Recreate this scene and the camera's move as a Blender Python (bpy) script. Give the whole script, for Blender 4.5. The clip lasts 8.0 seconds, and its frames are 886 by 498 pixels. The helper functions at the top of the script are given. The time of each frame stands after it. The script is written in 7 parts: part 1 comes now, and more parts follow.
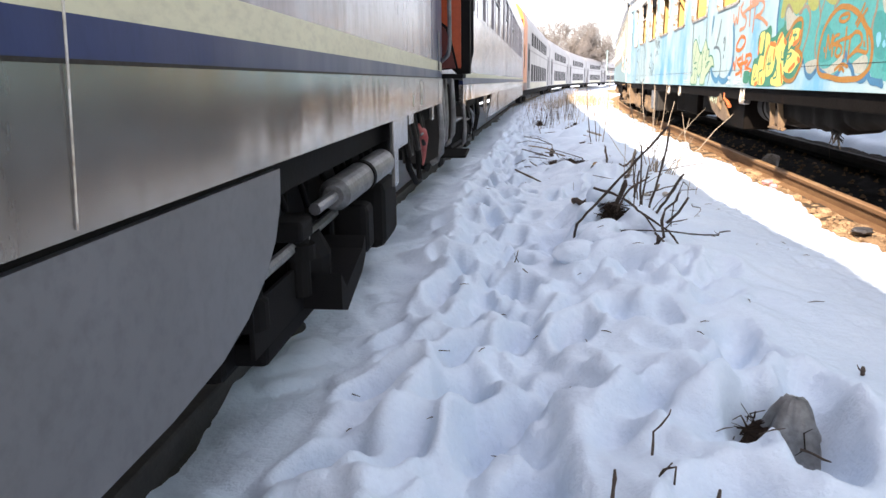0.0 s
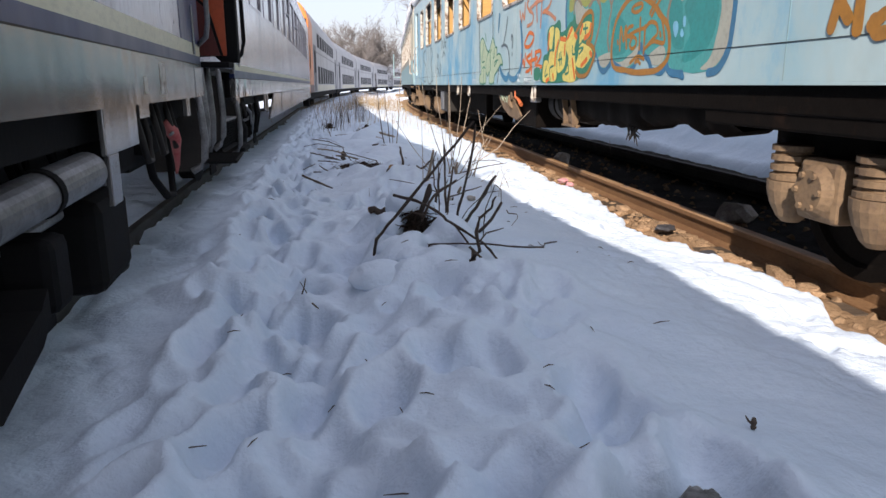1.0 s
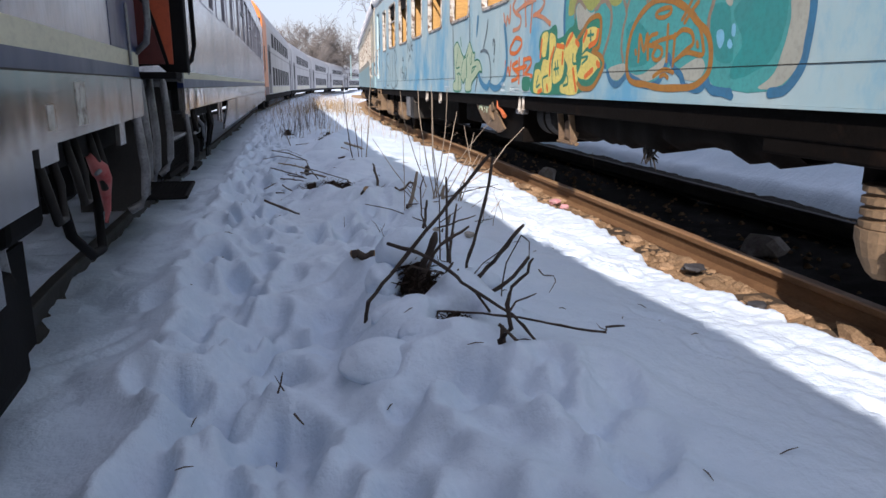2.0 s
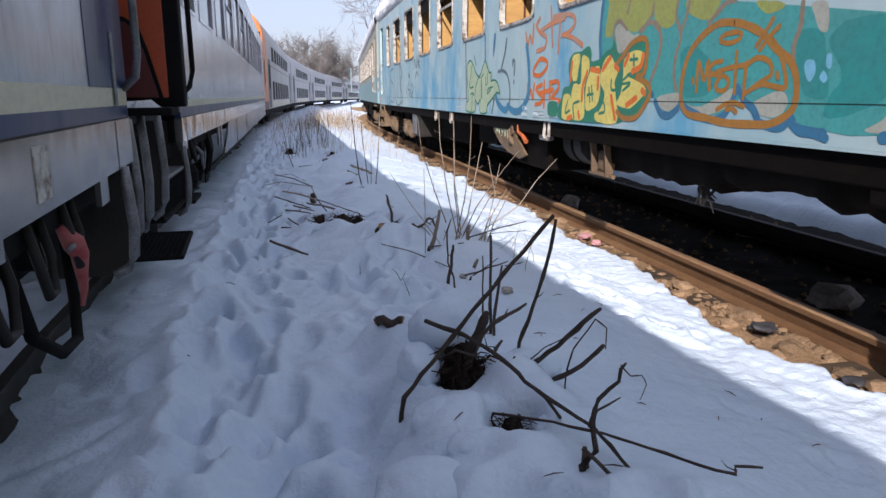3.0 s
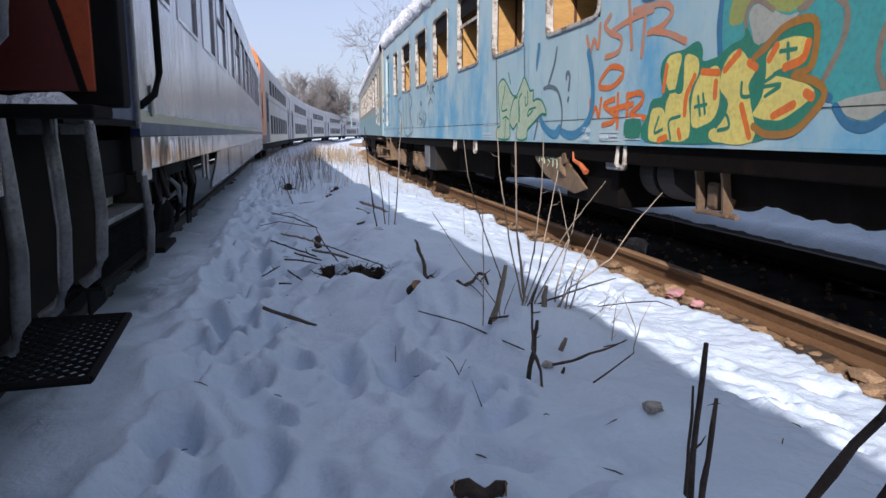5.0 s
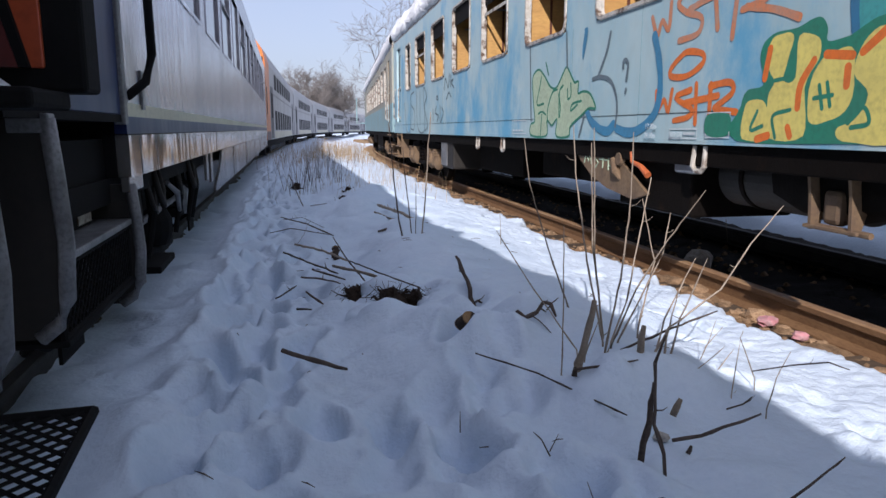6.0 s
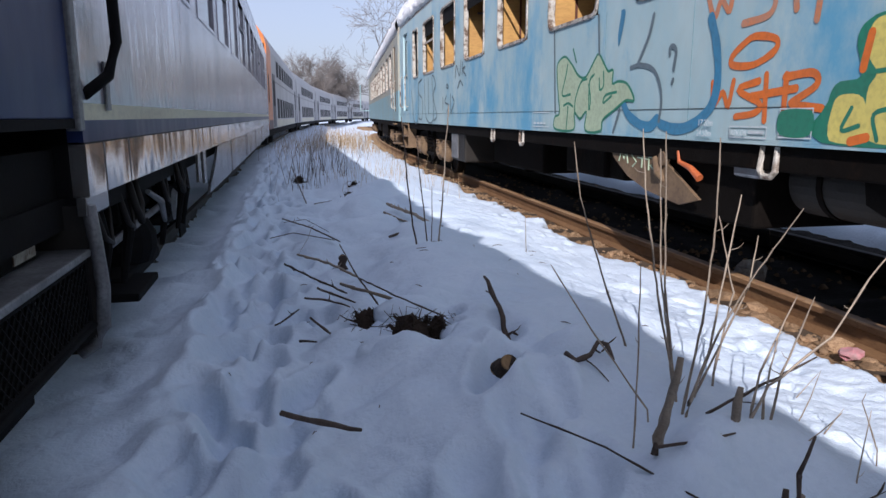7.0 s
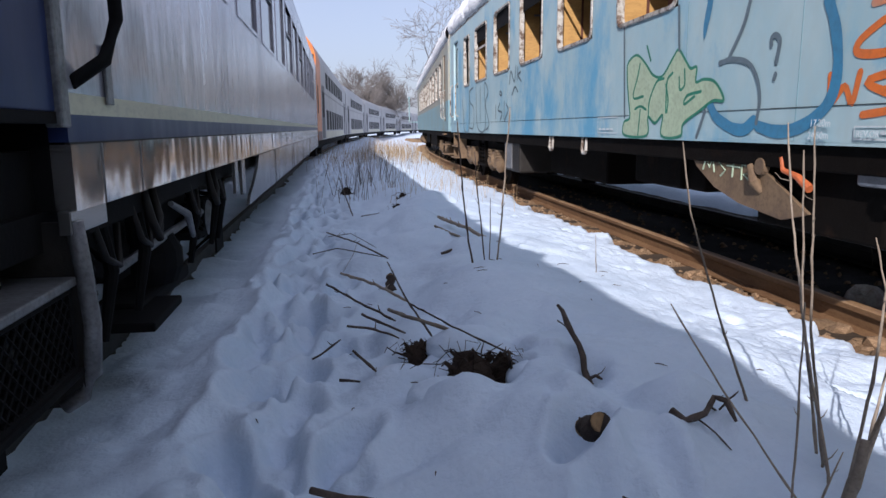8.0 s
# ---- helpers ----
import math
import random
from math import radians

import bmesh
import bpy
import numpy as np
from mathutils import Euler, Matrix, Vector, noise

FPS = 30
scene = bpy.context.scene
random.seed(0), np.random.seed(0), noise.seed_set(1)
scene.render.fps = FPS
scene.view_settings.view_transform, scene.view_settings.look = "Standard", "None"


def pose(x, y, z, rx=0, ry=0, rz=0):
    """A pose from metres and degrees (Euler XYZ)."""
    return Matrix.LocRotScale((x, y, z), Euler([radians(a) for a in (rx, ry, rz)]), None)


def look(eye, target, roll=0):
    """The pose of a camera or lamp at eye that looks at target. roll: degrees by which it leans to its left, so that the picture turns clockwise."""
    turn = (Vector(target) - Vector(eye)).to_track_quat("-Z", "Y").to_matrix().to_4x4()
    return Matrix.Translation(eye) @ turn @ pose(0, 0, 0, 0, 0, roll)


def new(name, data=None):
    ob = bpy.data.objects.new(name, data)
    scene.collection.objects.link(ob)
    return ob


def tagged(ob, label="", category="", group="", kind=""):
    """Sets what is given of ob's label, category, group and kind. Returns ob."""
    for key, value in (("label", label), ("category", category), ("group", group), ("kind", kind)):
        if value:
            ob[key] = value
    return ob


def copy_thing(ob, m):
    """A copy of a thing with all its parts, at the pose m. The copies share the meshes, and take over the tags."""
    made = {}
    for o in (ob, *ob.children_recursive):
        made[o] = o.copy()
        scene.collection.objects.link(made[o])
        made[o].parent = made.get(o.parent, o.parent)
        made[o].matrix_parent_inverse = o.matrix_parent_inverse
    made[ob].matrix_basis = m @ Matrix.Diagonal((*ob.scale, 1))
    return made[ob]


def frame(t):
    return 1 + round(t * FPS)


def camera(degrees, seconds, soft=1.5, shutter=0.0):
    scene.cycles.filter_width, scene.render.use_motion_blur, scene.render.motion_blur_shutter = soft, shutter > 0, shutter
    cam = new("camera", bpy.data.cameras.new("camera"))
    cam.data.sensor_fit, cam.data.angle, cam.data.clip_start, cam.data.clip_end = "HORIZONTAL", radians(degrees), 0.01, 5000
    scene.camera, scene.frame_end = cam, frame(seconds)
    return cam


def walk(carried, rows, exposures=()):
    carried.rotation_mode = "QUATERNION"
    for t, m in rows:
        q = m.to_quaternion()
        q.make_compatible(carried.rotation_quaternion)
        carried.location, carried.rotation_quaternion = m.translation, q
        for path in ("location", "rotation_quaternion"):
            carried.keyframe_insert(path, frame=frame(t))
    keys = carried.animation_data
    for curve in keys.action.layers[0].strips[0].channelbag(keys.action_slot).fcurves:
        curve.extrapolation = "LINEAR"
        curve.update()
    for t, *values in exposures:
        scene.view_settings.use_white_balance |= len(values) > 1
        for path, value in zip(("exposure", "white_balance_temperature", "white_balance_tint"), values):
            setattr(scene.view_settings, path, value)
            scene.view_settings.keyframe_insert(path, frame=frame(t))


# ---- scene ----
cam = camera(65.5, 8.0)
PATH = [
    (0, (0.65, 0.192, 1.046), (0.328, 2.108, 0.573), -0.6),
    (0.5, (0.66, 0.658, 0.967), (0.74, 2.602, 0.505), -0.3),
    (1, (0.663, 1.038, 0.945), (0.918, 2.966, 0.481), -0.1),
    (2.5, (0.476, 2.278, 1.119), (0.869, 4.185, 0.66), 0.3),
    (3, (0.464, 2.545, 1.169), (0.849, 4.459, 0.736), 0.1),
    (3.5, (0.526, 2.929, 1.115), (0.91, 4.856, 0.742), 0.2),
    (4, (0.44, 3.306, 1.109), (0.838, 5.237, 0.773), 0.1),
    (4.5, (0.477, 3.656, 1.049), (0.873, 5.588, 0.713), 0.1),
    (5, (0.406, 4.093, 1.024), (0.804, 6.025, 0.693), 0.0),
    (6.5, (0.288, 5.252, 1.047), (0.672, 7.181, 0.688), -0.0),
    (7, (0.303, 5.565, 1.098), (0.682, 7.492, 0.718), -0.1),
    (7.5, (0.326, 5.964, 1.05), (0.703, 7.89, 0.665), -0.1),
    (8, (0.325, 6.129, 1.042), (0.571, 8.083, 0.696), -0.4),
]
# exposure settles as the phone adapts to the snow
walk(cam, [(t, look(eye, target, roll)) for t, eye, target, roll in PATH],
     exposures=[(0.0, 1.72, 6800, 17), (0.25, 1.25, 6600, 17), (0.5, 0.9, 6450, 16), (1.0, 0.70, 6300, 17), (1.6, 0.58, 6150, 18), (2.5, 0.48, 5950, 18), (3.5, 0.35, 5850, 18), (8.0, 0.18, 5700, 18)])

# ---------------------------------------------------------------- light
SUN_DIR = Vector((0.62, 1.55, -1.01)).normalized()      # way the sunlight travels
world = bpy.data.worlds.new("sky")
scene.world = world
world.use_nodes = True
wn = world.node_tree.nodes
sky = wn.new("ShaderNodeTexSky")
sky.sky_type, sky.sun_disc = "NISHITA", False
sky.sun_elevation = math.asin(-SUN_DIR.z)
sky.sun_rotation = math.atan2(-SUN_DIR.x, -SUN_DIR.y)
sky.air_density, sky.dust_density, sky.ozone_density = 1.0, 2.0, 2.0
wn["Background"].inputs["Strength"].default_value = 0.112
haze = wn.new("ShaderNodeHueSaturation")          # thin high haze pales the blue
haze.inputs["Saturation"].default_value = 0.8
world.node_tree.links.new(sky.outputs[0], haze.inputs["Color"])
cirrus = wn.new("ShaderNodeTexNoise")             # a thin veil of high cloud
cirrus.inputs["Scale"].default_value, cirrus.inputs["Detail"].default_value = 2.2, 5.0
cover = wn.new("ShaderNodeMapRange")
cover.inputs["From Min"].default_value, cover.inputs["From Max"].default_value = 0.32, 0.68
cover.inputs["To Min"].default_value, cover.inputs["To Max"].default_value = 0.35, 0.75
veil = wn.new("ShaderNodeMix")
veil.data_type = "RGBA"
veil.inputs[7].default_value = (5.5, 5.5, 5.9, 1.0)
world.node_tree.links.new(cirrus.outputs[0], cover.inputs["Value"])
world.node_tree.links.new(cover.outputs["Result"], veil.inputs["Factor"])
world.node_tree.links.new(haze.outputs[0], veil.inputs[6])
world.node_tree.links.new(veil.outputs[2], wn["Background"].inputs["Color"])
sun_data = bpy.data.lights.new("sun", "SUN")
sun_data.energy, sun_data.angle, sun_data.color = 4.9, radians(0.55), (1.0, 0.90, 0.76)
sun = new("sun", sun_data)
sun.matrix_world = Matrix.Translation((-20, -20, 30)) @ SUN_DIR.to_track_quat("-Z", "Y").to_matrix().to_4x4()
tagged(sun, kind="structure")

# ---------------------------------------------------------------- materials
def mat(name, col, rough=0.6, metal=0.0, var=None, scale=4.0, fine=60.0, bump=0.15, dist=0.004, spots=None, spot_scale=1.5,
        spot_cut=(0.55, 0.7), coat=0.0, stretch=(1, 1, 1), rvar=0.12, spec=0.5, per_object=0.0, sss=0.0, wave=0.0, speck=0.75):
    """Procedural surface: two scales of colour change, optional spots of wear, fine relief."""
    m = bpy.data.materials.new(name)
    m.use_nodes = True
    n, l = m.node_tree.nodes, m.node_tree.links
    b = n["Principled BSDF"]
    tc, mp = n.new("ShaderNodeTexCoord"), n.new("ShaderNodeMapping")
    mp.inputs["Scale"].default_value = stretch
    l.new(tc.outputs["Object"], mp.inputs["Vector"])
    def noise_tex(s, d=6, r=0.6):
        t = n.new("ShaderNodeTexNoise")
        t.inputs["Scale"].default_value, t.inputs["Detail"].default_value, t.inputs["Roughness"].default_value = s, d, r
        l.new(mp.outputs["Vector"], t.inputs["Vector"])
        return t
    def ramp(src, a, c):
        r = n.new("ShaderNodeMapRange")
        r.inputs["From Min"].default_value, r.inputs["From Max"].default_value = a, c
        l.new(src, r.inputs["Value"])
        return r.outputs["Result"]
    def mix(fac, a, c):
        x = n.new("ShaderNodeMix")
        x.data_type = "RGBA"
        l.new(fac, x.inputs["Factor"])
        for s, v in (("A", a), ("B", c)):
            i = x.inputs[6 if s == "A" else 7]
            if hasattr(v, "is_linked"):
                l.new(v, i)
            else:
                i.default_value = (*v, 1)
        return x.outputs[2]
    var = var or tuple(c * 0.72 for c in col)
    big, small = noise_tex(scale), noise_tex(fine, 4)
    c = mix(ramp(big.outputs[0], 0.35, 0.68), col, var)
    c = mix(ramp(small.outputs[0], 0.45, 0.85), c, tuple(v * speck for v in var))
    if spots:
        sp = noise_tex(spot_scale, 8, 0.7)
        c = mix(ramp(sp.outputs[0], *spot_cut), c, spots)
    if per_object:
        oi, h = n.new("ShaderNodeObjectInfo"), n.new("ShaderNodeHueSaturation")
        l.new(ramp(oi.outputs["Random"], -0.001, 1.0), h.inputs["Value"])
        h.inputs["Value"].default_value = 1
        mr = n.new("ShaderNodeMapRange")
        mr.inputs["To Min"].default_value, mr.inputs["To Max"].default_value = 1 - per_object, 1 + per_object
        l.new(oi.outputs["Random"], mr.inputs["Value"])
        l.new(mr.outputs["Result"], h.inputs["Value"])
        l.new(c, h.inputs["Color"])
        c = h.outputs["Color"]
    l.new(c, b.inputs["Base Color"])
    rr = n.new("ShaderNodeMapRange")
    rr.inputs["To Min"].default_value, rr.inputs["To Max"].default_value = max(0.03, rough - rvar), min(1, rough + rvar)
    l.new(big.outputs[0], rr.inputs["Value"])
    l.new(rr.outputs["Result"], b.inputs["Roughness"])
    b.inputs["Metallic"].default_value = metal
    b.inputs["Specular IOR Level"].default_value = spec
    b.inputs["Coat Weight"].default_value = coat
    if sss:
        b.inputs["Subsurface Weight"].default_value = sss
        b.inputs["Subsurface Radius"].default_value = (0.03, 0.035, 0.045)
    if wave:
        wt = noise_tex(2.6, 2)
        wb = n.new("ShaderNodeBump")
        wb.inputs["Strength"].default_value, wb.inputs["Distance"].default_value = wave, 0.03
        l.new(wt.outputs[0], wb.inputs["Height"])
    if bump:
        bp = n.new("ShaderNodeBump")
        if wave:
            l.new(wb.outputs[0], bp.inputs["Normal"])
        bp.inputs["Strength"].default_value, bp.inputs["Distance"].default_value = bump, dist
        l.new(small.outputs[0], bp.inputs["Height"])
        l.new(bp.outputs[0], b.inputs["Normal"])
    return m

def glass_mat(name, col=(0.05, 0.06, 0.07), rough=0.06):
    m = bpy.data.materials.new(name)
    m.use_nodes = True
    b = m.node_tree.nodes["Principled BSDF"]
    b.inputs["Base Color"].default_value = (*col, 1)
    b.inputs["Roughness"].default_value = rough
    b.inputs["IOR"].default_value = 1.5
    return m

M = {}
# ground snow: the blue of shade is mixed into its base colour
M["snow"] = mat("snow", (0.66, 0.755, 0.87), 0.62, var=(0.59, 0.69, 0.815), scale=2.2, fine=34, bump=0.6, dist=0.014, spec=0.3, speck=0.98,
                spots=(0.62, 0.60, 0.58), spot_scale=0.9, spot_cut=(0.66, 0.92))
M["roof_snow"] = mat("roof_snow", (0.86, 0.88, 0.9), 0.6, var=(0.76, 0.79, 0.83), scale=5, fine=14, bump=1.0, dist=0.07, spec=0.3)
M["earth"] = mat("earth", (0.35, 0.235, 0.135), 0.95, var=(0.23, 0.145, 0.08), scale=3, fine=45, bump=0.9, dist=0.02, spec=0.15)
# oily ground, its black also holding the shade beneath the coach
M["shaded_black_earth"] = mat("shaded_black_earth", (0.022, 0.02, 0.018), 0.95, var=(0.012, 0.011, 0.01), scale=3, fine=40, bump=0.8, dist=0.02, spec=0.1)
M["stone"] = mat("stone", (0.36, 0.245, 0.145), 0.92, var=(0.19, 0.12, 0.07), scale=8, fine=60, bump=0.5, dist=0.006, per_object=0.35, spec=0.15)
M["sleeper"] = mat("sleeper", (0.11, 0.08, 0.055), 0.9, var=(0.06, 0.045, 0.033), scale=6, fine=40, bump=0.5, dist=0.006, stretch=(0.25, 2, 1), spec=0.15, per_object=0.3)
M["rust"] = mat("rust", (0.20, 0.115, 0.055), 0.75, var=(0.125, 0.065, 0.03), scale=5, fine=90, bump=0.4, dist=0.003, stretch=(1, 0.3, 1), spec=0.3)
M["rail_top"] = mat("rail_top", (0.36, 0.235, 0.125), 0.55, var=(0.22, 0.11, 0.05), scale=6, fine=90, bump=0.2, dist=0.002, stretch=(1, 0.2, 1))
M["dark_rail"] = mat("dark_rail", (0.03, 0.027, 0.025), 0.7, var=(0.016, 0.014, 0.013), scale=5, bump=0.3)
M["blue"] = mat("blue", (0.295, 0.462, 0.52), 0.5, var=(0.44, 0.56, 0.57), scale=1.3, fine=9, bump=0.08, dist=0.003, speck=0.86, spots=(0.13, 0.36, 0.53),
                spot_scale=0.75, spot_cut=(0.50, 0.64), stretch=(1, 1, 0.6), rvar=0.1)
M["blue_grey"] = mat("blue_grey", (0.20, 0.36, 0.42), 0.6, var=(0.25, 0.34, 0.34), scale=0.8, fine=25, bump=0.1, spots=(0.33, 0.30, 0.22), spot_scale=0.9, spot_cut=(0.58, 0.75))
M["beige"] = mat("beige", (0.38, 0.34, 0.24), 0.7, var=(0.27, 0.31, 0.30), scale=1.2, fine=25, bump=0.1)
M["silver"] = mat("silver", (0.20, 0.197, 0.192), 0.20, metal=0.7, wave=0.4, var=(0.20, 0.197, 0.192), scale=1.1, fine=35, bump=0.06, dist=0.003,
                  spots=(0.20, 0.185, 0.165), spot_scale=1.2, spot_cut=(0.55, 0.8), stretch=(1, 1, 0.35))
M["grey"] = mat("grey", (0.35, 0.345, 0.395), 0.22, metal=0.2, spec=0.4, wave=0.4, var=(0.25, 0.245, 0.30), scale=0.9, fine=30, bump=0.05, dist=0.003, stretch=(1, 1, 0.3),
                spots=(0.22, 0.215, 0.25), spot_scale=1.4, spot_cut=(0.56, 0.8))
M["skirt"] = mat("skirt", (0.125, 0.127, 0.135), 0.38, var=(0.10, 0.102, 0.107), scale=1.0, fine=30, bump=0.05, dist=0.003, wave=0.2, spec=0.35)
# second coach: same paints made paler, brighter reflections put into the colour
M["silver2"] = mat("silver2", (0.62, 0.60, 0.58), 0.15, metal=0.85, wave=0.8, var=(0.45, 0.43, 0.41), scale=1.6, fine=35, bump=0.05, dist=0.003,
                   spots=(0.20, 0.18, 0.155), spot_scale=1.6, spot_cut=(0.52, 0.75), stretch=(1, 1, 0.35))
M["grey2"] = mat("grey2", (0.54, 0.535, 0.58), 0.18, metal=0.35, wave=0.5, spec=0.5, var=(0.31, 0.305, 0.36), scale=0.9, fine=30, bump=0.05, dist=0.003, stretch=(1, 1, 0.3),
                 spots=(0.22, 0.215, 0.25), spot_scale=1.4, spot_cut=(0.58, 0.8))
M["navy"] = mat("navy", (0.016, 0.025, 0.085), 0.32, spec=0.16, wave=0.4, var=(0.026, 0.038, 0.105), scale=1.5, fine=40, bump=0.05, stretch=(1, 1, 0.4))
M["cream"] = mat("cream", (0.55, 0.52, 0.36), 0.4, var=(0.46, 0.43, 0.31), scale=2, fine=40, bump=0.05, stretch=(1, 0.4, 1))
M["orange"] = mat("orange", (0.80, 0.25, 0.03), 0.4, var=(0.52, 0.12, 0.02), scale=2, fine=40, bump=0.05)
M["door_orange"] = mat("door_orange", (0.42, 0.075, 0.02), 0.35, var=(0.34, 0.055, 0.016), scale=2, fine=40, bump=0.05)
M["maroon"] = mat("maroon", (0.10, 0.014, 0.010), 0.45, var=(0.07, 0.01, 0.008), scale=3, fine=40, bump=0.06)
M["faded_red"] = mat("faded_red", (0.30, 0.045, 0.045), 0.7, var=(0.42, 0.14, 0.13), scale=16, fine=60, bump=0.3)
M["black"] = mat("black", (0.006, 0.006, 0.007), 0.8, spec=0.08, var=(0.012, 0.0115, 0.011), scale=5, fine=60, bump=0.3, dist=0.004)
M["grime"] = mat("grime", (0.013, 0.012, 0.011), 0.65, spec=0.25, var=(0.028, 0.024, 0.02), scale=4, fine=50, bump=0.5, dist=0.006)
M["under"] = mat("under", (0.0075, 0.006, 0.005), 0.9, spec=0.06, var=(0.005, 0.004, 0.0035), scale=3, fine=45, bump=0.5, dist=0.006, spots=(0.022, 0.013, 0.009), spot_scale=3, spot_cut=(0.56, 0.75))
M["ochre"] = mat("ochre", (0.19, 0.125, 0.068), 0.85, var=(0.115, 0.075, 0.043), scale=4, fine=45, bump=0.4, dist=0.005, spots=(0.10, 0.065, 0.045), spot_scale=4, spot_cut=(0.52, 0.7))
M["steel"] = mat("steel", (0.30, 0.30, 0.31), 0.38, metal=0.7, var=(0.2, 0.2, 0.21), scale=5, fine=70, bump=0.15)
M["dullmetal"] = mat("dullmetal", (0.25, 0.25, 0.255), 0.45, metal=0.3, var=(0.09, 0.09, 0.09), scale=5, fine=70, bump=0.2)
M["wood_panel"] = mat("wood_panel", (0.52, 0.31, 0.095), 0.55, var=(0.42, 0.23, 0.07), scale=2, fine=14, bump=0.1, stretch=(1, 0.3, 3))
M["seat"] = mat("seat", (0.10, 0.032, 0.015), 0.7, var=(0.09, 0.03, 0.015), scale=4, fine=60)
M["frame"] = mat("frame", (0.56, 0.55, 0.51), 0.55, metal=0.1, var=(0.42, 0.38, 0.31), scale=8, fine=50, bump=0.3, spots=(0.11, 0.065, 0.04), spot_scale=9, spot_cut=(0.48, 0.6))
M["bark"] = mat("bark", (0.10, 0.078, 0.064), 0.9, var=(0.055, 0.042, 0.036), scale=14, fine=120, bump=0.6, dist=0.004, per_object=0.3, spec=0.2)
M["stump_bark"] = mat("stump_bark", (0.05, 0.036, 0.028), 0.95, var=(0.025, 0.018, 0.014), scale=14, fine=90, bump=0.8, dist=0.006, per_object=0.4, spec=0.1)
M["cane"] = mat("cane", (0.31, 0.26, 0.20), 0.75, var=(0.20, 0.16, 0.125), scale=14, fine=120, bump=0.3, per_object=0.35, spec=0.25)
M["grass"] = mat("grass", (0.42, 0.31, 0.17), 0.85, var=(0.30, 0.21, 0.11), scale=4, fine=40, bump=0, per_object=0.2)
M["cutwood"] = mat("cutwood", (0.33, 0.21, 0.10), 0.85, var=(0.22, 0.13, 0.06), scale=18, fine=90, bump=0.4)
M["window"] = glass_mat("window", (0.02, 0.022, 0.026), 0.05)
M["film_window"] = glass_mat("film_window", (0.03, 0.032, 0.036), 0.06)
M["film_window"].node_tree.nodes["Principled BSDF"].inputs["IOR"].default_value = 2.3
M["tree"] = mat("tree", (0.20, 0.18, 0.165), 0.9, var=(0.13, 0.115, 0.105), scale=2, fine=20, bump=0)

# ---------------------------------------------------------------- mesh helpers
def finish(name, bm, material, parent=None, label="", smooth=False):
    me = bpy.data.meshes.new(name)
    bm.normal_update()
    bm.to_mesh(me)
    bm.free()
    for k in (material if isinstance(material, (list, tuple)) else [material]):
        me.materials.append(M[k] if isinstance(k, str) else k)
    if smooth:
        for p in me.polygons:
            p.use_smooth = True
    ob = new(name, me)
    if parent is not None:
        ob.parent = parent
    if label:
        ob["label"] = label
    return ob

def part(name, bm, material, parent, label="", smooth=False):
    return finish(name, bm, material, parent, label, smooth)

def thing(name, m=None, **tags):
    e = new(name)
    e.empty_display_size = 0.1
    if m is not None:
        e.matrix_world = m
    return tagged(e, **tags)

def add_box(bm, x0, x1, y0, y1, z0, z1, bevel=0.0, m=None, mi=0):
    v = [bm.verts.new((x, y, z)) for x in (x0, x1) for y in (y0, y1) for z in (z0, z1)]
    fs = [bm.faces.new([v[i] for i in q]) for q in ((0, 1, 3, 2), (4, 6, 7, 5), (0, 4, 5, 1), (2, 3, 7, 6), (0, 2, 6, 4), (1, 5, 7, 3))]
    for f in fs:
        f.material_index = mi
    if m is not None:
        bmesh.ops.transform(bm, matrix=m, verts=v)
    if bevel:
        es = list({e for f in fs for e in f.edges})
        bmesh.ops.bevel(bm, geom=es, offset=bevel, segments=2, affect="EDGES", profile=0.5)
    return v

def box(x0, x1, y0, y1, z0, z1, bevel=0.0):
    bm = bmesh.new()
    add_box(bm, x0, x1, y0, y1, z0, z1, bevel)
    return bm

def add_tube(bm, pts, radii, sides=8, cap=True):
    """A tapered tube through points."""
    pts = [Vector(p) for p in pts]
    if not isinstance(radii, (list, tuple)):
        radii = [radii] * len(pts)
    rings = []
    up = Vector((0.31, 0.17, 0.93))
    for i, p in enumerate(pts):
        d = (pts[min(i + 1, len(pts) - 1)] - pts[max(i - 1, 0)]).normalized()
        a = d.cross(up)
        if a.length < 0.1:
            a = d.cross(Vector((1, 0, 0)))
        a.normalize()
        b = d.cross(a)
        rings.append([bm.verts.new(p + (a * math.cos(2 * math.pi * k / sides) + b * math.sin(2 * math.pi * k / sides)) * radii[i]) for k in range(sides)])
    for r, s in zip(rings, rings[1:]):
        for k in range(sides):
            bm.faces.new((r[k], r[(k + 1) % sides], s[(k + 1) % sides], s[k]))
    if cap:
        bm.faces.new(rings[0][::-1])
        bm.faces.new(rings[-1])

def tube(pts, radii, sides=8):
    bm = bmesh.new()
    add_tube(bm, pts, radii, sides)
    return bm

def add_prism(bm, outline, y0, y1):
    """An outline in (x, z), drawn out along y."""
    a = [bm.verts.new((x, y0, z)) for x, z in outline]
    b = [bm.verts.new((x, y1, z)) for x, z in outline]
    n = len(outline)
    for i in range(n):
        bm.faces.new((a[i], a[(i + 1) % n], b[(i + 1) % n], b[i]))
    bm.faces.new(a[::-1])
    bm.faces.new(b)

def add_plate(bm, outline, x0, x1):
    """An outline in (y, z), drawn out along x."""
    a = [bm.verts.new((x0, y, z)) for y, z in outline]
    b = [bm.verts.new((x1, y, z)) for y, z in outline]
    n = len(outline)
    for i in range(n):
        bm.faces.new((a[i], a[(i + 1) % n], b[(i + 1) % n], b[i]))
    bm.faces.new(a[::-1])
    bm.faces.new(b)

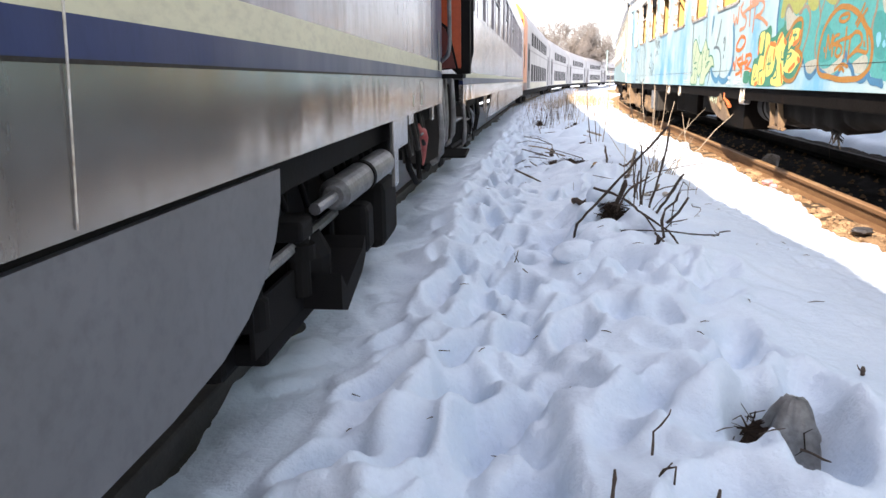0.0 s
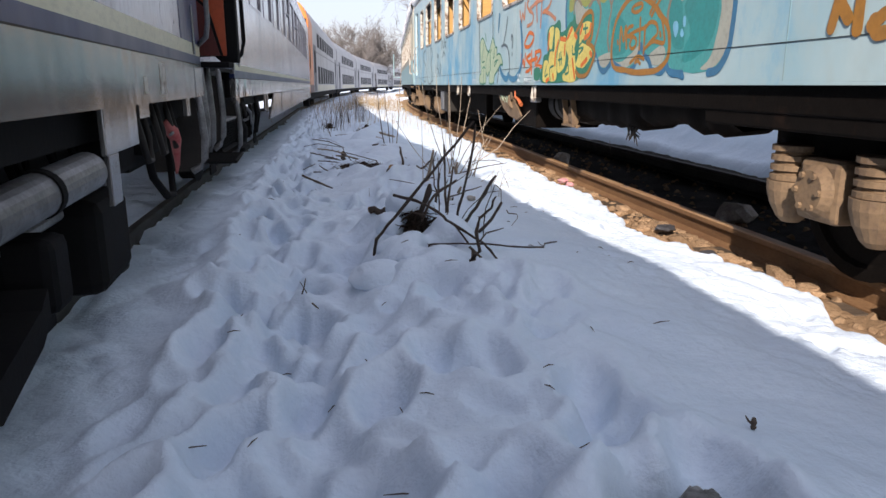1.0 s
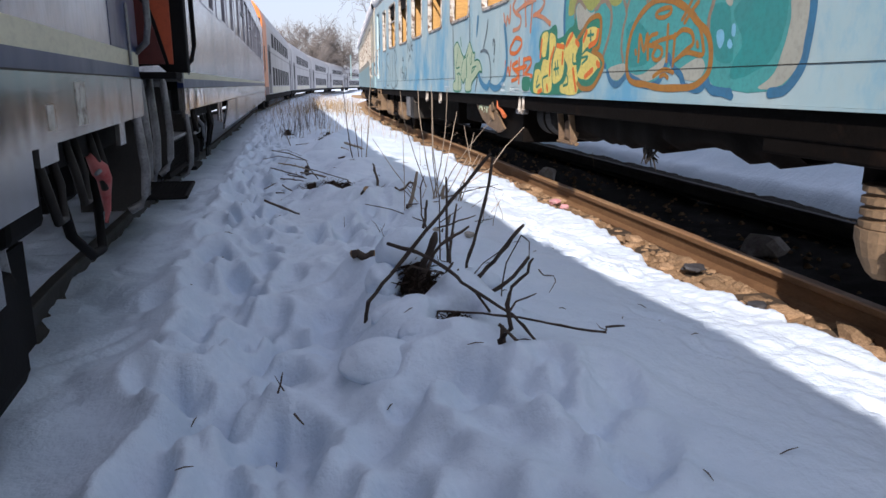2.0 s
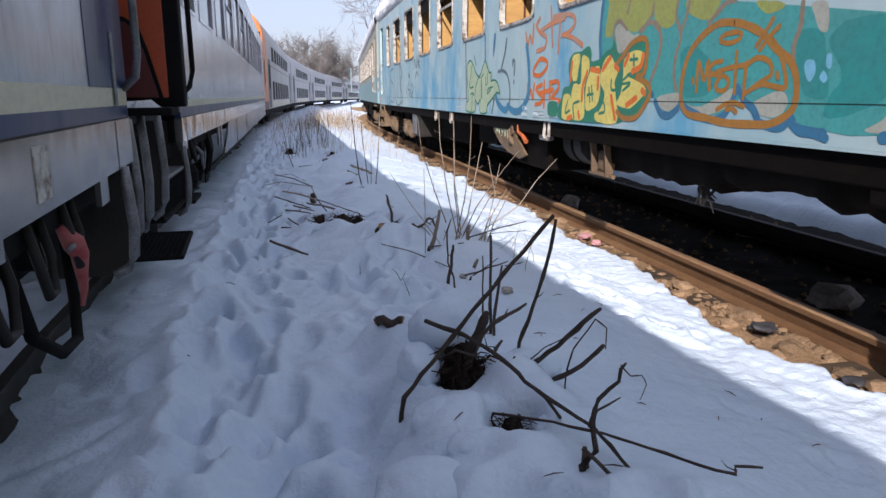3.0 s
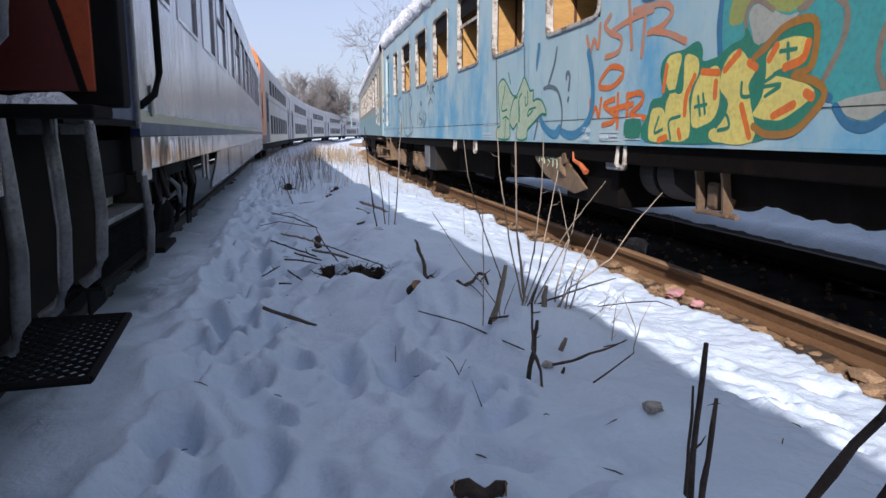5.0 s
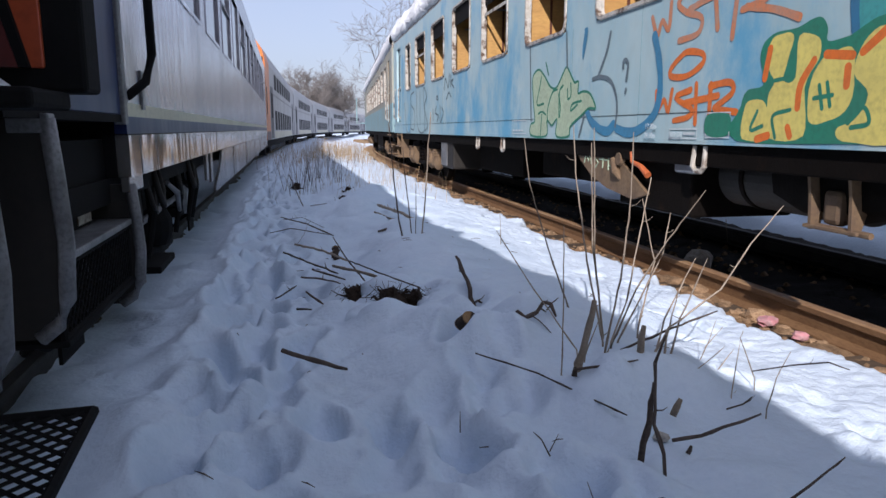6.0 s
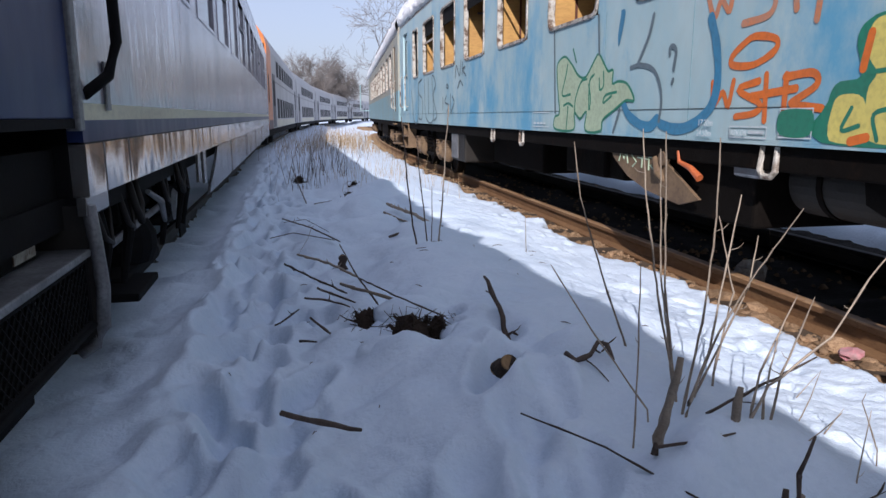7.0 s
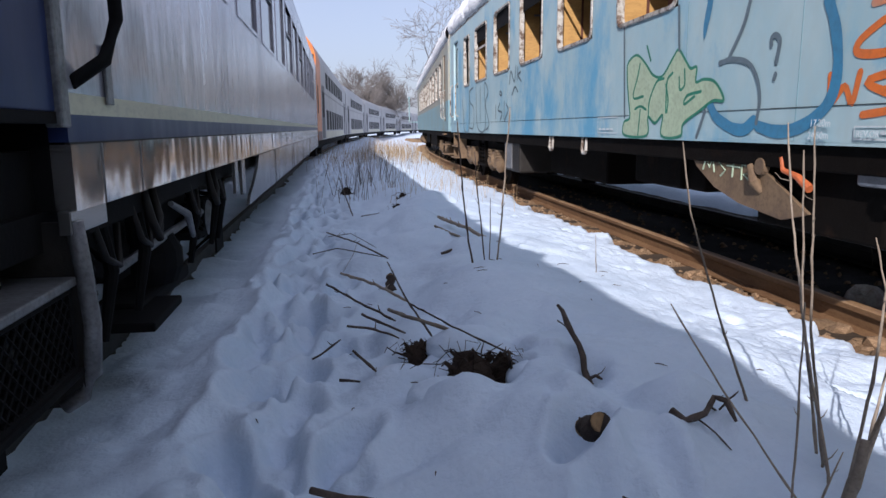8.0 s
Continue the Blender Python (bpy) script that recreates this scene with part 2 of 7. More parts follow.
def wall_with_holes(y0, y1, z0, z1, holes, x_out, x_in):
    """A side wall in the plane x = x_out, with thickness, and openings right through it."""
    bm = bmesh.new()
    ys = sorted({y0, y1, *(h[0] for h in holes), *(h[1] for h in holes)})
    zs = sorted({z0, z1, *(h[2] for h in holes), *(h[3] for h in holes)})
    ys, zs = [v for v in ys if y0 <= v <= y1], [v for v in zs if z0 <= v <= z1]
    vs = {}
    def v(x, i, k):
        if (x, i, k) not in vs:
            vs[x, i, k] = bm.verts.new((x, ys[i], zs[k]))
        return vs[x, i, k]
    def solid(i, k):
        if not (0 <= i < len(ys) - 1 and 0 <= k < len(zs) - 1):
            return False
        a, b = (ys[i] + ys[i + 1]) / 2, (zs[k] + zs[k + 1]) / 2
        return not any(h[0] < a < h[1] and h[2] < b < h[3] for h in holes)
    for i in range(len(ys) - 1):
        for k in range(len(zs) - 1):
            if not solid(i, k):
                continue
            for x in (x_out, x_in):
                bm.faces.new((v(x, i, k), v(x, i + 1, k), v(x, i + 1, k + 1), v(x, i, k + 1)))
            for di, dk, e in ((-1, 0, ((i, k), (i, k + 1))), (1, 0, ((i + 1, k), (i + 1, k + 1))), (0, -1, ((i, k), (i + 1, k))), (0, 1, ((i, k + 1), (i + 1, k + 1)))):
                if not solid(i + di, k + dk):
                    (p, q), (r, s) = e
                    bm.faces.new((v(x_out, p, q), v(x_out, r, s), v(x_in, r, s), v(x_in, p, q)))
    bmesh.ops.recalc_face_normals(bm, faces=bm.faces)
    return bm

# ---------------------------------------------------------------- ground
def smooth(a, b, x):
    t = np.clip((x - a) / (b - a), 0, 1)
    return t * t * (3 - 2 * t)

def value_noise(x, y, seed):
    """Smooth lattice noise on arrays, -1 to 1."""
    xi, yi = np.floor(x).astype(int), np.floor(y).astype(int)
    fx, fy = x - xi, y - yi
    fx, fy = fx * fx * (3 - 2 * fx), fy * fy * (3 - 2 * fy)
    def h(i, j):
        q = np.sin(i * 127.1 + j * 311.7 + seed * 74.7) * 43758.5453
        return (q - np.floor(q)) * 2 - 1
    return (h(xi, yi) * (1 - fx) + h(xi + 1, yi) * fx) * (1 - fy) + (h(xi, yi + 1) * (1 - fx) + h(xi + 1, yi + 1) * fx) * fy

def left_side(y):
    """x of the silver train's side along the track."""
    y = np.asarray(y, float)
    return np.where(y < 6.8, 0.16 - 0.08 * y, -0.25 - 0.0223 * y)

rng = np.random.default_rng(7)
FOOT = []               # trodden prints: x, y, turn, depth
for lane, wob, step in ((0.02, 0.08, 0.33), (0.34, 0.10, 0.36), (0.18, 0.16, 0.42)):
    yy = 0.3
    while yy < 30:
        yy += rng.uniform(0.75, 1.3) * step
        FOOT.append((lane - 0.035 * max(0, yy - 4) + rng.normal(0, wob), yy, rng.normal(0, 0.3), rng.uniform(0.045, 0.12)))
for _ in range(70):
    FOOT.append((rng.uniform(0.4, 1.5), rng.uniform(0.6, 4.2), rng.uniform(-0.9, 0.9), rng.uniform(0.03, 0.09)))
for _ in range(26):
    FOOT.append((rng.uniform(0.55, 1.3), rng.uniform(5.9, 8.3), rng.uniform(-0.6, 0.6), rng.uniform(0.03, 0.09)))
for _ in range(70):
    FOOT.append((rng.uniform(2.05, 2.7), rng.uniform(3.0, 15), rng.uniform(-0.8, 0.8), rng.uniform(0.012, 0.035)))
for _ in range(60):
    yy = rng.uniform(1.5, 12)
    FOOT.append((float(left_side(yy)) + rng.uniform(0.22, 0.65), yy, rng.normal(0, 0.4), rng.uniform(0.037, 0.07)))
# broad swells and dips: x, y, radius, height
MOUNDS = [(1.0, 4.95, 0.42, 0.12), (1.25, 4.35, 0.3, 0.05), (1.35, 7.0, 0.85, -0.12), (0.75, 7.6, 0.5, -0.04), (0.72, 8.55, 0.30, 0.06), (1.75, 7.55, 0.3, 0.09),
          (1.25, 10.4, 0.5, 0.10), (0.7, 12.5, 0.45, 0.12), (1.3, 3.9, 0.3, 0.05), (1.9, 8.9, 0.4, 0.08), (1.45, 2.45, 0.35, 0.05), (1.2, 14.5, 0.7, 0.12), (0.45, 5.0, 0.22, -0.05)]
# snow caps with steep sides over buried stumps and tufts
CAPS = [(1.02, 5.30, 0.14, 0.16), (0.84, 5.2, 0.10, 0.04), (0.84, 5.74, 0.17, 0.09), (0.86, 5.06, 0.12, 0.07), (0.93, 4.66, 0.15, 0.09), (1.22, 4.80, 0.13, 0.10), (1.30, 5.05, 0.10, 0.05), (0.99, 4.40, 0.15, 0.08), (1.32, 4.62, 0.12, 0.05), (0.80, 4.30, 0.16, 0.06),
        (0.68, 8.72, 0.17, 0.10), (1.02, 8.86, 0.13, 0.07), (0.82, 9.3, 0.2, 0.10), (0.48, 9.05, 0.13, 0.06), (0.55, 9.75, 0.2, 0.08), (0.98, 9.5, 0.18, 0.07),
        (1.22, 8.05, 0.17, 0.10), (1.40, 8.34, 0.14, 0.07), (1.12, 8.50, 0.10, 0.03), (1.57, 7.40, 0.15, 0.10), (1.41, 7.33, 0.13, 0.10), (1.82, 7.35, 0.14, 0.06), (1.52, 8.25, 0.2, 0.07),
        (1.25, 11.6, 0.22, 0.10), (1.0, 11.2, 0.2, 0.07), (0.4, 11.6, 0.2, 0.08), (0.9, 13.6, 0.28, 0.12), (1.3, 15.2, 0.3, 0.14), (0.8, 16.8, 0.3, 0.12), (1.62, 6.2, 0.16, 0.05), (1.18, 2.45, 0.14, 0.06), (1.55, 2.15, 0.16, 0.06), (1.0, 2.1, 0.14, 0.05)]
# melted hollows round stumps, and single deep prints
HOLES = [(1.04, 5.03, 0.125, 0.11), (1.35, 2.22, 0.16, 0.15), (1.13, 4.60, 0.10, 0.12), (0.85, 8.90, 0.17, 0.12), (0.58, 9.33, 0.11, 0.09), (1.05, 9.1, 0.06, 0.07), (0.35, 4.6, 0.12, 0.06), (0.83, 3.7, 0.14, 0.05),
         (0.66, 5.27, 0.11, 0.10), (0.64, 5.05, 0.11, 0.11), (0.66, 4.80, 0.10, 0.08), (0.70, 5.62, 0.10, 0.06), (1.235, 8.64, 0.08, 0.05), (0.58, 7.55, 0.05, 0.07), (0.80, 7.25, 0.06, 0.08), (0.96, 7.4, 0.05, 0.07), (1.30, 8.16, 0.05, 0.05)]

def pillows(x, y, scale, seed):
    """Rounded drifts with soft creases between them, 0 to 1, turned so that no grid shows."""
    u = (0.83 * x + 0.56 * y) * scale
    v = (-0.56 * x + 0.83 * y) * scale
    u, v = u + 0.45 * value_noise(u * 0.9 + 7, v * 0.9, seed + 40), v + 0.45 * value_noise(u * 0.9, v * 0.9 + 5, seed + 41)
    return np.sqrt(value_noise(u, v, seed) ** 2 + 0.02)

def snow_height(x, y):
    x, y = np.asarray(x, float), np.asarray(y, float)
    edge = left_side(y)
    calm = 1 - 0.55 * smooth(1.35, 1.9, x)              # the bank towards the blue coach is less trodden
    h = -0.10 + 0.15 * smooth(0.45, 1.15, x + 0.10 * value_noise(x * 0 + 3.3, y * 0.9, 5)) - 0.13 * smooth(1.5, 2.75, x)
    h = h - 0.05 * smooth(0.25, -0.25, x - edge - 0.05) + 0.05 * np.exp(-((x - edge - 0.12 - 0.05 * value_noise(y * 2.1, y * 0, 3)) / 0.10) ** 2) * (y < 40)
    h = h + 0.03 * value_noise(x * 1.3, y * 1.1, 1)
    h = h + calm * (0.080 * (pillows(x, y, 2.3, 12) - 0.35) + 0.034 * (pillows(x, y, 5.3, 13) - 0.35) + 0.012 * (pillows(x, y, 13, 14) - 0.35))
    h = h + 0.006 * value_noise(x * 27 + y * 6, y * 24, 6) * smooth(1.6, 2.1, x) * (y < 40) + 0.010 * (pillows(x, y, 15, 17) - 0.3) * smooth(1.8, 2.2, x)
    for fx, fy, a, d in FOOT:
        dx, dy = x - fx, y - fy
        near = (np.abs(dx) < 0.5) & (np.abs(dy) < 0.5)
        if not near.any():
            continue
        u, w = dx * math.cos(a) + dy * math.sin(a), -dx * math.sin(a) + dy * math.cos(a)
        k = 1.0 if d > 0.036 else 0.55
        q = (u / (0.085 * k)) ** 2 + (w / (0.165 * k)) ** 2
        h = h - np.where(near, d * np.exp(-q ** 2) - 0.25 * d * np.exp(-((np.sqrt(q) - 1.45) / 0.3) ** 2), 0)
    for mx, my, r, d in MOUNDS:
        h = h + d * np.exp(-((x - mx) ** 2 + (y - my) ** 2) / r ** 2 * 1.2)
    for mx, my, r, d in CAPS:
        wob = 1 + 0.22 * value_noise(x * 9 + mx * 31, y * 9, 21)
        h = h + d * np.exp(-(((x - mx) ** 2 + (y - my) ** 2) * wob / r ** 2) ** 1.8)
    for mx, my, r, d in HOLES:
        wob = 1 + 0.35 * value_noise(x * 14 + mx * 17, y * 14, 22)
        h = h - d * np.exp(-(((x - mx) ** 2 + (y - my) ** 2) * wob / r ** 2) ** 2.4)
    # thin to the blue train's track bed, and again beyond it
    e = 2.80 + 0.10 * value_noise(y * 1.7, y * 0 + 9, 8) + 0.05 * value_noise(y * 6, y * 0 + 2, 9) + 0.025 * value_noise(y * 19, y * 0 + 4, 10) + 0.0024 * np.maximum(0, y - 24) ** 2 * (y < 80)
    off = 0.0024 * np.clip(y - 24, 0, 40) ** 2
    bed = smooth(e, e + 0.16, x) * (1 - smooth(5.7 + off, 6.1 + off, x))
    h = h * (1 - bed) - 0.40 * bed
    bank = smooth(6.0, 7.3, x - off) * (1 - smooth(12, 26, x)) * (1 - smooth(42, 60, y)) * smooth(-40, -20, y)
    h = h + bank * (0.72 + 0.10 * value_noise(x * 1.1, y * 0.8, 51) + 0.08 * (pillows(x, y, 2.1, 52) - 0.35) + 0.05 * (pillows(x, y, 5.0, 53) - 0.35))
    return np.where(np.abs(x - 60) > 400, -0.1, h)

def ground():
    xs = np.array([-900, -300, -120, -60, -30, -15, -8, -5, -3.5, -2.6, -2.0, *np.arange(-1.6, -0.7, 0.06), *np.arange(-0.7, 3.1, 0.02), 3.2, 3.5, 4, 4.6, 5.2, *np.arange(5.6, 8.6, 0.06), 8.7, 9.5, 11, 14, 20, 32, 60, 130, 320, 900])
    ys = np.array([-900, -300, -100, -40, -15, -6, -3, -1.5, *np.arange(-0.6, 1.0, 0.05), *np.arange(1.0, 10.0, 0.02), *np.arange(10.0, 16, 0.05), *np.arange(16, 40, 0.22), 44, 50, 60, 80, 120, 200, 400, 900])
    gx, gy = np.meshgrid(xs, ys, indexing="ij")
    gz = snow_height(gx, gy)
    nx, ny = gx.shape
    idx = np.arange(nx * ny).reshape(nx, ny)
    q = np.stack([idx[:-1, :-1], idx[1:, :-1], idx[1:, 1:], idx[:-1, 1:]], -1).reshape(-1, 4)
    me = bpy.data.meshes.new("ground")
    me.from_pydata(np.stack([gx, gy, gz], -1).reshape(-1, 3).tolist(), [], q.tolist())
    for p in me.polygons:
        p.use_smooth = True
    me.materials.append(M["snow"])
    return tagged(new("ground", me), "trampled white snow between the two tracks, tinted with the blue of shade", "snow ground", kind="structure")

ground()

def ballast():
    ys = np.concatenate([np.arange(-6, 14, 0.06), np.arange(14, 90, 0.3)])
    xs = np.array([2.45, *np.arange(2.6, 3.35, 0.045), *np.arange(3.4, 5.7, 0.12), 5.8, 6.2])
    gx, gy = np.meshgrid(xs, ys, indexing="ij")
    gz = -0.165 + 0.02 * value_noise(gx * 2, gy * 2, 31) + 0.02 * value_noise(gx * 8, gy * 8, 32) + 0.012 * value_noise(gx * 19, gy * 19, 33)
    gz = gz - 0.3 * smooth(2.62, 2.45, gx) - 0.2 * smooth(5.6, 6.1, gx)
    gx = gx + 0.0024 * np.clip(gy - 24, 0, 40) ** 2
    nx, ny = gx.shape
    idx = np.arange(nx * ny).reshape(nx, ny)
    q = np.stack([idx[:-1, :-1], idx[1:, :-1], idx[1:, 1:], idx[:-1, 1:]], -1).reshape(-1, 4)
    me = bpy.data.meshes.new("track_bed")
    me.from_pydata(np.stack([gx, gy, gz], -1).reshape(-1, 3).tolist(), [], q.tolist())
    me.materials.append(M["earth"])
    me.materials.append(M["shaded_black_earth"])
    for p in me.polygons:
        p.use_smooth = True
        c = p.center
        # past the near rail: oil and coach shade in one dark tone
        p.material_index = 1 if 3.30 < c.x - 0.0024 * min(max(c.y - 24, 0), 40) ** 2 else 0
    return tagged(new("track_bed", me), "brown earth and gravel bed, oily black with painted-in shade between the rails", "track bed", kind="structure")

ballast()

RAIL = [(-0.036, 0), (-0.03, 0.008), (0.03, 0.008), (0.036, 0), (0.036, -0.03), (0.012, -0.042), (0.01, -0.12), (0.03, -0.13), (0.065, -0.145), (0.065, -0.158),
        (-0.065, -0.158), (-0.065, -0.145), (-0.03, -0.13), (-0.01, -0.12), (-0.012, -0.042), (-0.036, -0.03)]

def rail(name, line, material, label):
    """A rail of flat-bottomed section swept along a plan line of (x, y), its top at z."""
    bm = bmesh.new()
    rings = [[bm.verts.new((x + dx, y, z + dz)) for dx, dz in RAIL] for x, y, z in line]
    n = len(RAIL)
    for a, b in zip(rings, rings[1:]):
        for i in range(n):
            f = bm.faces.new((a[i], a[(i + 1) % n], b[(i + 1) % n], b[i]))
            f.material_index = 1 if i in (0, 1, 2) else 0
    bmesh.ops.recalc_face_normals(bm, faces=bm.faces)
    return tagged(finish(name, bm, material), label, "rail", kind="structure", group="rails")

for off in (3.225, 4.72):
    # far rail swaps rust for near-black: the coach's shade painted on
    rail("rail", [(off + 0.0024 * min(max(y - 24, 0), 40) ** 2, y, 0.0) for y in (-6, 0, 8, 16, 24, 28, 32, 36, 40, 46, 52, 58, 64, 80)], ["rust", "rail_top"] if off < 4 else ["dark_rail", "dark_rail"], "rusty brown steel rail on an earth bed" if off < 4 else "dark steel rail under the coach, its shade put into the colour")

def sleepers():
    bm = bmesh.new()
    add_box(bm, 2.93, 3.34, -0.12, 0.12, -0.24, -0.148, 0.012)
    first = finish("sleeper", bm, "sleeper")
    first.location = (0, 2.2, 0)
    tagged(first, "weathered wooden sleeper sunk in earth", "sleeper", "sleepers", "structure")
    for k in range(1, 34):
        copy_thing(first, pose(0.01 * math.sin(k * 2.3), 2.2 + 0.62 * k, 0.006 * math.sin(k * 1.7), 0, 0, 0.8 * math.sin(k)))
sleepers()
M["silver_far"] = mat("silver_far", (0.36, 0.355, 0.36), 0.4, spec=0.4, var=(0.29, 0.285, 0.29), scale=0.5, fine=8, bump=0)
M["dark_door"] = mat("dark_door", (0.07, 0.07, 0.08), 0.5, var=(0.05, 0.05, 0.06), scale=2, bump=0)
M["g_orangehose"] = mat("hose_orange", (0.55, 0.14, 0.04), 0.6, var=(0.4, 0.1, 0.03), scale=12)
for key, col in {"g_teal": (0.065, 0.34, 0.335), "g_deepteal": (0.03, 0.27, 0.265), "g_olive": (0.32, 0.36, 0.09), "g_palegrey": (0.40, 0.42, 0.36), "g_lightblue": (0.2, 0.5, 0.7),
                 "g_greybrown": (0.26, 0.21, 0.15), "g_navy": (0.04, 0.17, 0.31), "g_brown": (0.37, 0.17, 0.025), "g_orange": (0.72, 0.17, 0.02), "g_green": (0.025, 0.21, 0.13),
                 "g_yellow": (0.72, 0.62, 0.16), "g_midblue": (0.05, 0.22, 0.38), "g_slate": (0.12, 0.17, 0.2), "g_pale": (0.42, 0.52, 0.36), "g_white": (0.62, 0.68, 0.7)}.items():
    M[key] = mat(key, col, 0.55, var=tuple(c * 0.8 + 0.02 for c in col), scale=3.5, fine=30, bump=0.05, dist=0.002, rvar=0.06)
M["far_pane"] = mat("far_pane", (0.012, 0.012, 0.015), 0.6, spec=0.06, var=(0.02, 0.02, 0.024), scale=0.4, bump=0)
M["g_fade"] = mat("g_fade", (0.60, 0.20, 0.07), 0.6, var=(0.42, 0.27, 0.20), scale=9, fine=40, bump=0.03, dist=0.002)
# ---------------------------------------------------------------- blue coach
ROOF = [(0.0, 3.22), (0.04, 3.40), (0.14, 3.58), (0.32, 3.74), (0.62, 3.87), (1.0, 3.94), (1.40, 3.96), (1.80, 3.94), (2.18, 3.87), (2.48, 3.74), (2.66, 3.58), (2.76, 3.40), (2.80, 3.22)]

def roof_shell(length, y0=0.0, prof=ROOF, thick=0.05, sign=1):
    bm = bmesh.new()
    inner = [(1.4 + (x - 1.4) * 0.965, z - thick) for x, z in prof]
    add_prism(bm, [(sign * x, z) for x, z in prof + inner[::-1]], y0, y0 + length)
    bmesh.ops.recalc_face_normals(bm, faces=bm.faces)
    return bm

def snow_cap(length, y0):
    """Lumpy snow lying on a curved roof, hanging over its edge in ragged clots."""
    bm = bmesh.new()
    n = int(length / 0.055)
    rows = []
    for i in range(n + 1):
        y = y0 + length * i / n
        hang = 0.13 + 0.09 * noise.noise((0, y * 1.9, 1)) + 0.07 * noise.noise((0, y * 5.5, 4)) + 0.035 * noise.noise((0, y * 15, 4))
        ring = []
        for k, (x, z) in enumerate(ROOF[1:-1]):
            lift = 0.12 + 0.07 * noise.noise((x * 2, y * 1.7, 7)) + 0.06 * noise.noise((x * 6, y * 5, 2)) + 0.06 * noise.noise((x * 11, y * 9, 5))
            ring.append(bm.verts.new((x - (0.08 + 0.10 * noise.noise((k * 1.7, y * 7, 3)) if k < 3 else 0), y, z + lift)))
        edge = [bm.verts.new((-0.07 + 0.09 * noise.noise((3, y * 7, 1)), y, 3.47 - hang * 0.4)), bm.verts.new((-0.05 + 0.04 * noise.noise((8, y * 9, 1)), y, 3.42 - hang * 0.8)),
                bm.verts.new((-0.005, y, 3.40 - hang)), bm.verts.new((0.06, y, 3.36 - hang * 0.2))]
        rows.append(edge[::-1] + ring)
    for a, b in zip(rows, rows[1:]):
        for k in range(len(a) - 1):
            bm.faces.new((a[k], a[k + 1], b[k + 1], b[k]))
    bmesh.ops.recalc_face_normals(bm, faces=bm.faces)
    return bm

def window_frame(name, parent, y0, y1, z0, z1, x, wide=0.026, proud=0.018, material="frame", rad=0.09, depth=0.05):
    """A rounded metal frame round an opening."""
    bm = bmesh.new()
    def ringpts(g):
        pts = []
        for cy, cz, a0 in ((y1 - rad, z1 - rad, 0), (y0 + rad, z1 - rad, 90), (y0 + rad, z0 + rad, 180), (y1 - rad, z0 + rad, 270)):
            for s in range(4):
                a = radians(a0 + 30 * s)
                pts.append((cy + (rad + g) * math.cos(a), cz + (rad + g) * math.sin(a)))
        return pts
    o, i = ringpts(wide), ringpts(-0.012)
    n = len(o)
    A = [bm.verts.new((x - proud * 0.3, *p)) for p in o]
    B = [bm.verts.new((x - proud, *[q + (w - q) * 0.25 for q, w in zip(p, s)])) for p, s in zip(o, i)]
    C = [bm.verts.new((x - proud, *p)) for p in i]
    D = [bm.verts.new((x + depth, *p)) for p in i]
    for R, S in ((A, B), (B, C), (C, D)):
        for k in range(n):
            bm.faces.new((R[k], R[(k + 1) % n], S[(k + 1) % n], S[k]))
    # filler behind the rounded corners
    bmesh.ops.recalc_face_normals(bm, faces=bm.faces)
    return part(name, bm, material, parent)

def wheel(parent, x, y, r, material="under", width=0.13):
    bm = bmesh.new()
    prof = [(0.0, 0.0), (0.05, 0.0), (0.07, 0.09), (0.02, 0.16), (0.03, r * 0.82), (0.0, r * 0.86), (0.0, r), (width, r * 1.0), (width + 0.02, r * 1.06), (width + 0.03, r * 0.84), (0.09, r * 0.8), (0.09, 0.0)]
    n = 28
    rings = [[bm.verts.new((x + px, y + pr * math.cos(2 * math.pi * k / n), r + pr * math.sin(2 * math.pi * k / n))) for k in range(n)] for px, pr in prof[1:-1]]
    for a, b in zip(rings, rings[1:]):
        for k in range(n):
            bm.faces.new((a[k], a[(k + 1) % n], b[(k + 1) % n], b[k]))
    bm.faces.new(rings[0])
    bm.faces.new(rings[-1][::-1])
    bmesh.ops.recalc_face_normals(bm, faces=bm.faces)
    return part("wheel", bm, material, parent, smooth=False)

def coil(parent, x, y, z0, z1, r, material):
    bm = bmesh.new()
    turns, n = 4.5, 60
    add_tube(bm, [(x + r * math.cos(2 * math.pi * turns * k / n), y + r * math.sin(2 * math.pi * turns * k / n), z0 + (z1 - z0) * k / n) for k in range(n + 1)], 0.017, 6)
    return part("spring", bm, material, parent, smooth=True)

def disc_stack(parent, x, y, z0, z1, r, n, material):
    """Spring pot with ribs, narrowing like a bowl underneath."""
    bm = bmesh.new()
    pts, rad = [], []
    for i in range(n):
        a, b = z0 + (z1 - z0) * i / n, z0 + (z1 - z0) * (i + 0.62) / n
        pts += [(x, y, a), (x, y, a + 0.004), (x, y, b), (x, y, b + 0.004)]
        rad += [r * 0.86, r, r, r * 0.86]
    add_tube(bm, pts, rad, 20)
    part("spring_pot", bm, material, parent)
    bm = bmesh.new()
    add_tube(bm, [(x, y, z0 + 0.0), (x, y, z0 - 0.05), (x, y, z0 - 0.12), (x, y, z0 - 0.19), (x, y, z0 - 0.22)], [r * 1.08, r * 1.06, r * 0.9, r * 0.6, r * 0.35], 20)
    part("spring_bowl", bm, material, parent)

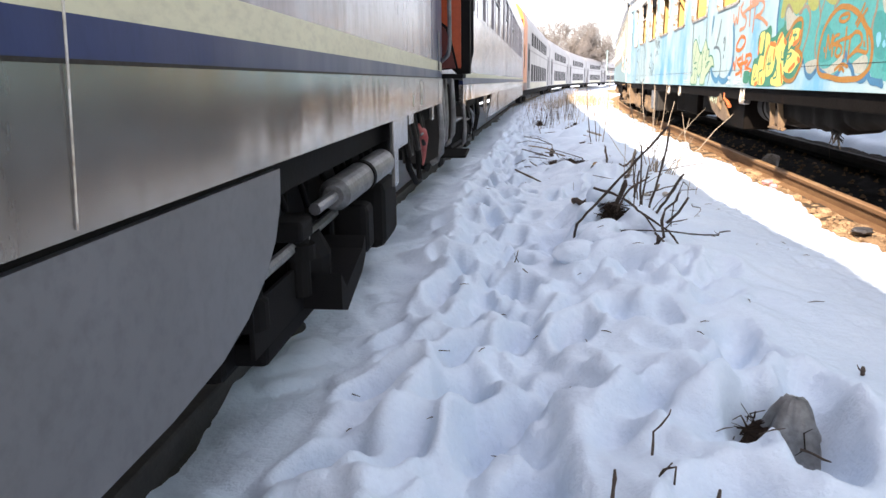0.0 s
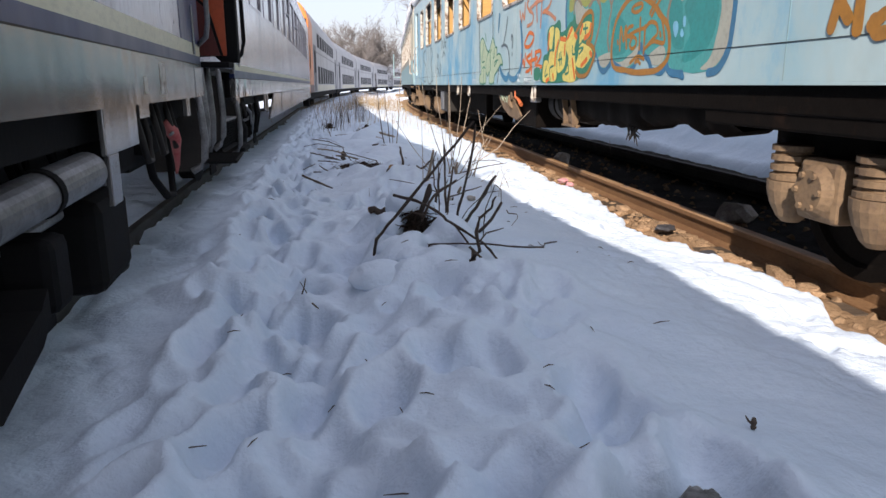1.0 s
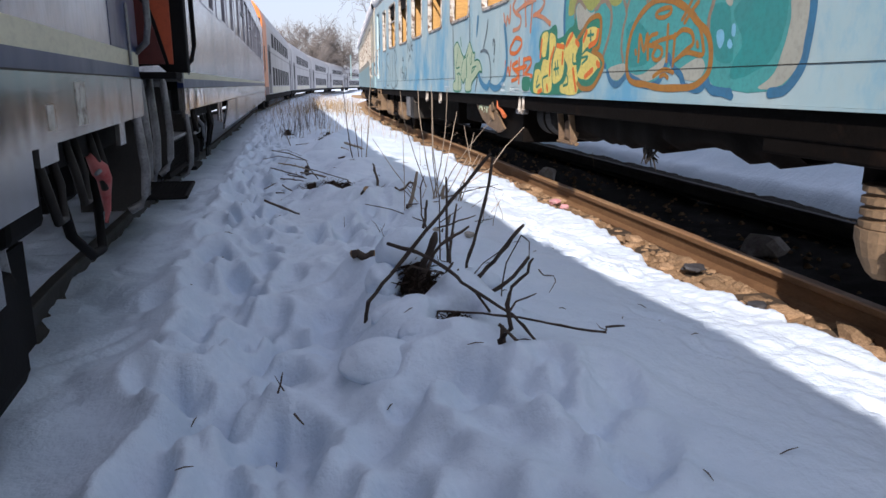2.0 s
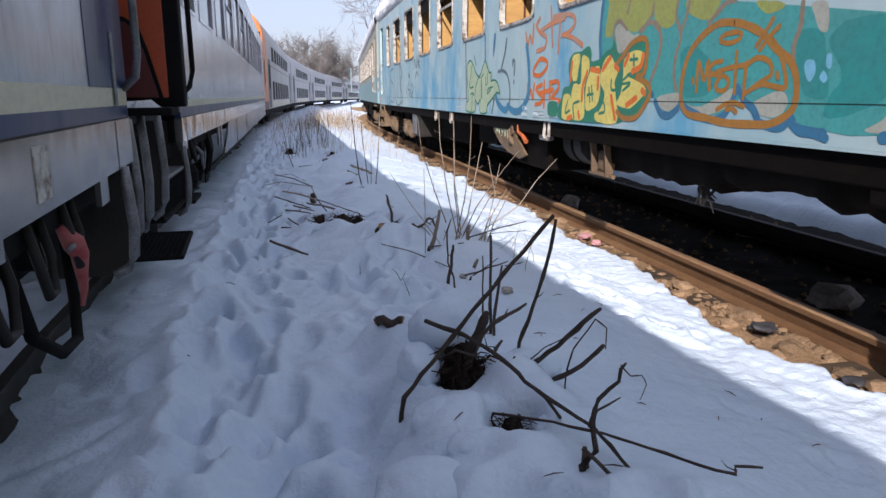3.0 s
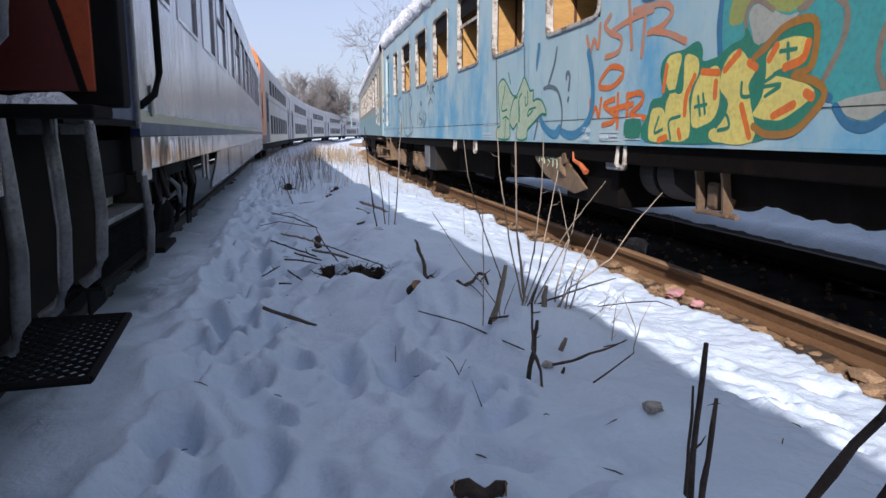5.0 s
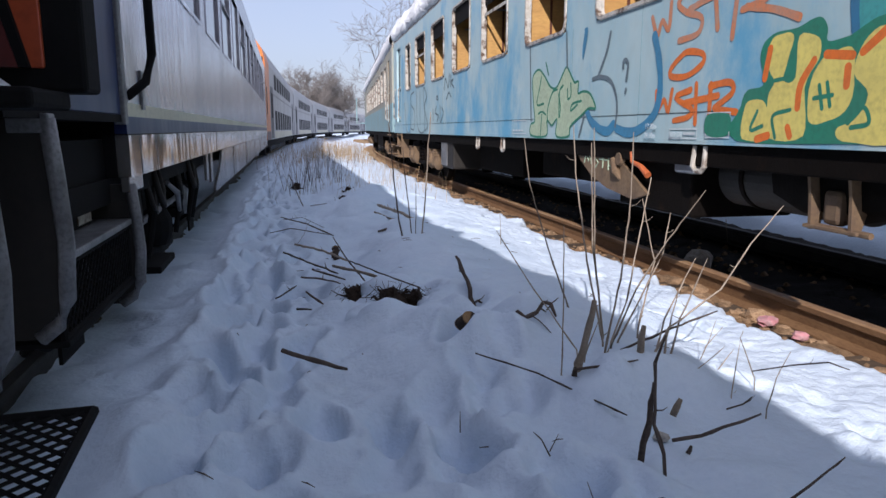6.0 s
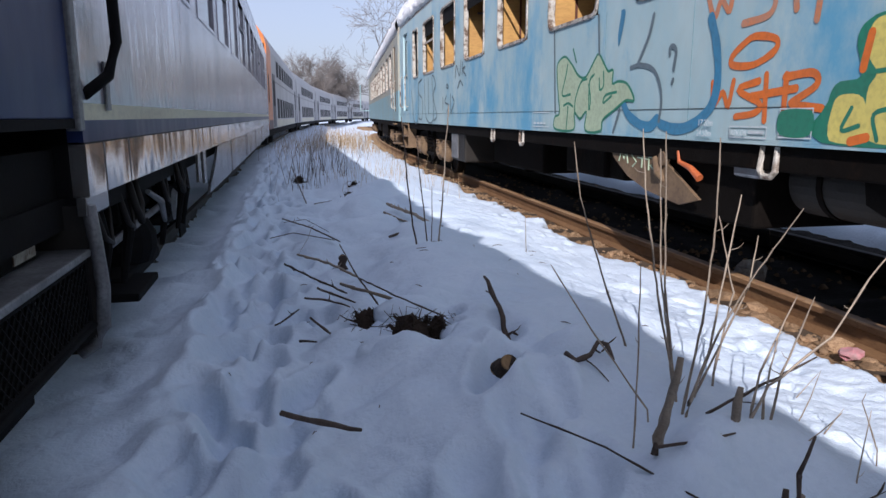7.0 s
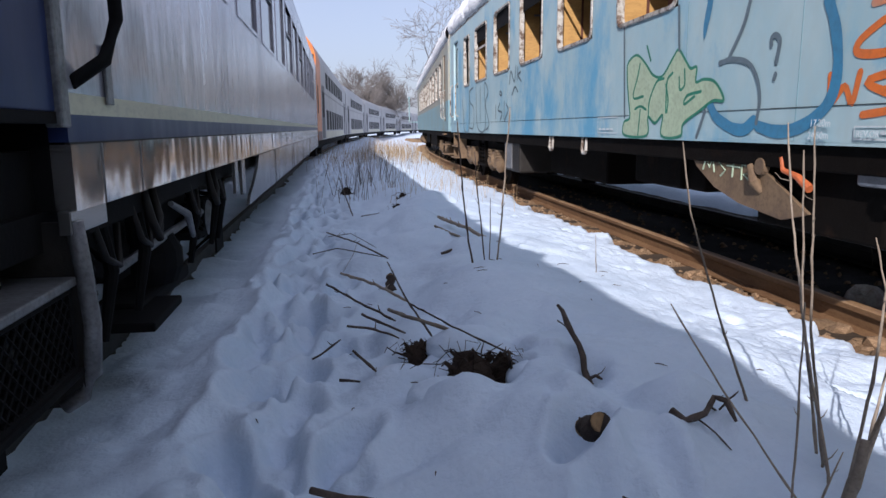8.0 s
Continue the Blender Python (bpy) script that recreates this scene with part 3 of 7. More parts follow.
def bogie(parent, yc, xs, material="under", lit="ochre", base=2.5):
    """Bogie of a coach: side frame, wheels, axle boxes, springs, brake gear."""
    x = xs
    bm = bmesh.new()
    add_plate(bm, [(yc - 1.75, 0.62), (yc - 1.75, 0.74), (yc - 0.6, 0.80), (yc + 0.6, 0.80), (yc + 1.75, 0.74), (yc + 1.75, 0.62), (yc + 0.9, 0.58), (yc + 0.5, 0.45), (yc - 0.5, 0.45), (yc - 0.9, 0.58)], x, x + 0.10)
    b = part("bogie", bm, material, parent, "rusty dark bogie frame")
    add = lambda nm, m, mt=material: part(nm, m, mt, b)
    add("far_frame", box(x + 2.0, x + 2.1, yc - 1.7, yc + 1.7, 0.5, 0.78, 0.02))
    add("bolster", box(x - 0.02, x + 2.1, yc - 0.25, yc + 0.25, 0.55, 0.92, 0.03))
    for s in (-1, 1):
        ya = yc + s * base / 2
        wheel(b, x + 0.17, ya, 0.46)
        wheel(b, x + 1.67, ya, 0.46)
        add("axle", tube([(x + 0.1, ya, 0.46), (x + 1.9, ya, 0.46)], 0.08, 12))
        add("axle_box", box(x - 0.10, x + 0.12, ya - 0.15, ya + 0.15, 0.30, 0.60, 0.035), lit)
        add("cover", tube([(x - 0.145, ya, 0.45), (x - 0.10, ya, 0.45)], [0.10, 0.13], 20), lit)
        for k in range(6):
            a = math.pi * k / 3
            add("bolt", tube([(x - 0.16, ya + 0.085 * math.cos(a), 0.45 + 0.085 * math.sin(a)), (x - 0.13, ya + 0.085 * math.cos(a), 0.45 + 0.085 * math.sin(a))], 0.016, 6), lit)
        for d in (-0.31, 0.31):
            disc_stack(b, x + 0.0, ya + d, 0.46, 0.66, 0.125, 4, lit)
        add("brake_block", box(x + 0.17, x + 0.3, ya + s * -0.56, ya + s * -0.49, 0.30, 0.62, 0.02))
        add("brake_hanger", tube([(x + 0.22, ya - s * 0.55, 0.75), (x + 0.22, ya - s * 0.6, 0.4), (x + 0.22, ya - s * 0.52, 0.2)], 0.025, 6))
    add("swing_link", tube([(x - 0.05, yc - 0.3, 0.86), (x - 0.05, yc - 0.34, 0.36)], 0.03, 8))
    add("swing_link", tube([(x - 0.05, yc + 0.3, 0.86), (x - 0.05, yc + 0.34, 0.36)], 0.03, 8))
    add("spring_plank", box(x - 0.08, x + 0.2, yc - 0.45, yc + 0.45, 0.28, 0.36, 0.02))
    coil(b, x + 0.0, yc - 0.14, 0.36, 0.72, 0.09, material)
    coil(b, x + 0.0, yc + 0.14, 0.36, 0.72, 0.09, material)
    return b

BX = 2.73                       # side plane of the blue coach
WIN = [10.51 + 1.886 * k for k in range(-5, 6)]
coach = thing("blue_coach", pose(BX, 0, 0), label="derelict blue passenger coach with broken windows, covered in graffiti", category="railway coach", group="blue coaches")
Y0, Y1 = -0.75, 23.45
holes = [(w - 1.2, w, 1.92, 2.94) for w in WIN if w < 20.2] + [(20.62, 21.32, 1.92, 2.94), (22.25, 22.95, 1.22, 3.02)]
side = part("wall", wall_with_holes(Y0, Y1, 0.955, 3.22, holes, 0, 0.05), "blue", coach, "faded light blue painted steel side")
far_holes = [(w - 1.2, w, 1.92, 2.94) for w in WIN if w < 20.2]
part("far_wall", wall_with_holes(Y0, Y1, 0.955, 3.22, far_holes, 2.8, 2.75), "blue", coach)
part("end_wall", box(0.05, 2.75, Y1 - 0.05, Y1, 0.955, 3.6), "blue", coach)
part("end_wall", box(0.05, 2.75, Y0, Y0 + 0.05, 0.955, 3.6), "blue", coach)
part("roof", roof_shell(Y1 - Y0, Y0), "frame", coach, "dull metal roof under snow")
part("floor", box(0.05, 2.75, Y0 + 0.05, Y1 - 0.05, 1.12, 1.18), "under", coach)
part("seam", box(-0.004, 0.0, Y0, Y1, 1.138, 1.141), "grime", side)
for y in (11.02, 9.7 + 0.0, 4.2, 17.0):
    part("panel_joint", box(-0.0012, 0.0, y, y + 0.007, 0.96, 1.92), "blue_grey", side)
part("bottom_edge", box(-0.003, 0.03, Y0, Y1, 0.94, 0.954), "blue", side)
for i, h in enumerate(holes[:-1]):
    f = window_frame("window_frame", side, h[0] + 0.012, h[1] - 0.012, h[2] + 0.012, h[3] - 0.012, 0.0)
    # made-up panel: blocks sun and blackens the window's upper part
    part("upper_sash", box(0.03, 0.045, h[0], h[1], 2.66, h[3]), "black", f, "black panel added to darken the window top")
    if i % 3 == 1:
        part("pane_remnant", box(0.02, 0.026, h[0] + 0.02, h[1] - 0.02, 2.52, 2.56), "frame", f)
# compartments behind the windows
for w in WIN:
    if w > 20.3:
        continue
    w = w + 0.02
    p = part("partition", box(0.30, 2.1, w + 0.06, w + 0.095, 1.18, 3.0), "wood_panel", coach, "wood-veneer compartment wall")
    part("partition_edge", box(0.05, 0.30, w + 0.06, w + 0.095, 1.18, 3.0), "wood_panel", p)
    part("luggage_rail", tube([(0.2, w - 0.02, 2.62), (1.6, w - 0.02, 2.62)], 0.014, 6), "steel", p)
    part("ledge", box(0.3, 1.9, w + 0.02, w + 0.06, 2.02, 2.05, 0.006), "seat", p)
    part("panel_trim", box(0.3, 0.325, w + 0.05, w + 0.06, 1.18, 3.0), "seat", p)
    part("reading_lamp", tube([(0.62, w + 0.03, 2.36), (0.74, w + 0.03, 2.36)], 0.014, 8), "steel", p)
    s = part("seat_back", box(0.45, 1.9, w - 0.10, w + 0.055, 1.45, 1.95, 0.06), "seat", coach, "worn brown seat back")
    part("headrest", box(0.42, 0.62, w - 0.20, w - 0.08, 1.75, 2.22 if int(w * 3) % 2 else 2.0, 0.05), "seat", s)
    part("cushion", box(0.4, 1.9, w - 0.6, w - 0.10, 1.50, 1.62, 0.05), "seat", s)
# dark ceiling and unbroken corridor wall, added to keep the compartments dim
part("ceiling", box(0.06, 2.1, Y0 + 0.1, Y1 - 0.1, 3.0, 3.03), "seat", coach, "dark brown ceiling added to cut bounced light")
part("corridor_wall", box(2.1, 2.13, Y0 + 0.2, Y1 - 0.2, 1.18, 3.2), "seat", coach)
# entrance door, steps, handrails
d = part("door", box(0.06, 0.10, 22.27, 22.93, 1.24, 3.0, 0.01), "blue", coach, "faded blue entrance door")
window_frame("door_window", d, 22.42, 22.78, 2.0, 2.85, 0.058, 0.03, 0.01, "black", 0.05)
part("pane", box(0.052, 0.058, 22.42, 22.78, 2.0, 2.85), "window", d)
for y in (22.17, 23.03):
    part("handrail", tube([(-0.01, y, 1.3), (-0.07, y, 1.34), (-0.07, y, 2.0), (-0.01, y, 2.05)], 0.016, 8), "frame", coach, "pale steel handrail")
for k, z in enumerate((0.88, 0.60, 0.34)):
    part("step", box(-0.02 - 0.03 * k, 0.25, 22.25, 22.95, z, z + 0.03, 0.006), "ochre", coach, "rusty brown entrance step")
for y in (22.22, 22.96):
    part("step_hanger", box(0.0, 0.2, y, y + 0.02, 0.34, 0.955), "ochre", coach)
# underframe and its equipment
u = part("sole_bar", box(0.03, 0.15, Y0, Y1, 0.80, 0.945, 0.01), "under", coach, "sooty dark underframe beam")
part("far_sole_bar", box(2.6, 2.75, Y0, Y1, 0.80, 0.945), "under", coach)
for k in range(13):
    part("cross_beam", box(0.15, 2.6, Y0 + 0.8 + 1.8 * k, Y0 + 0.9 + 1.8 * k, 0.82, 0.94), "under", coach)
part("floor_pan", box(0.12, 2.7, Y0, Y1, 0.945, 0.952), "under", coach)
tank = part("air_tank", tube([(0.42, 9.02, 0.74), (0.42, 8.98, 0.74), (0.42, 7.9, 0.74), (0.42, 7.86, 0.74)], [0.16, 0.20, 0.20, 0.16], 28), "grime", coach, "large sooty cylindrical tank", smooth=False)
for y in (8.72, 8.2):
    part("strap", tube([(0.42, y, 0.74), (0.42, y + 0.04, 0.74)], 0.208, 28), "under", tank)
for y in (7.97, 7.70):
    bm = bmesh.new()
    add_prism(bm, [(0.05, 0.95), (0.26, 0.95), (0.17, 0.60), (0.15, 0.53), (0.10, 0.53), (0.09, 0.70)], y, y + 0.02)
    part("bracket", bm, "ochre", coach, "dusty rusted bracket plate")
part("bracket_foot", box(0.09, 0.17, 7.66, 8.02, 0.535, 0.555, 0.006), "ochre", coach)
part("bracket_box", box(0.12, 0.20, 7.80, 7.93, 0.56, 0.74, 0.03), "ochre", coach)
part("bracket_rod", tube([(0.12, 7.6, 0.545), (0.12, 7.95, 0.55)], 0.016, 8), "ochre", coach)
bm = bmesh.new()
add_plate(bm, [(11.0, 0.87), (10.37, 0.88), (10.02, 0.765), (9.60, 0.56), (9.84, 0.50), (10.3, 0.55), (10.62, 0.63), (10.88, 0.76)], 0.05, 0.075)
flap = part("flap", bm, "ochre", coach, "bent grey metal flap with scrawled paint")
for pts in (((10.78, 0.74), (10.74, 0.82), (10.69, 0.76), (10.65, 0.82), (10.62, 0.73)), ((10.48, 0.82), (10.56, 0.80), (10.48, 0.75), (10.54, 0.71)), ((10.38, 0.82), (10.39, 0.71)), ((10.46, 0.785), (10.30, 0.78)), ((10.28, 0.70), (10.28, 0.80), (10.20, 0.79), (10.19, 0.75), (10.26, 0.74), (10.16, 0.69))):
    part("scrawl", tube([(0.05, y, z) for y, z in pts], 0.008, 5), "g_pale", flap, "pale sprayed scrawl")
part("pulley", tube([(0.02, 10.05, 0.80), (0.06, 10.05, 0.80)], [0.05, 0.055], 16), "ochre", coach, "dusty round fitting")
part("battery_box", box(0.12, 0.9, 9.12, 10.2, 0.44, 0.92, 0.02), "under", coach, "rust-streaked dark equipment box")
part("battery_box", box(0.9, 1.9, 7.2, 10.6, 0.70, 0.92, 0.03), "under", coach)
part("cable_box", box(0.08, 0.16, 9.05, 9.3, 0.74, 0.88, 0.02), "steel", coach)
part("hose_coupling", tube([(0.04, 9.85, 0.86), (0.03, 9.82, 0.79), (0.04, 9.7, 0.76), (0.05, 9.6, 0.70)], [0.018, 0.016, 0.02, 0.026], 10), "g_orangehose", coach, "orange-painted hose coupling")
part("valve", tube([(0.04, 10.16, 0.80), (0.03, 10.1, 0.70), (0.06, 10.06, 0.64)], [0.03, 0.035, 0.02], 10), "ochre", coach)
for y in (8.9, 14.55, 13.3):
    part("lifting_lug", tube([(0.03, y + 0.06, 0.93), (0.02, y + 0.065, 0.80), (0.02, y + 0.03, 0.77), (0.02, y - 0.03, 0.77), (0.02, y - 0.065, 0.80), (0.03, y - 0.06, 0.93)], 0.018, 8), "frame", coach, "pale steel lifting lug")
part("equipment_box", box(0.06, 0.7, 16.4, 17.4, 0.36, 0.92, 0.03), "grime", coach, "dark box with a scrawled panel")
part("box_panel", box(0.045, 0.06, 16.85, 17.35, 0.40, 0.90, 0.005), "dullmetal", coach)
part("equipment_box", box(0.3, 1.1, 11.6, 12.6, 0.52, 0.92, 0.03), "under", coach)
bm = bmesh.new()
rr = random.Random(3)
for k in range(12):
    y = 6.42 + rr.uniform(-0.05, 0.05)
    add_tube(bm, [(0.22 + rr.uniform(-0.04, 0.04), y, 0.70), (0.2 + rr.uniform(-0.03, 0.03), y + rr.uniform(-0.04, 0.04), 0.6), (0.2 + rr.uniform(-0.04, 0.04), y + rr.uniform(-0.05, 0.05), rr.uniform(0.46, 0.55))], [0.016, 0.011, 0.003], 5)
lag = part("torn_lagging", bm, "grime", coach, "ragged hanging insulation")
tagged(lag, kind="stuff")
bm = bmesh.new()
rows = []
for k in range(70):
    y = 4.9 + 0.05 * k
    low = 0.655 - 0.06 * (y > 6.6) + 0.06 * noise.noise((y * 2.2, 0, 3)) + 0.04 * noise.noise((y * 7, 1, 3)) - (0.05 if 6.2 < y < 6.6 else 0)
    rows.append([bm.verts.new((x + 0.02 * noise.noise((x * 9, y * 5, z)), y, z)) for x, z in ((0.14, 0.90), (0.13, 0.78), (0.15, low + 0.05), (0.24, low), (0.5, low + 0.02), (0.62, 0.75), (0.6, 0.9))])
for p, q in zip(rows, rows[1:]):
    for k in range(6):
        bm.faces.new((p[k], p[k + 1], q[k + 1], q[k]))
bmesh.ops.recalc_face_normals(bm, faces=bm.faces)
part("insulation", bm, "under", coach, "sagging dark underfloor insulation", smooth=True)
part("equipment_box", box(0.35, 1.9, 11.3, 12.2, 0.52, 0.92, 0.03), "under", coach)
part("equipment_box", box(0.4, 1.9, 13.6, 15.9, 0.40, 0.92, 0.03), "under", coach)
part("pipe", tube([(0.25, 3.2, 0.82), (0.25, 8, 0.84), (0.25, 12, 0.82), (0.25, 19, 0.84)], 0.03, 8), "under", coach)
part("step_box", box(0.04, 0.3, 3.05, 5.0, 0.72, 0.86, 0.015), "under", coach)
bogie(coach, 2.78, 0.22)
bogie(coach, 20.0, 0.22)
for y in (Y0 - 0.35, Y1 + 0.02):
    for x in (0.52, 2.27):
        part("buffer", tube([(x, y, 1.06), (x, y + 0.33, 1.06)], 0.1, 14), "under", coach)
cap = tagged(finish("roof_snow", snow_cap(Y1 - Y0, Y0), "roof_snow", smooth=True), "thick lumpy snow lying on the coach roof", "snow", kind="stuff")
cap.matrix_world = pose(BX, 0, 0)

# second coach, beige over grey-blue, on the curve
def second_coach():
    m = pose(BX + 0.02, 24.1, 0, 0, 0, -3.3)
    c = thing("blue_coach", m, label="weathered coach, ochre-beige window band over grey-blue", category="railway coach", group="blue coaches")
    hs = [(1.0, 1.7, 1.22, 3.0)] + [(2.3 + 1.886 * k, 3.5 + 1.886 * k, 1.92, 2.94) for k in range(10)]
    L = 24.0
    low = part("wall", wall_with_holes(0, L, 0.955, 1.75, [h for h in hs if h[2] < 1.7], 0, 0.05), "blue_grey", c)
    part("window_band", wall_with_holes(0, L, 1.75, 3.22, [(h[0], h[1], max(h[2], 1.75), h[3]) for h in hs], -0.002, 0.05), "beige", c, "ochre-beige painted band")
    part("far_wall", box(2.75, 2.8, 0, L, 0.955, 3.22), "blue_grey", c)
    part("roof", roof_shell(L), "frame", c)
    part("floor", box(0.05, 2.75, 0, L, 1.1, 1.16), "under", c)
    part("end_wall", box(0.05, 2.75, 0, 0.05, 0.955, 3.6), "blue_grey", c)
    part("end_wall", box(0.05, 2.75, L - 0.05, L, 0.955, 3.6), "blue_grey", c)
    part("corridor_wall", box(1.0, 1.04, 0.1, L - 0.1, 1.16, 3.2), "seat", c)
    part("door", box(0.02, 0.06, 1.0, 1.7, 1.22, 3.0), "rust", c, "rust-brown door")
    for h in hs[1:]:
        window_frame("window_frame", c, h[0], h[1], h[2], h[3], -0.002, 0.04, 0.015)
    part("handrail", tube([(-0.01, 0.9, 1.3), (-0.07, 0.9, 1.34), (-0.07, 0.9, 2.0), (-0.01, 0.9, 2.05)], 0.016, 8), "frame", c)
    part("handrail", tube([(-0.01, 1.8, 1.3), (-0.07, 1.8, 1.34), (-0.07, 1.8, 2.0), (-0.01, 1.8, 2.05)], 0.016, 8), "frame", c)
    for z in (0.86, 0.58, 0.32):
        part("step", box(-0.05, 0.25, 1.0, 1.7, z, z + 0.03), "ochre", c)
    part("sole_bar", box(0.03, 2.75, 0, L, 0.80, 0.945), "under", c)
    part("buffer", tube([(0.5, -0.4, 1.06), (0.5, 0, 1.06)], [0.19, 0.1], 14), "under", c)
    part("equipment_box", box(0.1, 1.2, 6.5, 10.5, 0.40, 0.82), "under", c)
    part("equipment_box", box(0.1, 1.2, 11.5, 14.5, 0.45, 0.82), "under", c)
    bogie(c, 3.5, 0.22)
    bogie(c, 20.7, 0.22)
    part("mirror_arm", tube([(0, L, 1.4), (-0.5, L + 0.1, 1.4), (-0.5, L + 0.1, 2.9)], 0.04, 6), "blue_grey", c)
    s = tagged(finish("roof_snow", snow_cap(L, 0), "roof_snow", smooth=True), "thick lumpy snow lying on the coach roof", "snow", kind="stuff")
    s.matrix_world = m
second_coach()

# ---------------------------------------------------------------- silver train: single-deck coaches
def prism_roof(parent, y0, y1, z0=3.2, material="grey"):
    prof = [(-x, z - 0.02) for x, z in ROOF]
    bm = bmesh.new()
    inner = [(-1.4 + (x + 1.4) * 0.965, z - 0.05) for x, z in prof]
    add_prism(bm, prof + inner[::-1], y0, y1)
    bmesh.ops.recalc_face_normals(bm, faces=bm.faces)
    return part("roof", bm, material, parent)

def silver_side(c, y0, y1, zb, zs, holes, navy=(), low="silver", high="grey", joints=(), nv=0.058, cr=0.072):
    """Body side in its painted bands: silver skirting, navy line, cream line, lilac-grey above."""
    sil = part("lower_panel", wall_with_holes(y0, y1, zb, zs, [], 0.004, -0.05), low, c, "dull silver lower body panel")
    part("navy_stripe", wall_with_holes(y0, y1, zs + 0.006, zs + nv, [], 0.0, -0.05), "navy", c, "dark navy stripe")
    part("cream_stripe", wall_with_holes(y0, y1, zs + nv, zs + nv + cr, [], 0.0, -0.05), "cream", c, "pale cream stripe")
    part("wall", wall_with_holes(y0, y1, zs + nv + cr, 3.2, holes, 0.0, -0.05), high, c, "glossy lilac-grey body side")
    part("seam", box(-0.01, 0.002, y0, y1, zs, zs + 0.006), "grime", c)
    for a, b in navy:
        part("navy_panel", box(0.0, 0.003, a, b, zs + nv + cr, 3.2), "navy", c)
    for y in joints:
        part("panel_joint", box(0.004, 0.0065, y, y + 0.006, zb, zs), "dullmetal", sil)
    part("far_wall", box(-2.8, -2.75, y0, y1, zb, 3.2), "grey", c)
    part("end_wall", box(-2.75, -0.05, y0, y0 + 0.04, zb, 3.6), "black", c)
    part("end_wall", box(-2.75, -0.05, y1 - 0.04, y1, zb, 3.6), "black", c)
    part("floor", box(-2.75, -0.05, y0, y1, 1.0, 1.06), "black", c)
    part("corridor_wall", box(-1.0, -0.97, y0 + 0.1, y1 - 0.1, 1.06, 3.2), "grey", c)
    prism_roof(c, y0, y1)
    return sil

def coach_window(c, h, split=False, rim="dullmetal", glass="window", opened=False):
    w = part("window", wall_with_holes(h[0] - 0.03, h[1] + 0.03, h[2] - 0.03, h[3] + 0.03, [h], 0.008, -0.03), rim, c, "coach window in a metal frame")
    zc = h[3] if not split else h[2] + (h[3] - h[2]) * 0.58
    part("pane", box(-0.022, -0.016, h[0], h[1], h[2], zc), glass, w)
    if split:
        part("vent_pane", box(-0.03, -0.022, h[0], h[1], zc, h[3]), "window" if opened else glass, w)
        part("bar", box(-0.02, 0.004, h[0], h[1], zc - 0.015, zc + 0.015), "dullmetal", w)

def dark_bogie(c, yc, x, detail=True, rail_z=0.0):
    bm = bmesh.new()
    add_plate(bm, [(yc - 1.6, 0.56), (yc - 1.6, 0.70), (yc - 0.5, 0.76), (yc + 0.5, 0.76), (yc + 1.6, 0.70), (yc + 1.6, 0.56), (yc + 0.8, 0.50), (yc + 0.4, 0.36), (yc - 0.4, 0.36), (yc - 0.8, 0.50)], x - 0.1, x)
    b = part("bogie", bm, "black", c, "greasy black bogie frame")
    add = lambda nm, m, mt="black", sm=False: part(nm, m, mt, b, smooth=sm)
    for s in (-1, 1):
        ya = yc + s * 1.25
        bmw = wheel(b, x - 0.33, ya, 0.46, "black")
        wheel(b, x - 1.85, ya, 0.46, "black")
        add("axle_box", box(x - 0.05, x + 0.11, ya - 0.13, ya + 0.13, 0.32, 0.58, 0.03))
        add("cover", tube([(x + 0.11, ya, 0.45), (x + 0.14, ya, 0.45)], [0.12, 0.09], 16), "dullmetal")
        coil(b, x + 0.03, ya - 0.24, 0.40, 0.60, 0.07, "black")
        coil(b, x + 0.03, ya + 0.24, 0.40, 0.60, 0.07, "black")
        add("spring_seat", box(x - 0.05, x + 0.11, ya - 0.34, ya + 0.34, 0.34, 0.40, 0.02))
        add("damper", tube([(x + 0.10, ya + s * 0.42, 0.36), (x + 0.10, ya + s * 0.36, 0.70)], [0.035, 0.028], 10), "dullmetal")
        add("brake_hose", tube([(x + 0.05, ya - s * 0.55, 0.82), (x + 0.12, ya - s * 0.58, 0.62), (x + 0.10, ya - s * 0.5, 0.5), (x + 0.02, ya - s * 0.46, 0.58)], 0.016, 8), "black", True)
        add("sand_pipe", tube([(x + 0.02, ya + s * 0.62, 0.7), (x + 0.02, ya + s * 0.58, 0.25), (x - 0.15, ya + s * 0.5, 0.1)], 0.02, 8))
        add("guard_plate", box(x + 0.06, x + 0.075, ya + s * 0.45, ya + s * 0.75, 0.12, 0.5, 0.0))
    add("bolster", box(x - 1.9, x + 0.06, yc - 0.22, yc + 0.22, 0.5, 0.86, 0.03))
    add("spring_plank", box(x - 0.1, x + 0.12, yc - 0.5, yc + 0.5, 0.20, 0.28, 0.02))
    add("air_spring", tube([(x + 0.0, yc, 0.28), (x, yc, 0.36), (x, yc, 0.44), (x, yc, 0.52)], [0.17, 0.20, 0.20, 0.16], 18))
    add("pull_rod", tube([(x + 0.13, yc - 0.9, 0.5), (x + 0.13, yc + 0.9, 0.53)], 0.02, 8), "dullmetal")
    return b

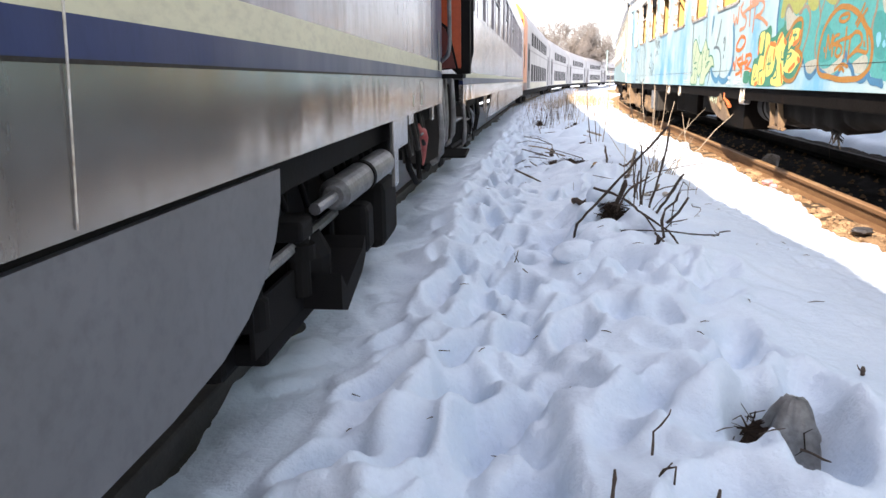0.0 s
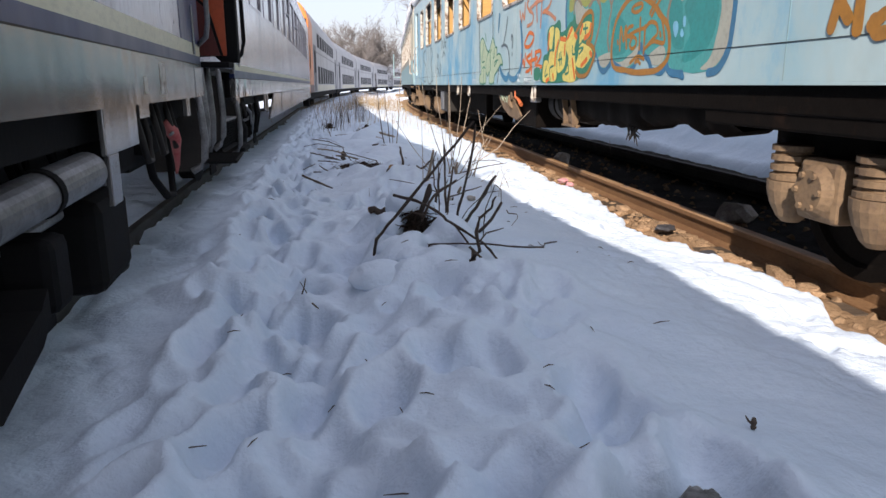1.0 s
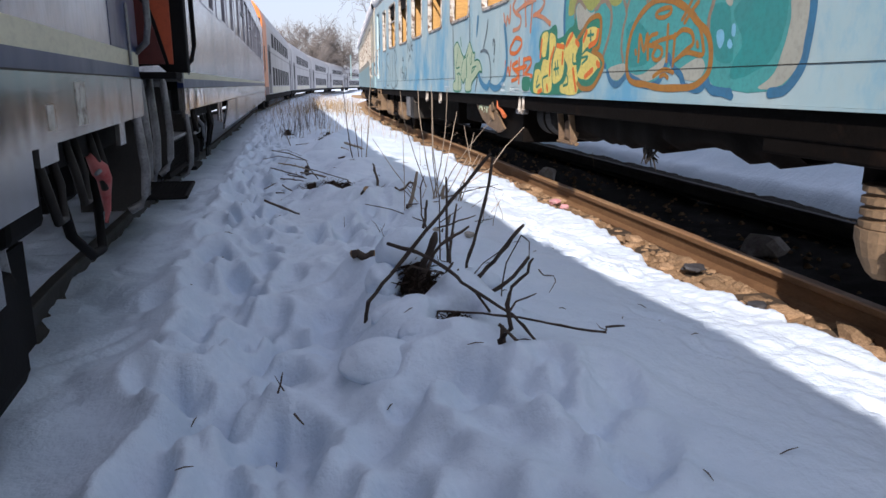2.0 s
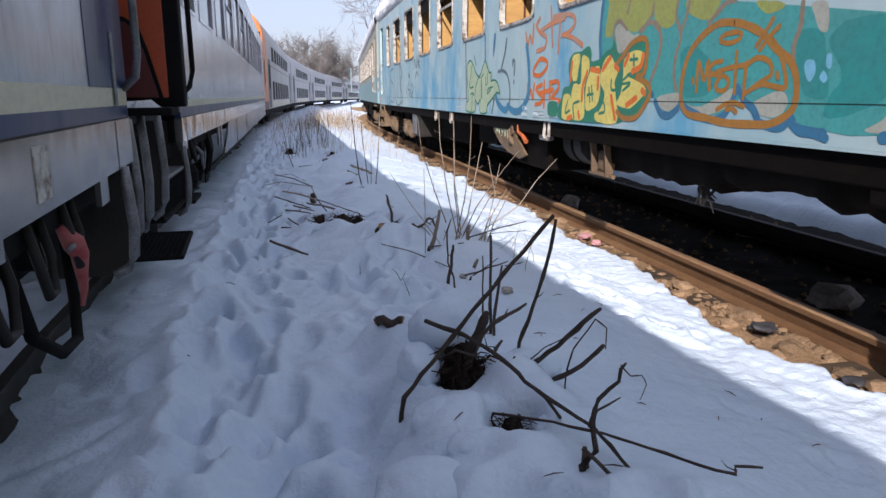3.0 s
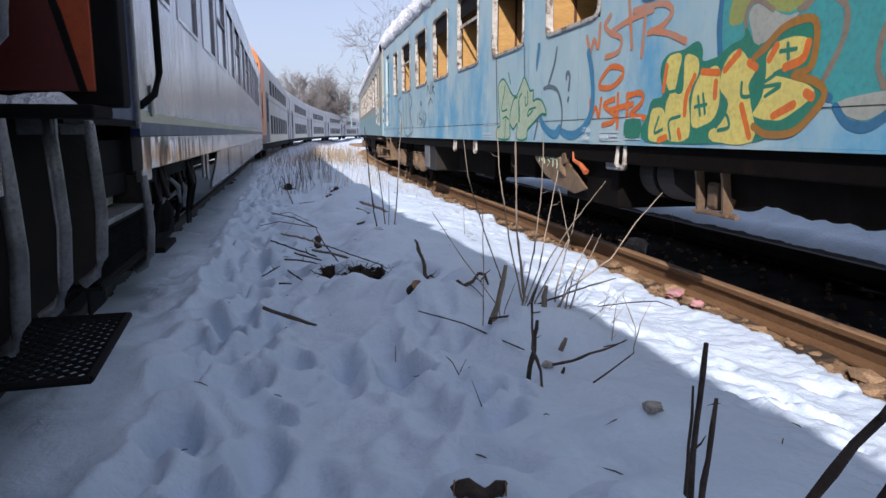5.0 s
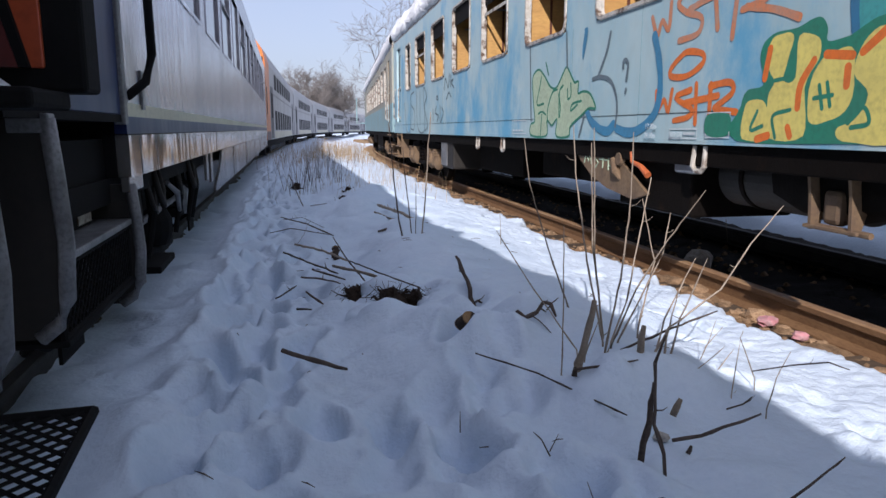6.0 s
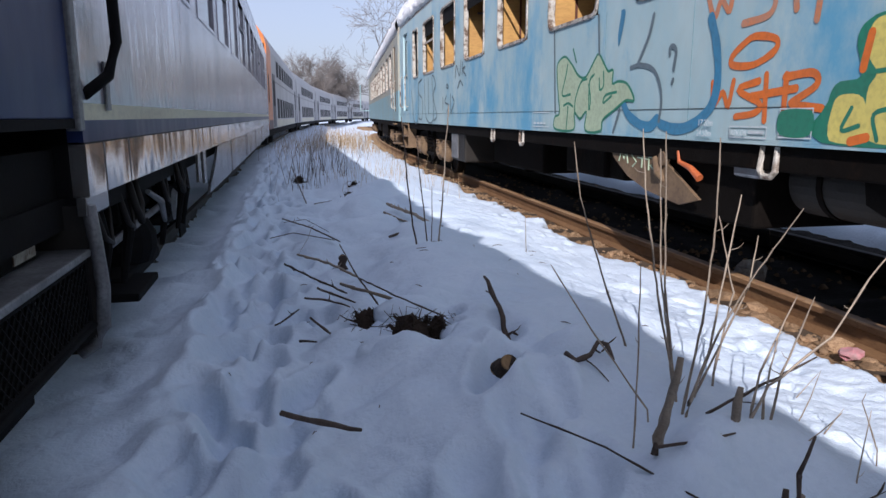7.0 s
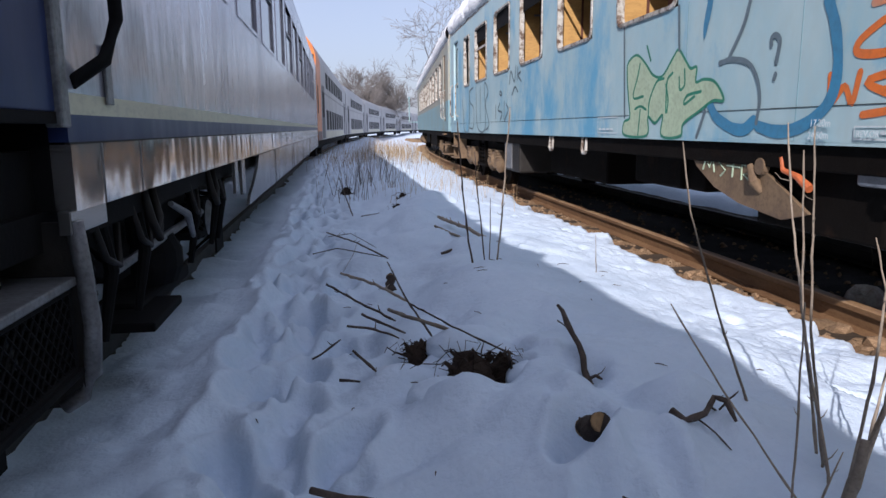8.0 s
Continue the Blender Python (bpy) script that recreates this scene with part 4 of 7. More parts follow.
COACH1 = pose(0.16, 0, 0, 0, 0, math.degrees(math.atan(0.08)))
c1 = thing("silver_coach", COACH1, label="silver and lilac-grey passenger coach with cream and navy stripes", category="railway coach", group="silver train coaches")
H1 = [(4.9 - 2.0 * k - 1.25, 4.9 - 2.0 * k, 1.98, 2.92) for k in range(1, 10)]
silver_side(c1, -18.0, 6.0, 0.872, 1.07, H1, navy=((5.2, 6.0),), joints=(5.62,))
for h in H1:
    coach_window(c1, h)
part("weld_bead", tube([(0.006, 0.908, 0.88), (0.008, 0.928, 1.07), (0.006, 0.955, 1.3)], [0.0013, 0.0016, 0.0024], 6), "frame", c1, "whitish sealant bead")
# skirt with a rounded front lower corner
bm = bmesh.new()
add_plate(bm, [(-8.0, 0.855), (1.70, 0.855), (1.69, 0.78), (1.64, 0.70), (1.56, 0.635), (1.44, 0.58), (1.30, 0.545), (1.1, 0.53), (-8.0, 0.53)], -0.03, -0.006)
part("skirt", bm, "skirt", c1, "plain grey metal skirt with rounded corner")
part("skirt_gap", box(-0.05, -0.02, -8.0, 1.7, 0.855, 0.872), "black", c1)
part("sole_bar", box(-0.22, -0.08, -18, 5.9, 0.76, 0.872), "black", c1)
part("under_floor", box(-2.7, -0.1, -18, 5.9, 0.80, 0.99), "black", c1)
part("sticker", box(0.004, 0.007, 4.42, 4.56, 0.905, 1.045), "frame", c1, "worn white label plate")
part("sticker", box(0.004, 0.006, 4.05, 4.12, 0.91, 0.98), "frame", c1)
part("bracket_plate", box(-0.03, -0.01, 3.42, 3.92, 0.72, 0.875, 0.004), "silver", c1, "light grey bracket plate")
part("bracket_plate", box(-0.03, -0.012, 3.45, 3.58, 0.55, 0.72, 0.003), "silver", c1)
part("bracket_plate", box(-0.03, -0.01, 3.98, 4.18, 0.815, 0.872), "silver", c1)
part("bracket_plate", box(-0.03, -0.01, 5.27, 5.42, 0.77, 0.872), "silver", c1)
cyl = part("brake_cylinder", tube([(-0.12, 2.64, 0.635), (-0.12, 2.67, 0.637), (-0.09, 3.02, 0.66), (-0.09, 3.04, 0.66), (-0.06, 3.36, 0.68), (-0.06, 3.40, 0.68)], [0.04, 0.062, 0.062, 0.062, 0.062, 0.045], 22), "dullmetal", c1, "scuffed steel cylinder", smooth=False)
part("clamp", tube([(-0.092, 3.0, 0.659), (-0.089, 3.03, 0.661)], 0.068, 22), "black", cyl)
part("cylinder_rod", tube([(-0.12, 2.64, 0.635), (-0.14, 2.45, 0.62)], 0.022, 10), "steel", cyl)
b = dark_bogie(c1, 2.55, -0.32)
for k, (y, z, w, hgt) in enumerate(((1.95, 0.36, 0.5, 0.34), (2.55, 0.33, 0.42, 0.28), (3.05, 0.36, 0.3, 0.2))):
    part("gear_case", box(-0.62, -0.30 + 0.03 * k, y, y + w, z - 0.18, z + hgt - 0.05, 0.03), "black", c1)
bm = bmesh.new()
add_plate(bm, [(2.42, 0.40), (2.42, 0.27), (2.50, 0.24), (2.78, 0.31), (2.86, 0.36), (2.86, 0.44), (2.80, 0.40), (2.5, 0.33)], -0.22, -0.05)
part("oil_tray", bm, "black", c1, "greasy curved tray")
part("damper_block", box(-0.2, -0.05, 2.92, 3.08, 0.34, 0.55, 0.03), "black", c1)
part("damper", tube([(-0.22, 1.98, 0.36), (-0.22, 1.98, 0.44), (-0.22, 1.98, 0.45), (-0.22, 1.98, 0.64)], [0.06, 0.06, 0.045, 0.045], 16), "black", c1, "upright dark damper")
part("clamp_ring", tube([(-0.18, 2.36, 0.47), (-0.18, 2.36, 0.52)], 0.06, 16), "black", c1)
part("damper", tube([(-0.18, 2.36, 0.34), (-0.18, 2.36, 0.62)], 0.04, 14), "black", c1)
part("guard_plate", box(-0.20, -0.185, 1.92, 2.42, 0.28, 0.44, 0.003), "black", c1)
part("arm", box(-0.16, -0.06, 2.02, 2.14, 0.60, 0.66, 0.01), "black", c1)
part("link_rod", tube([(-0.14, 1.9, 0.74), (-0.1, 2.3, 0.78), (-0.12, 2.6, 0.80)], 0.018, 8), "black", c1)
bm = bmesh.new()
add_plate(bm, [(2.52, 0.66), (2.60, 0.70), (2.66, 0.745), (2.70, 0.70), (2.78, 0.76), (2.77, 0.70), (2.70, 0.665), (2.60, 0.64)], -0.30, -0.297)
part("torn_foil", bm, "dullmetal", c1, "torn pale foil scrap")
part("step_plate", box(-0.34, -0.10, 2.55, 3.05, 0.28, 0.32, 0.008), "black", c1)
part("wheel_guard", box(-0.3, -0.08, 3.5, 3.95, 0.22, 0.56, 0.05), "black", c1)
for y, r in ((4.25, 0.075), (4.62, 0.06), (5.0, 0.055)):
    part("hose", tube([(-0.08, y - r, 0.86), (-0.05, y - r, 0.72), (-0.04, y - r * 0.5, 0.62), (-0.04, y + r * 0.5, 0.62), (-0.05, y + r, 0.72), (-0.08, y + r, 0.86)], 0.015, 10), "grime", c1, "looped rubber hose", smooth=True)
part("hose", tube([(-0.12, 4.5, 0.78), (-0.1, 4.6, 0.5), (-0.08, 4.8, 0.38), (-0.08, 5.0, 0.36), (-0.1, 5.1, 0.48), (-0.12, 5.12, 0.8)], 0.02, 8), "black", c1, smooth=True)
part("hose_cock", tube([(-0.08, 4.93, 0.76), (-0.05, 4.96, 0.70), (-0.04, 4.98, 0.66), (-0.045, 5.0, 0.60), (-0.05, 5.03, 0.52), (-0.055, 5.01, 0.47)], [0.014, 0.036, 0.03, 0.022, 0.014, 0.008], 10), "faded_red", c1, "dull red brake cock with a faded rag", smooth=True)
part("cock_handle", tube([(-0.05, 4.88, 0.69), (-0.04, 4.98, 0.705), (-0.05, 5.08, 0.70)], [0.008, 0.011, 0.008], 8), "dullmetal", c1, smooth=True)
part("pipe_run", tube([(-0.15, 3.6, 0.78), (-0.15, 5.8, 0.76)], 0.03, 8), "black", c1)
for k in range(8):
    y = 1.9 + 0.24 * k
    part("cable", tube([(-0.2, y, 0.86), (-0.16, y + 0.05, 0.70 - 0.03 * (k % 3)), (-0.2, y + 0.16, 0.84)], 0.012, 6), "black", c1, smooth=True)
part("equipment_box", box(-0.5, -0.15, 4.1, 4.5, 0.56, 0.8, 0.03), "black", c1)
part("equipment_box", box(-0.7, -0.2, 5.2, 5.6, 0.55, 0.8, 0.03), "black", c1)
# entrance: handrail, stepwell sides, grille step
hr = part("handrail", tube([(0.01, 5.83, 1.9), (0.075, 5.86, 1.8), (0.08, 5.86, 1.34), (0.06, 5.90, 1.25), (0.0, 5.93, 1.20)], 0.017, 10), "dullmetal", c1, "bent grey steel handrail", smooth=True)
part("latch_plate", box(0.003, 0.012, 5.66, 5.70, 1.13, 1.42, 0.003), "dullmetal", c1)
def stepwell_side(c, y, z0, z1, x=0.0, lean=0.05, label="scuffed grey stepwell side sheet"):
    bm = bmesh.new()
    h = z1 - z0
    edge = [(x, z1), (x + 0.012, z1 - 0.25 * h), (x + 0.022, z1 - 0.55 * h), (x + 0.012, z0 + 0.18 * h), (x - 0.02, z0 + 0.06 * h), (x - 0.07, z0)]
    add_prism(bm, edge + [(x - 0.30, z0), (x - 0.30, z1)], y - 0.01, y + 0.01)
    bmesh.ops.recalc_face_normals(bm, faces=bm.faces)
    s = part("stepwell_side", bm, "grime", c, label)
    part("edge_bead", tube([(px, y, pz) for px, pz in edge], 0.024, 10), "dullmetal", s, smooth=True)
    return s
def grille(c, name, x0, x1, y0, y1, z0, z1, pitch=0.045):
    """Expanded-metal plate: crossed diagonal strips in a frame; lying if z0 == z1, else standing."""
    bm = bmesh.new()
    flat = z0 == z1
    L, W = y1 - y0, (x1 - x0) if flat else (z1 - z0)
    pt = lambda u, v: (x0 + v, y0 + u, z0) if flat else (x0, y0 + u, z0 + v)
    k = -W
    while k < L:
        for sgn in (1, -1):
            a, b2 = max(k, 0), min(k + W, L)
            if b2 - a > 0.01:
                p, q = (a, a - k), (b2, b2 - k)
                if sgn < 0:
                    p, q = (p[0], W - p[1]), (q[0], W - q[1])
                add_tube(bm, [pt(*p), pt(*q)], 0.0045, 4)
        k += pitch
    for p, q in (((0, 0), (L, 0)), ((0, W), (L, W)), ((0, 0), (0, W)), ((L, 0), (L, W))):
        add_tube(bm, [pt(*p), pt(*q)], 0.011, 6)
    return part(name, bm, "black", c, "black expanded-metal step")
stepwell_side(c1, 5.72, 0.40, 0.872)
stepwell_side(c1, 6.07, 0.42, 1.06, -0.02)
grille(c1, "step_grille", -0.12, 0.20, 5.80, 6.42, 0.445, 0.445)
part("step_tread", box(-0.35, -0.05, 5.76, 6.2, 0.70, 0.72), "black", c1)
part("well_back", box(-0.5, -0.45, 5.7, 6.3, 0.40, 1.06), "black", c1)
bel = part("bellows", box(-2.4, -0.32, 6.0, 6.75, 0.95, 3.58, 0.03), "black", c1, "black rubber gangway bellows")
for k in range(6):
    part("fold", box(-2.46, -0.27, 6.05 + 0.12 * k, 6.09 + 0.12 * k, 0.92, 3.63), "black", bel)

COACH2 = pose(-0.25, 0, 0, 0, 0, math.degrees(math.atan(0.0223)))
c2 = thing("silver_coach", COACH2, label="silver and lilac-grey coach, orange entrance door standing open", category="railway coach", group="silver train coaches")
H2 = [(8.66, 9.42, 1.9, 2.85), (9.85, 11.1, 1.9, 2.85)] + [(11.6 + 1.72 * k, 12.85 + 1.72 * k, 1.9, 2.85) for k in range(10)]
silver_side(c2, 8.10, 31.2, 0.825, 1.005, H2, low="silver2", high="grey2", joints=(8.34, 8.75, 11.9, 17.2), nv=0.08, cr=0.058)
part("corner_panel", box(-0.03, 0.004, 8.05, 8.34, 0.765, 0.83, 0.004), "silver", c2)
for i, h in enumerate(H2):
    coach_window(c2, h, split=i % 2 == 1, rim="grey2", glass="window" if i % 3 == 1 else "film_window", opened=i % 4 == 1)
part("sole_bar", box(-0.22, -0.08, 7.3, 31, 0.72, 0.825), "black", c2)
part("under_floor", box(-2.7, -0.1, 7.2, 31, 0.80, 0.99), "black", c2)
bm = bmesh.new()
add_plate(bm, [(12.6, 0.815), (31.0, 0.815), (31.0, 0.45), (11.75, 0.45), (11.85, 0.52), (12.15, 0.60), (12.42, 0.70)], -0.03, -0.006)
sk = part("skirt", bm, "silver", c2, "pale grey metal skirt panels")
for y in (14.2, 17.1, 17.5, 20.5, 24, 27.5):
    part("skirt_joint", box(-0.006, -0.003, y, y + 0.02, 0.45, 0.815), "black", sk)
dark_bogie(c2, 9.75, -0.30)
for y, w, z0 in ((8.45, 0.25, 0.3), (9.3, 0.5, 0.35), (10.3, 0.45, 0.3), (11.2, 0.4, 0.4)):
    part("gear_case", box(-0.75, -0.42, y, y + w, z0, 0.66, 0.04), "black", c2)
for y in (8.62, 9.05, 10.1, 10.75, 11.0):
    part("hanger", tube([(-0.12, y, 0.80), (-0.10, y + 0.04, 0.55), (-0.14, y + 0.02, 0.30)], [0.018, 0.026, 0.016], 9), "black", c2)
    part("air_pipe", tube([(-0.1, y - 0.15, 0.80), (-0.07, y - 0.1, 0.62), (-0.09, y + 0.1, 0.56), (-0.12, y + 0.2, 0.7)], 0.013, 7), "grime", c2, smooth=True)
part("foot_plate", box(-0.32, -0.06, 9.0, 9.5, 0.22, 0.26, 0.008), "black", c2)
part("bracket_plate", box(-0.03, -0.01, 11.1, 11.25, 0.60, 0.825), "silver", c2)
part("bracket_plate", box(-0.03, -0.01, 11.45, 11.62, 0.56, 0.825), "silver", c2)
for y, r in ((10.5, 0.08), (9.1, 0.06)):
    part("hose", tube([(-0.08, y - r, 0.82), (-0.05, y - r, 0.68), (-0.04, y, 0.60), (-0.05, y + r, 0.68), (-0.08, y + r, 0.82)], 0.018, 10), "grime", c2, "looped rubber hose", smooth=True)
part("brake_rod", tube([(-0.08, 9.5, 0.70), (-0.06, 9.75, 0.62), (-0.08, 9.95, 0.48)], [0.014, 0.02, 0.014], 8), "dullmetal", c2)
prism_roof(c2, 6.80, 8.10)
part("vestibule_far_wall", box(-2.8, -2.75, 6.8, 8.1, 0.825, 3.2), "grey", c2)
part("vestibule_end", box(-2.75, -0.64, 6.80, 6.84, 0.825, 3.6), "black", c2)
part("vestibule_floor", box(-2.75, -0.5, 6.84, 8.1, 1.0, 1.06), "black", c2)
part("door_header", box(-0.05, 0.0, 6.80, 7.25, 3.05, 3.2), "navy", c2)
# its doorway: navy closed leaf, open orange leaf, stepwell
part("navy_leaf", box(-0.05, -0.012, 7.25, 8.10, 1.09, 3.2, 0.006), "navy", c2, "dark blue body panel beside the door")
part("door_post", box(-0.04, 0.006, 8.06, 8.12, 1.05, 3.2, 0.006), "dullmetal", c2)
part("handrail", tube([(0.005, 8.30, 2.1), (0.075, 8.32, 2.0), (0.08, 8.33, 1.36), (0.06, 8.26, 1.24), (0.0, 8.16, 1.17)], 0.02, 10), "black", c2, "bent black handrail", smooth=True)
part("latch_plate", box(0.003, 0.012, 8.42, 8.48, 1.12, 1.30, 0.003), "dullmetal", c2)
leaf = part("door_leaf", box(-0.62, 0.235, 6.60, 6.72, 1.11, 3.15, 0.01), "black", c2, "open entrance door, black-edged, orange inside")
part("orange_lining", box(-0.60, 0.155, 6.588, 6.60, 1.16, 3.1, 0.004), "door_orange", leaf, "glossy orange inner lining")
bm = bmesh.new()
xz = [(-0.60, 1.16), (0.11, 1.16), (0.09, 1.24), (0.05, 1.40), (0.02, 1.50), (-0.03, 1.545), (-0.12, 1.56), (-0.60, 1.58)]
add_prism(bm, xz, 6.566, 6.588)
bmesh.ops.recalc_face_normals(bm, faces=bm.faces)
part("map_pocket", bm, "maroon", leaf, "dark red moulded lower panel")
bm = bmesh.new()
add_prism(bm, [(x, z + 0.0) for x, z in [(0.11, 1.16), (0.13, 1.16), (0.07, 1.41), (0.035, 1.52), (-0.03, 1.57), (-0.12, 1.585), (-0.6, 1.605), (-0.6, 1.58), (-0.12, 1.56), (-0.03, 1.545), (0.02, 1.50), (0.05, 1.40), (0.09, 1.24)]], 6.57, 6.59)
bmesh.ops.recalc_face_normals(bm, faces=bm.faces)
part("pocket_rim", bm, "black", leaf)
part("door_sill", box(-0.62, 0.20, 6.35, 6.60, 1.07, 1.11, 0.01), "black", c2)
bm = bmesh.new()
grid = [[bm.verts.new((-0.55 + 0.68 * i / 16, 6.37 + 0.2 * j / 6, 1.106 + (max(0, 0.028 + 0.03 * noise.noise((i * 0.45, j * 0.6, 2))) if 0 < i < 16 and 0 < j < 6 else 0))) for j in range(7)] for i in range(17)]
for p, q in zip(grid, grid[1:]):
    for j in range(6):
        bm.faces.new((p[j], p[j + 1], q[j + 1], q[j]))
sn = tagged(finish("sill_snow", bm, "roof_snow", smooth=True), "small heap of snow on the door sill", "snow", kind="stuff")
sn.matrix_world = COACH2
part("door_stay", tube([(-0.35, 6.56, 1.30), (-0.15, 6.5, 1.13)], 0.008, 6), "dullmetal", leaf)
stepwell_side(c2, 6.62, 0.40, 1.08, -0.01, 0.03)
stepwell_side(c2, 7.08, 0.42, 1.06, 0.0, 0.06)
for y in (6.62, 7.08):
    part("edge_cap", box(-0.10, 0.012, y - 0.02, y + 0.04, 1.02, 1.075, 0.006), "dullmetal", c2)
stepwell_side(c2, 8.08, 0.28, 0.80, 0.0, 0.0)
grille(c2, "step_grille", -0.02, 0.0, 7.12, 8.04, 0.40, 0.62)
part("step_tread", box(-0.32, 0.0, 7.1, 8.06, 0.63, 0.655, 0.005), "dullmetal", c2)
part("step_tread", box(-0.30, 0.0, 7.1, 8.06, 0.38, 0.40, 0.005), "black", c2)
part("well_back", box(-0.5, -0.45, 6.8, 8.1, 0.3, 1.08), "black", c2)
part("well_box", box(-0.34, -0.12, 7.62, 7.92, 0.655, 0.78, 0.01), "black", c2)
part("box_label", box(-0.12, -0.117, 7.72, 7.9, 0.67, 0.76), "frame", c2)
part("well_top", box(-0.5, -0.01, 6.8, 8.1, 1.06, 1.09), "black", c2)

# ---------------------------------------------------------------- double-deck cars along the curve
DECK = [(0.0, 0.62), (0.0, 3.55), (-0.10, 3.95), (-0.30, 4.25), (-0.62, 4.42), (-1.4, 4.50), (-2.18, 4.42), (-2.5, 4.25), (-2.7, 3.95), (-2.8, 3.55), (-2.8, 0.62)]

def deck_car(x, y, heading, first, L=26.2):
    m = pose(x, y, 0, 0, 0, -heading)
    c = thing("double_deck_car", m, label="silver double-deck car with an orange end" if first else "silver double-deck passenger car", category="railway car", group="double-deck cars")
    bm = bmesh.new()
    add_prism(bm, DECK, 0.25, L - 0.25)
    bmesh.ops.recalc_face_normals(bm, faces=bm.faces)
    body = part("body", bm, "silver_far", c, "pale silver-grey body")
    wins = [5.2 + 2.0 * k for k in range(8)]
    for z0, z1 in ((1.0, 1.85), (2.75, 3.4)):
        for yw in wins:
            part("window", box(-0.02, 0.006, yw, yw + 1.45, z0, z1), "far_pane", c)
    for yd in (2.75 if first else 1.6, L - 3.2):
        d = part("door", box(-0.02, 0.012, yd, yd + 1.35, 0.66, 2.75), "dark_door", c, "dark grey door leaf")
        part("door_pane", box(0.012, 0.016, yd + 0.2, yd + 1.15, 1.5, 2.5), "far_pane", d)
    part("belt_line", box(0.0, 0.004, 0.3, L - 0.3, 2.45, 2.52), "dullmetal", c)
    part("lower_band", box(0.0, 0.005, 4.6, L - 4.4, 0.64, 0.95), "cream", c)
    part("underframe", box(-2.6, -0.1, 0.3, L - 0.3, 0.35, 0.62), "black", c)
    for yc in (2.9, L - 2.9):
        bg = part("bogie", box(-0.35, -0.12, yc - 1.6, yc + 1.6, 0.3, 0.6, 0.05), "black", c)
        for s in (-1.25, 1.25):
            part("wheel", tube([(-0.45, yc + s, 0.42), (-0.2, yc + s, 0.42)], 0.42, 20), "black", bg)
    part("gangway", box(-2.3, -0.5, -0.2, 0.3, 0.9, 3.3, 0.03), "black", c)
    if first:
        bm = bmesh.new()
        prof = [(xx * 1.0 + (0.012 if xx > -1.4 else -0.012), zz + (0.012 if zz > 1 else 0)) for xx, zz in DECK]
        add_prism(bm, prof, 0.22, 2.2)
        bmesh.ops.recalc_face_normals(bm, faces=bm.faces)
        part("orange_end", bm, "orange", c, "bright orange painted end")
        part("end_pane", box(0.012, 0.018, 0.5, 0.75, 1.6, 2.6), "black", c)
        part("end_skirt", box(-0.01, 0.016, 0.22, 2.2, 0.62, 0.95), "maroon", c)
    return c
px, py = -0.98, 31.55
for i, hd in enumerate((1.6, 3.9, 6.3, 8.8, 11.3, 13.8)):
    deck_car(px, py, hd, i == 0)
    px, py = px + 26.6 * math.sin(radians(hd)), py + 26.6 * math.cos(radians(hd))

line = [(left_side(y) - 0.55, y, -0.03) for y in np.arange(-12.0, 30.1, 3.0)]
px, py = -0.98 - 0.55, 31.55
for hd in (1.6, 3.9, 6.3, 8.8, 11.3):
    line.append((px, py, -0.03))
    px, py = px + 26.6 * math.sin(radians(hd)), py + 26.6 * math.cos(radians(hd))
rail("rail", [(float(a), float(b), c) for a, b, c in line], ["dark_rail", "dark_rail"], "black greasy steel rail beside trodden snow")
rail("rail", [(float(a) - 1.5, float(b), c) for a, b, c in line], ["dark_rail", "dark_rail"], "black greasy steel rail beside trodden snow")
from mathutils import geometry

PAINT_LAYER = [0]
def paint_piece(name):
    return (name, [])

def paint_x():
    PAINT_LAYER[0] += 1
    return BX - 0.0015 - 0.00004 * PAINT_LAYER[0]

def paint_part(bm, colour, name):
    ob = finish("graffiti", bm, colour, side)
    ob.matrix_parent_inverse = Matrix.Translation((-BX, 0, 0))
    return ob

def curve_through(pts, n=5):
    """Catmull-Rom through the points."""
    p = [Vector((a, b)) for a, b in pts]
    if len(p) < 3:
        return p
    closed = (p[0] - p[-1]).length < 0.005
    ext = [p[-2]] + p + [p[1]] if closed else [2 * p[0] - p[1]] + p + [2 * p[-1] - p[-2]]
    out = []
    for a, b, c, d in zip(ext, ext[1:], ext[2:], ext[3:]):
        for k in range(n):
            t = k / n
            out.append(0.5 * (2 * b + (c - a) * t + (2 * a - 5 * b + 4 * c - d) * t * t + (3 * b - a - 3 * c + d) * t ** 3))
    return out + [p[-1]]

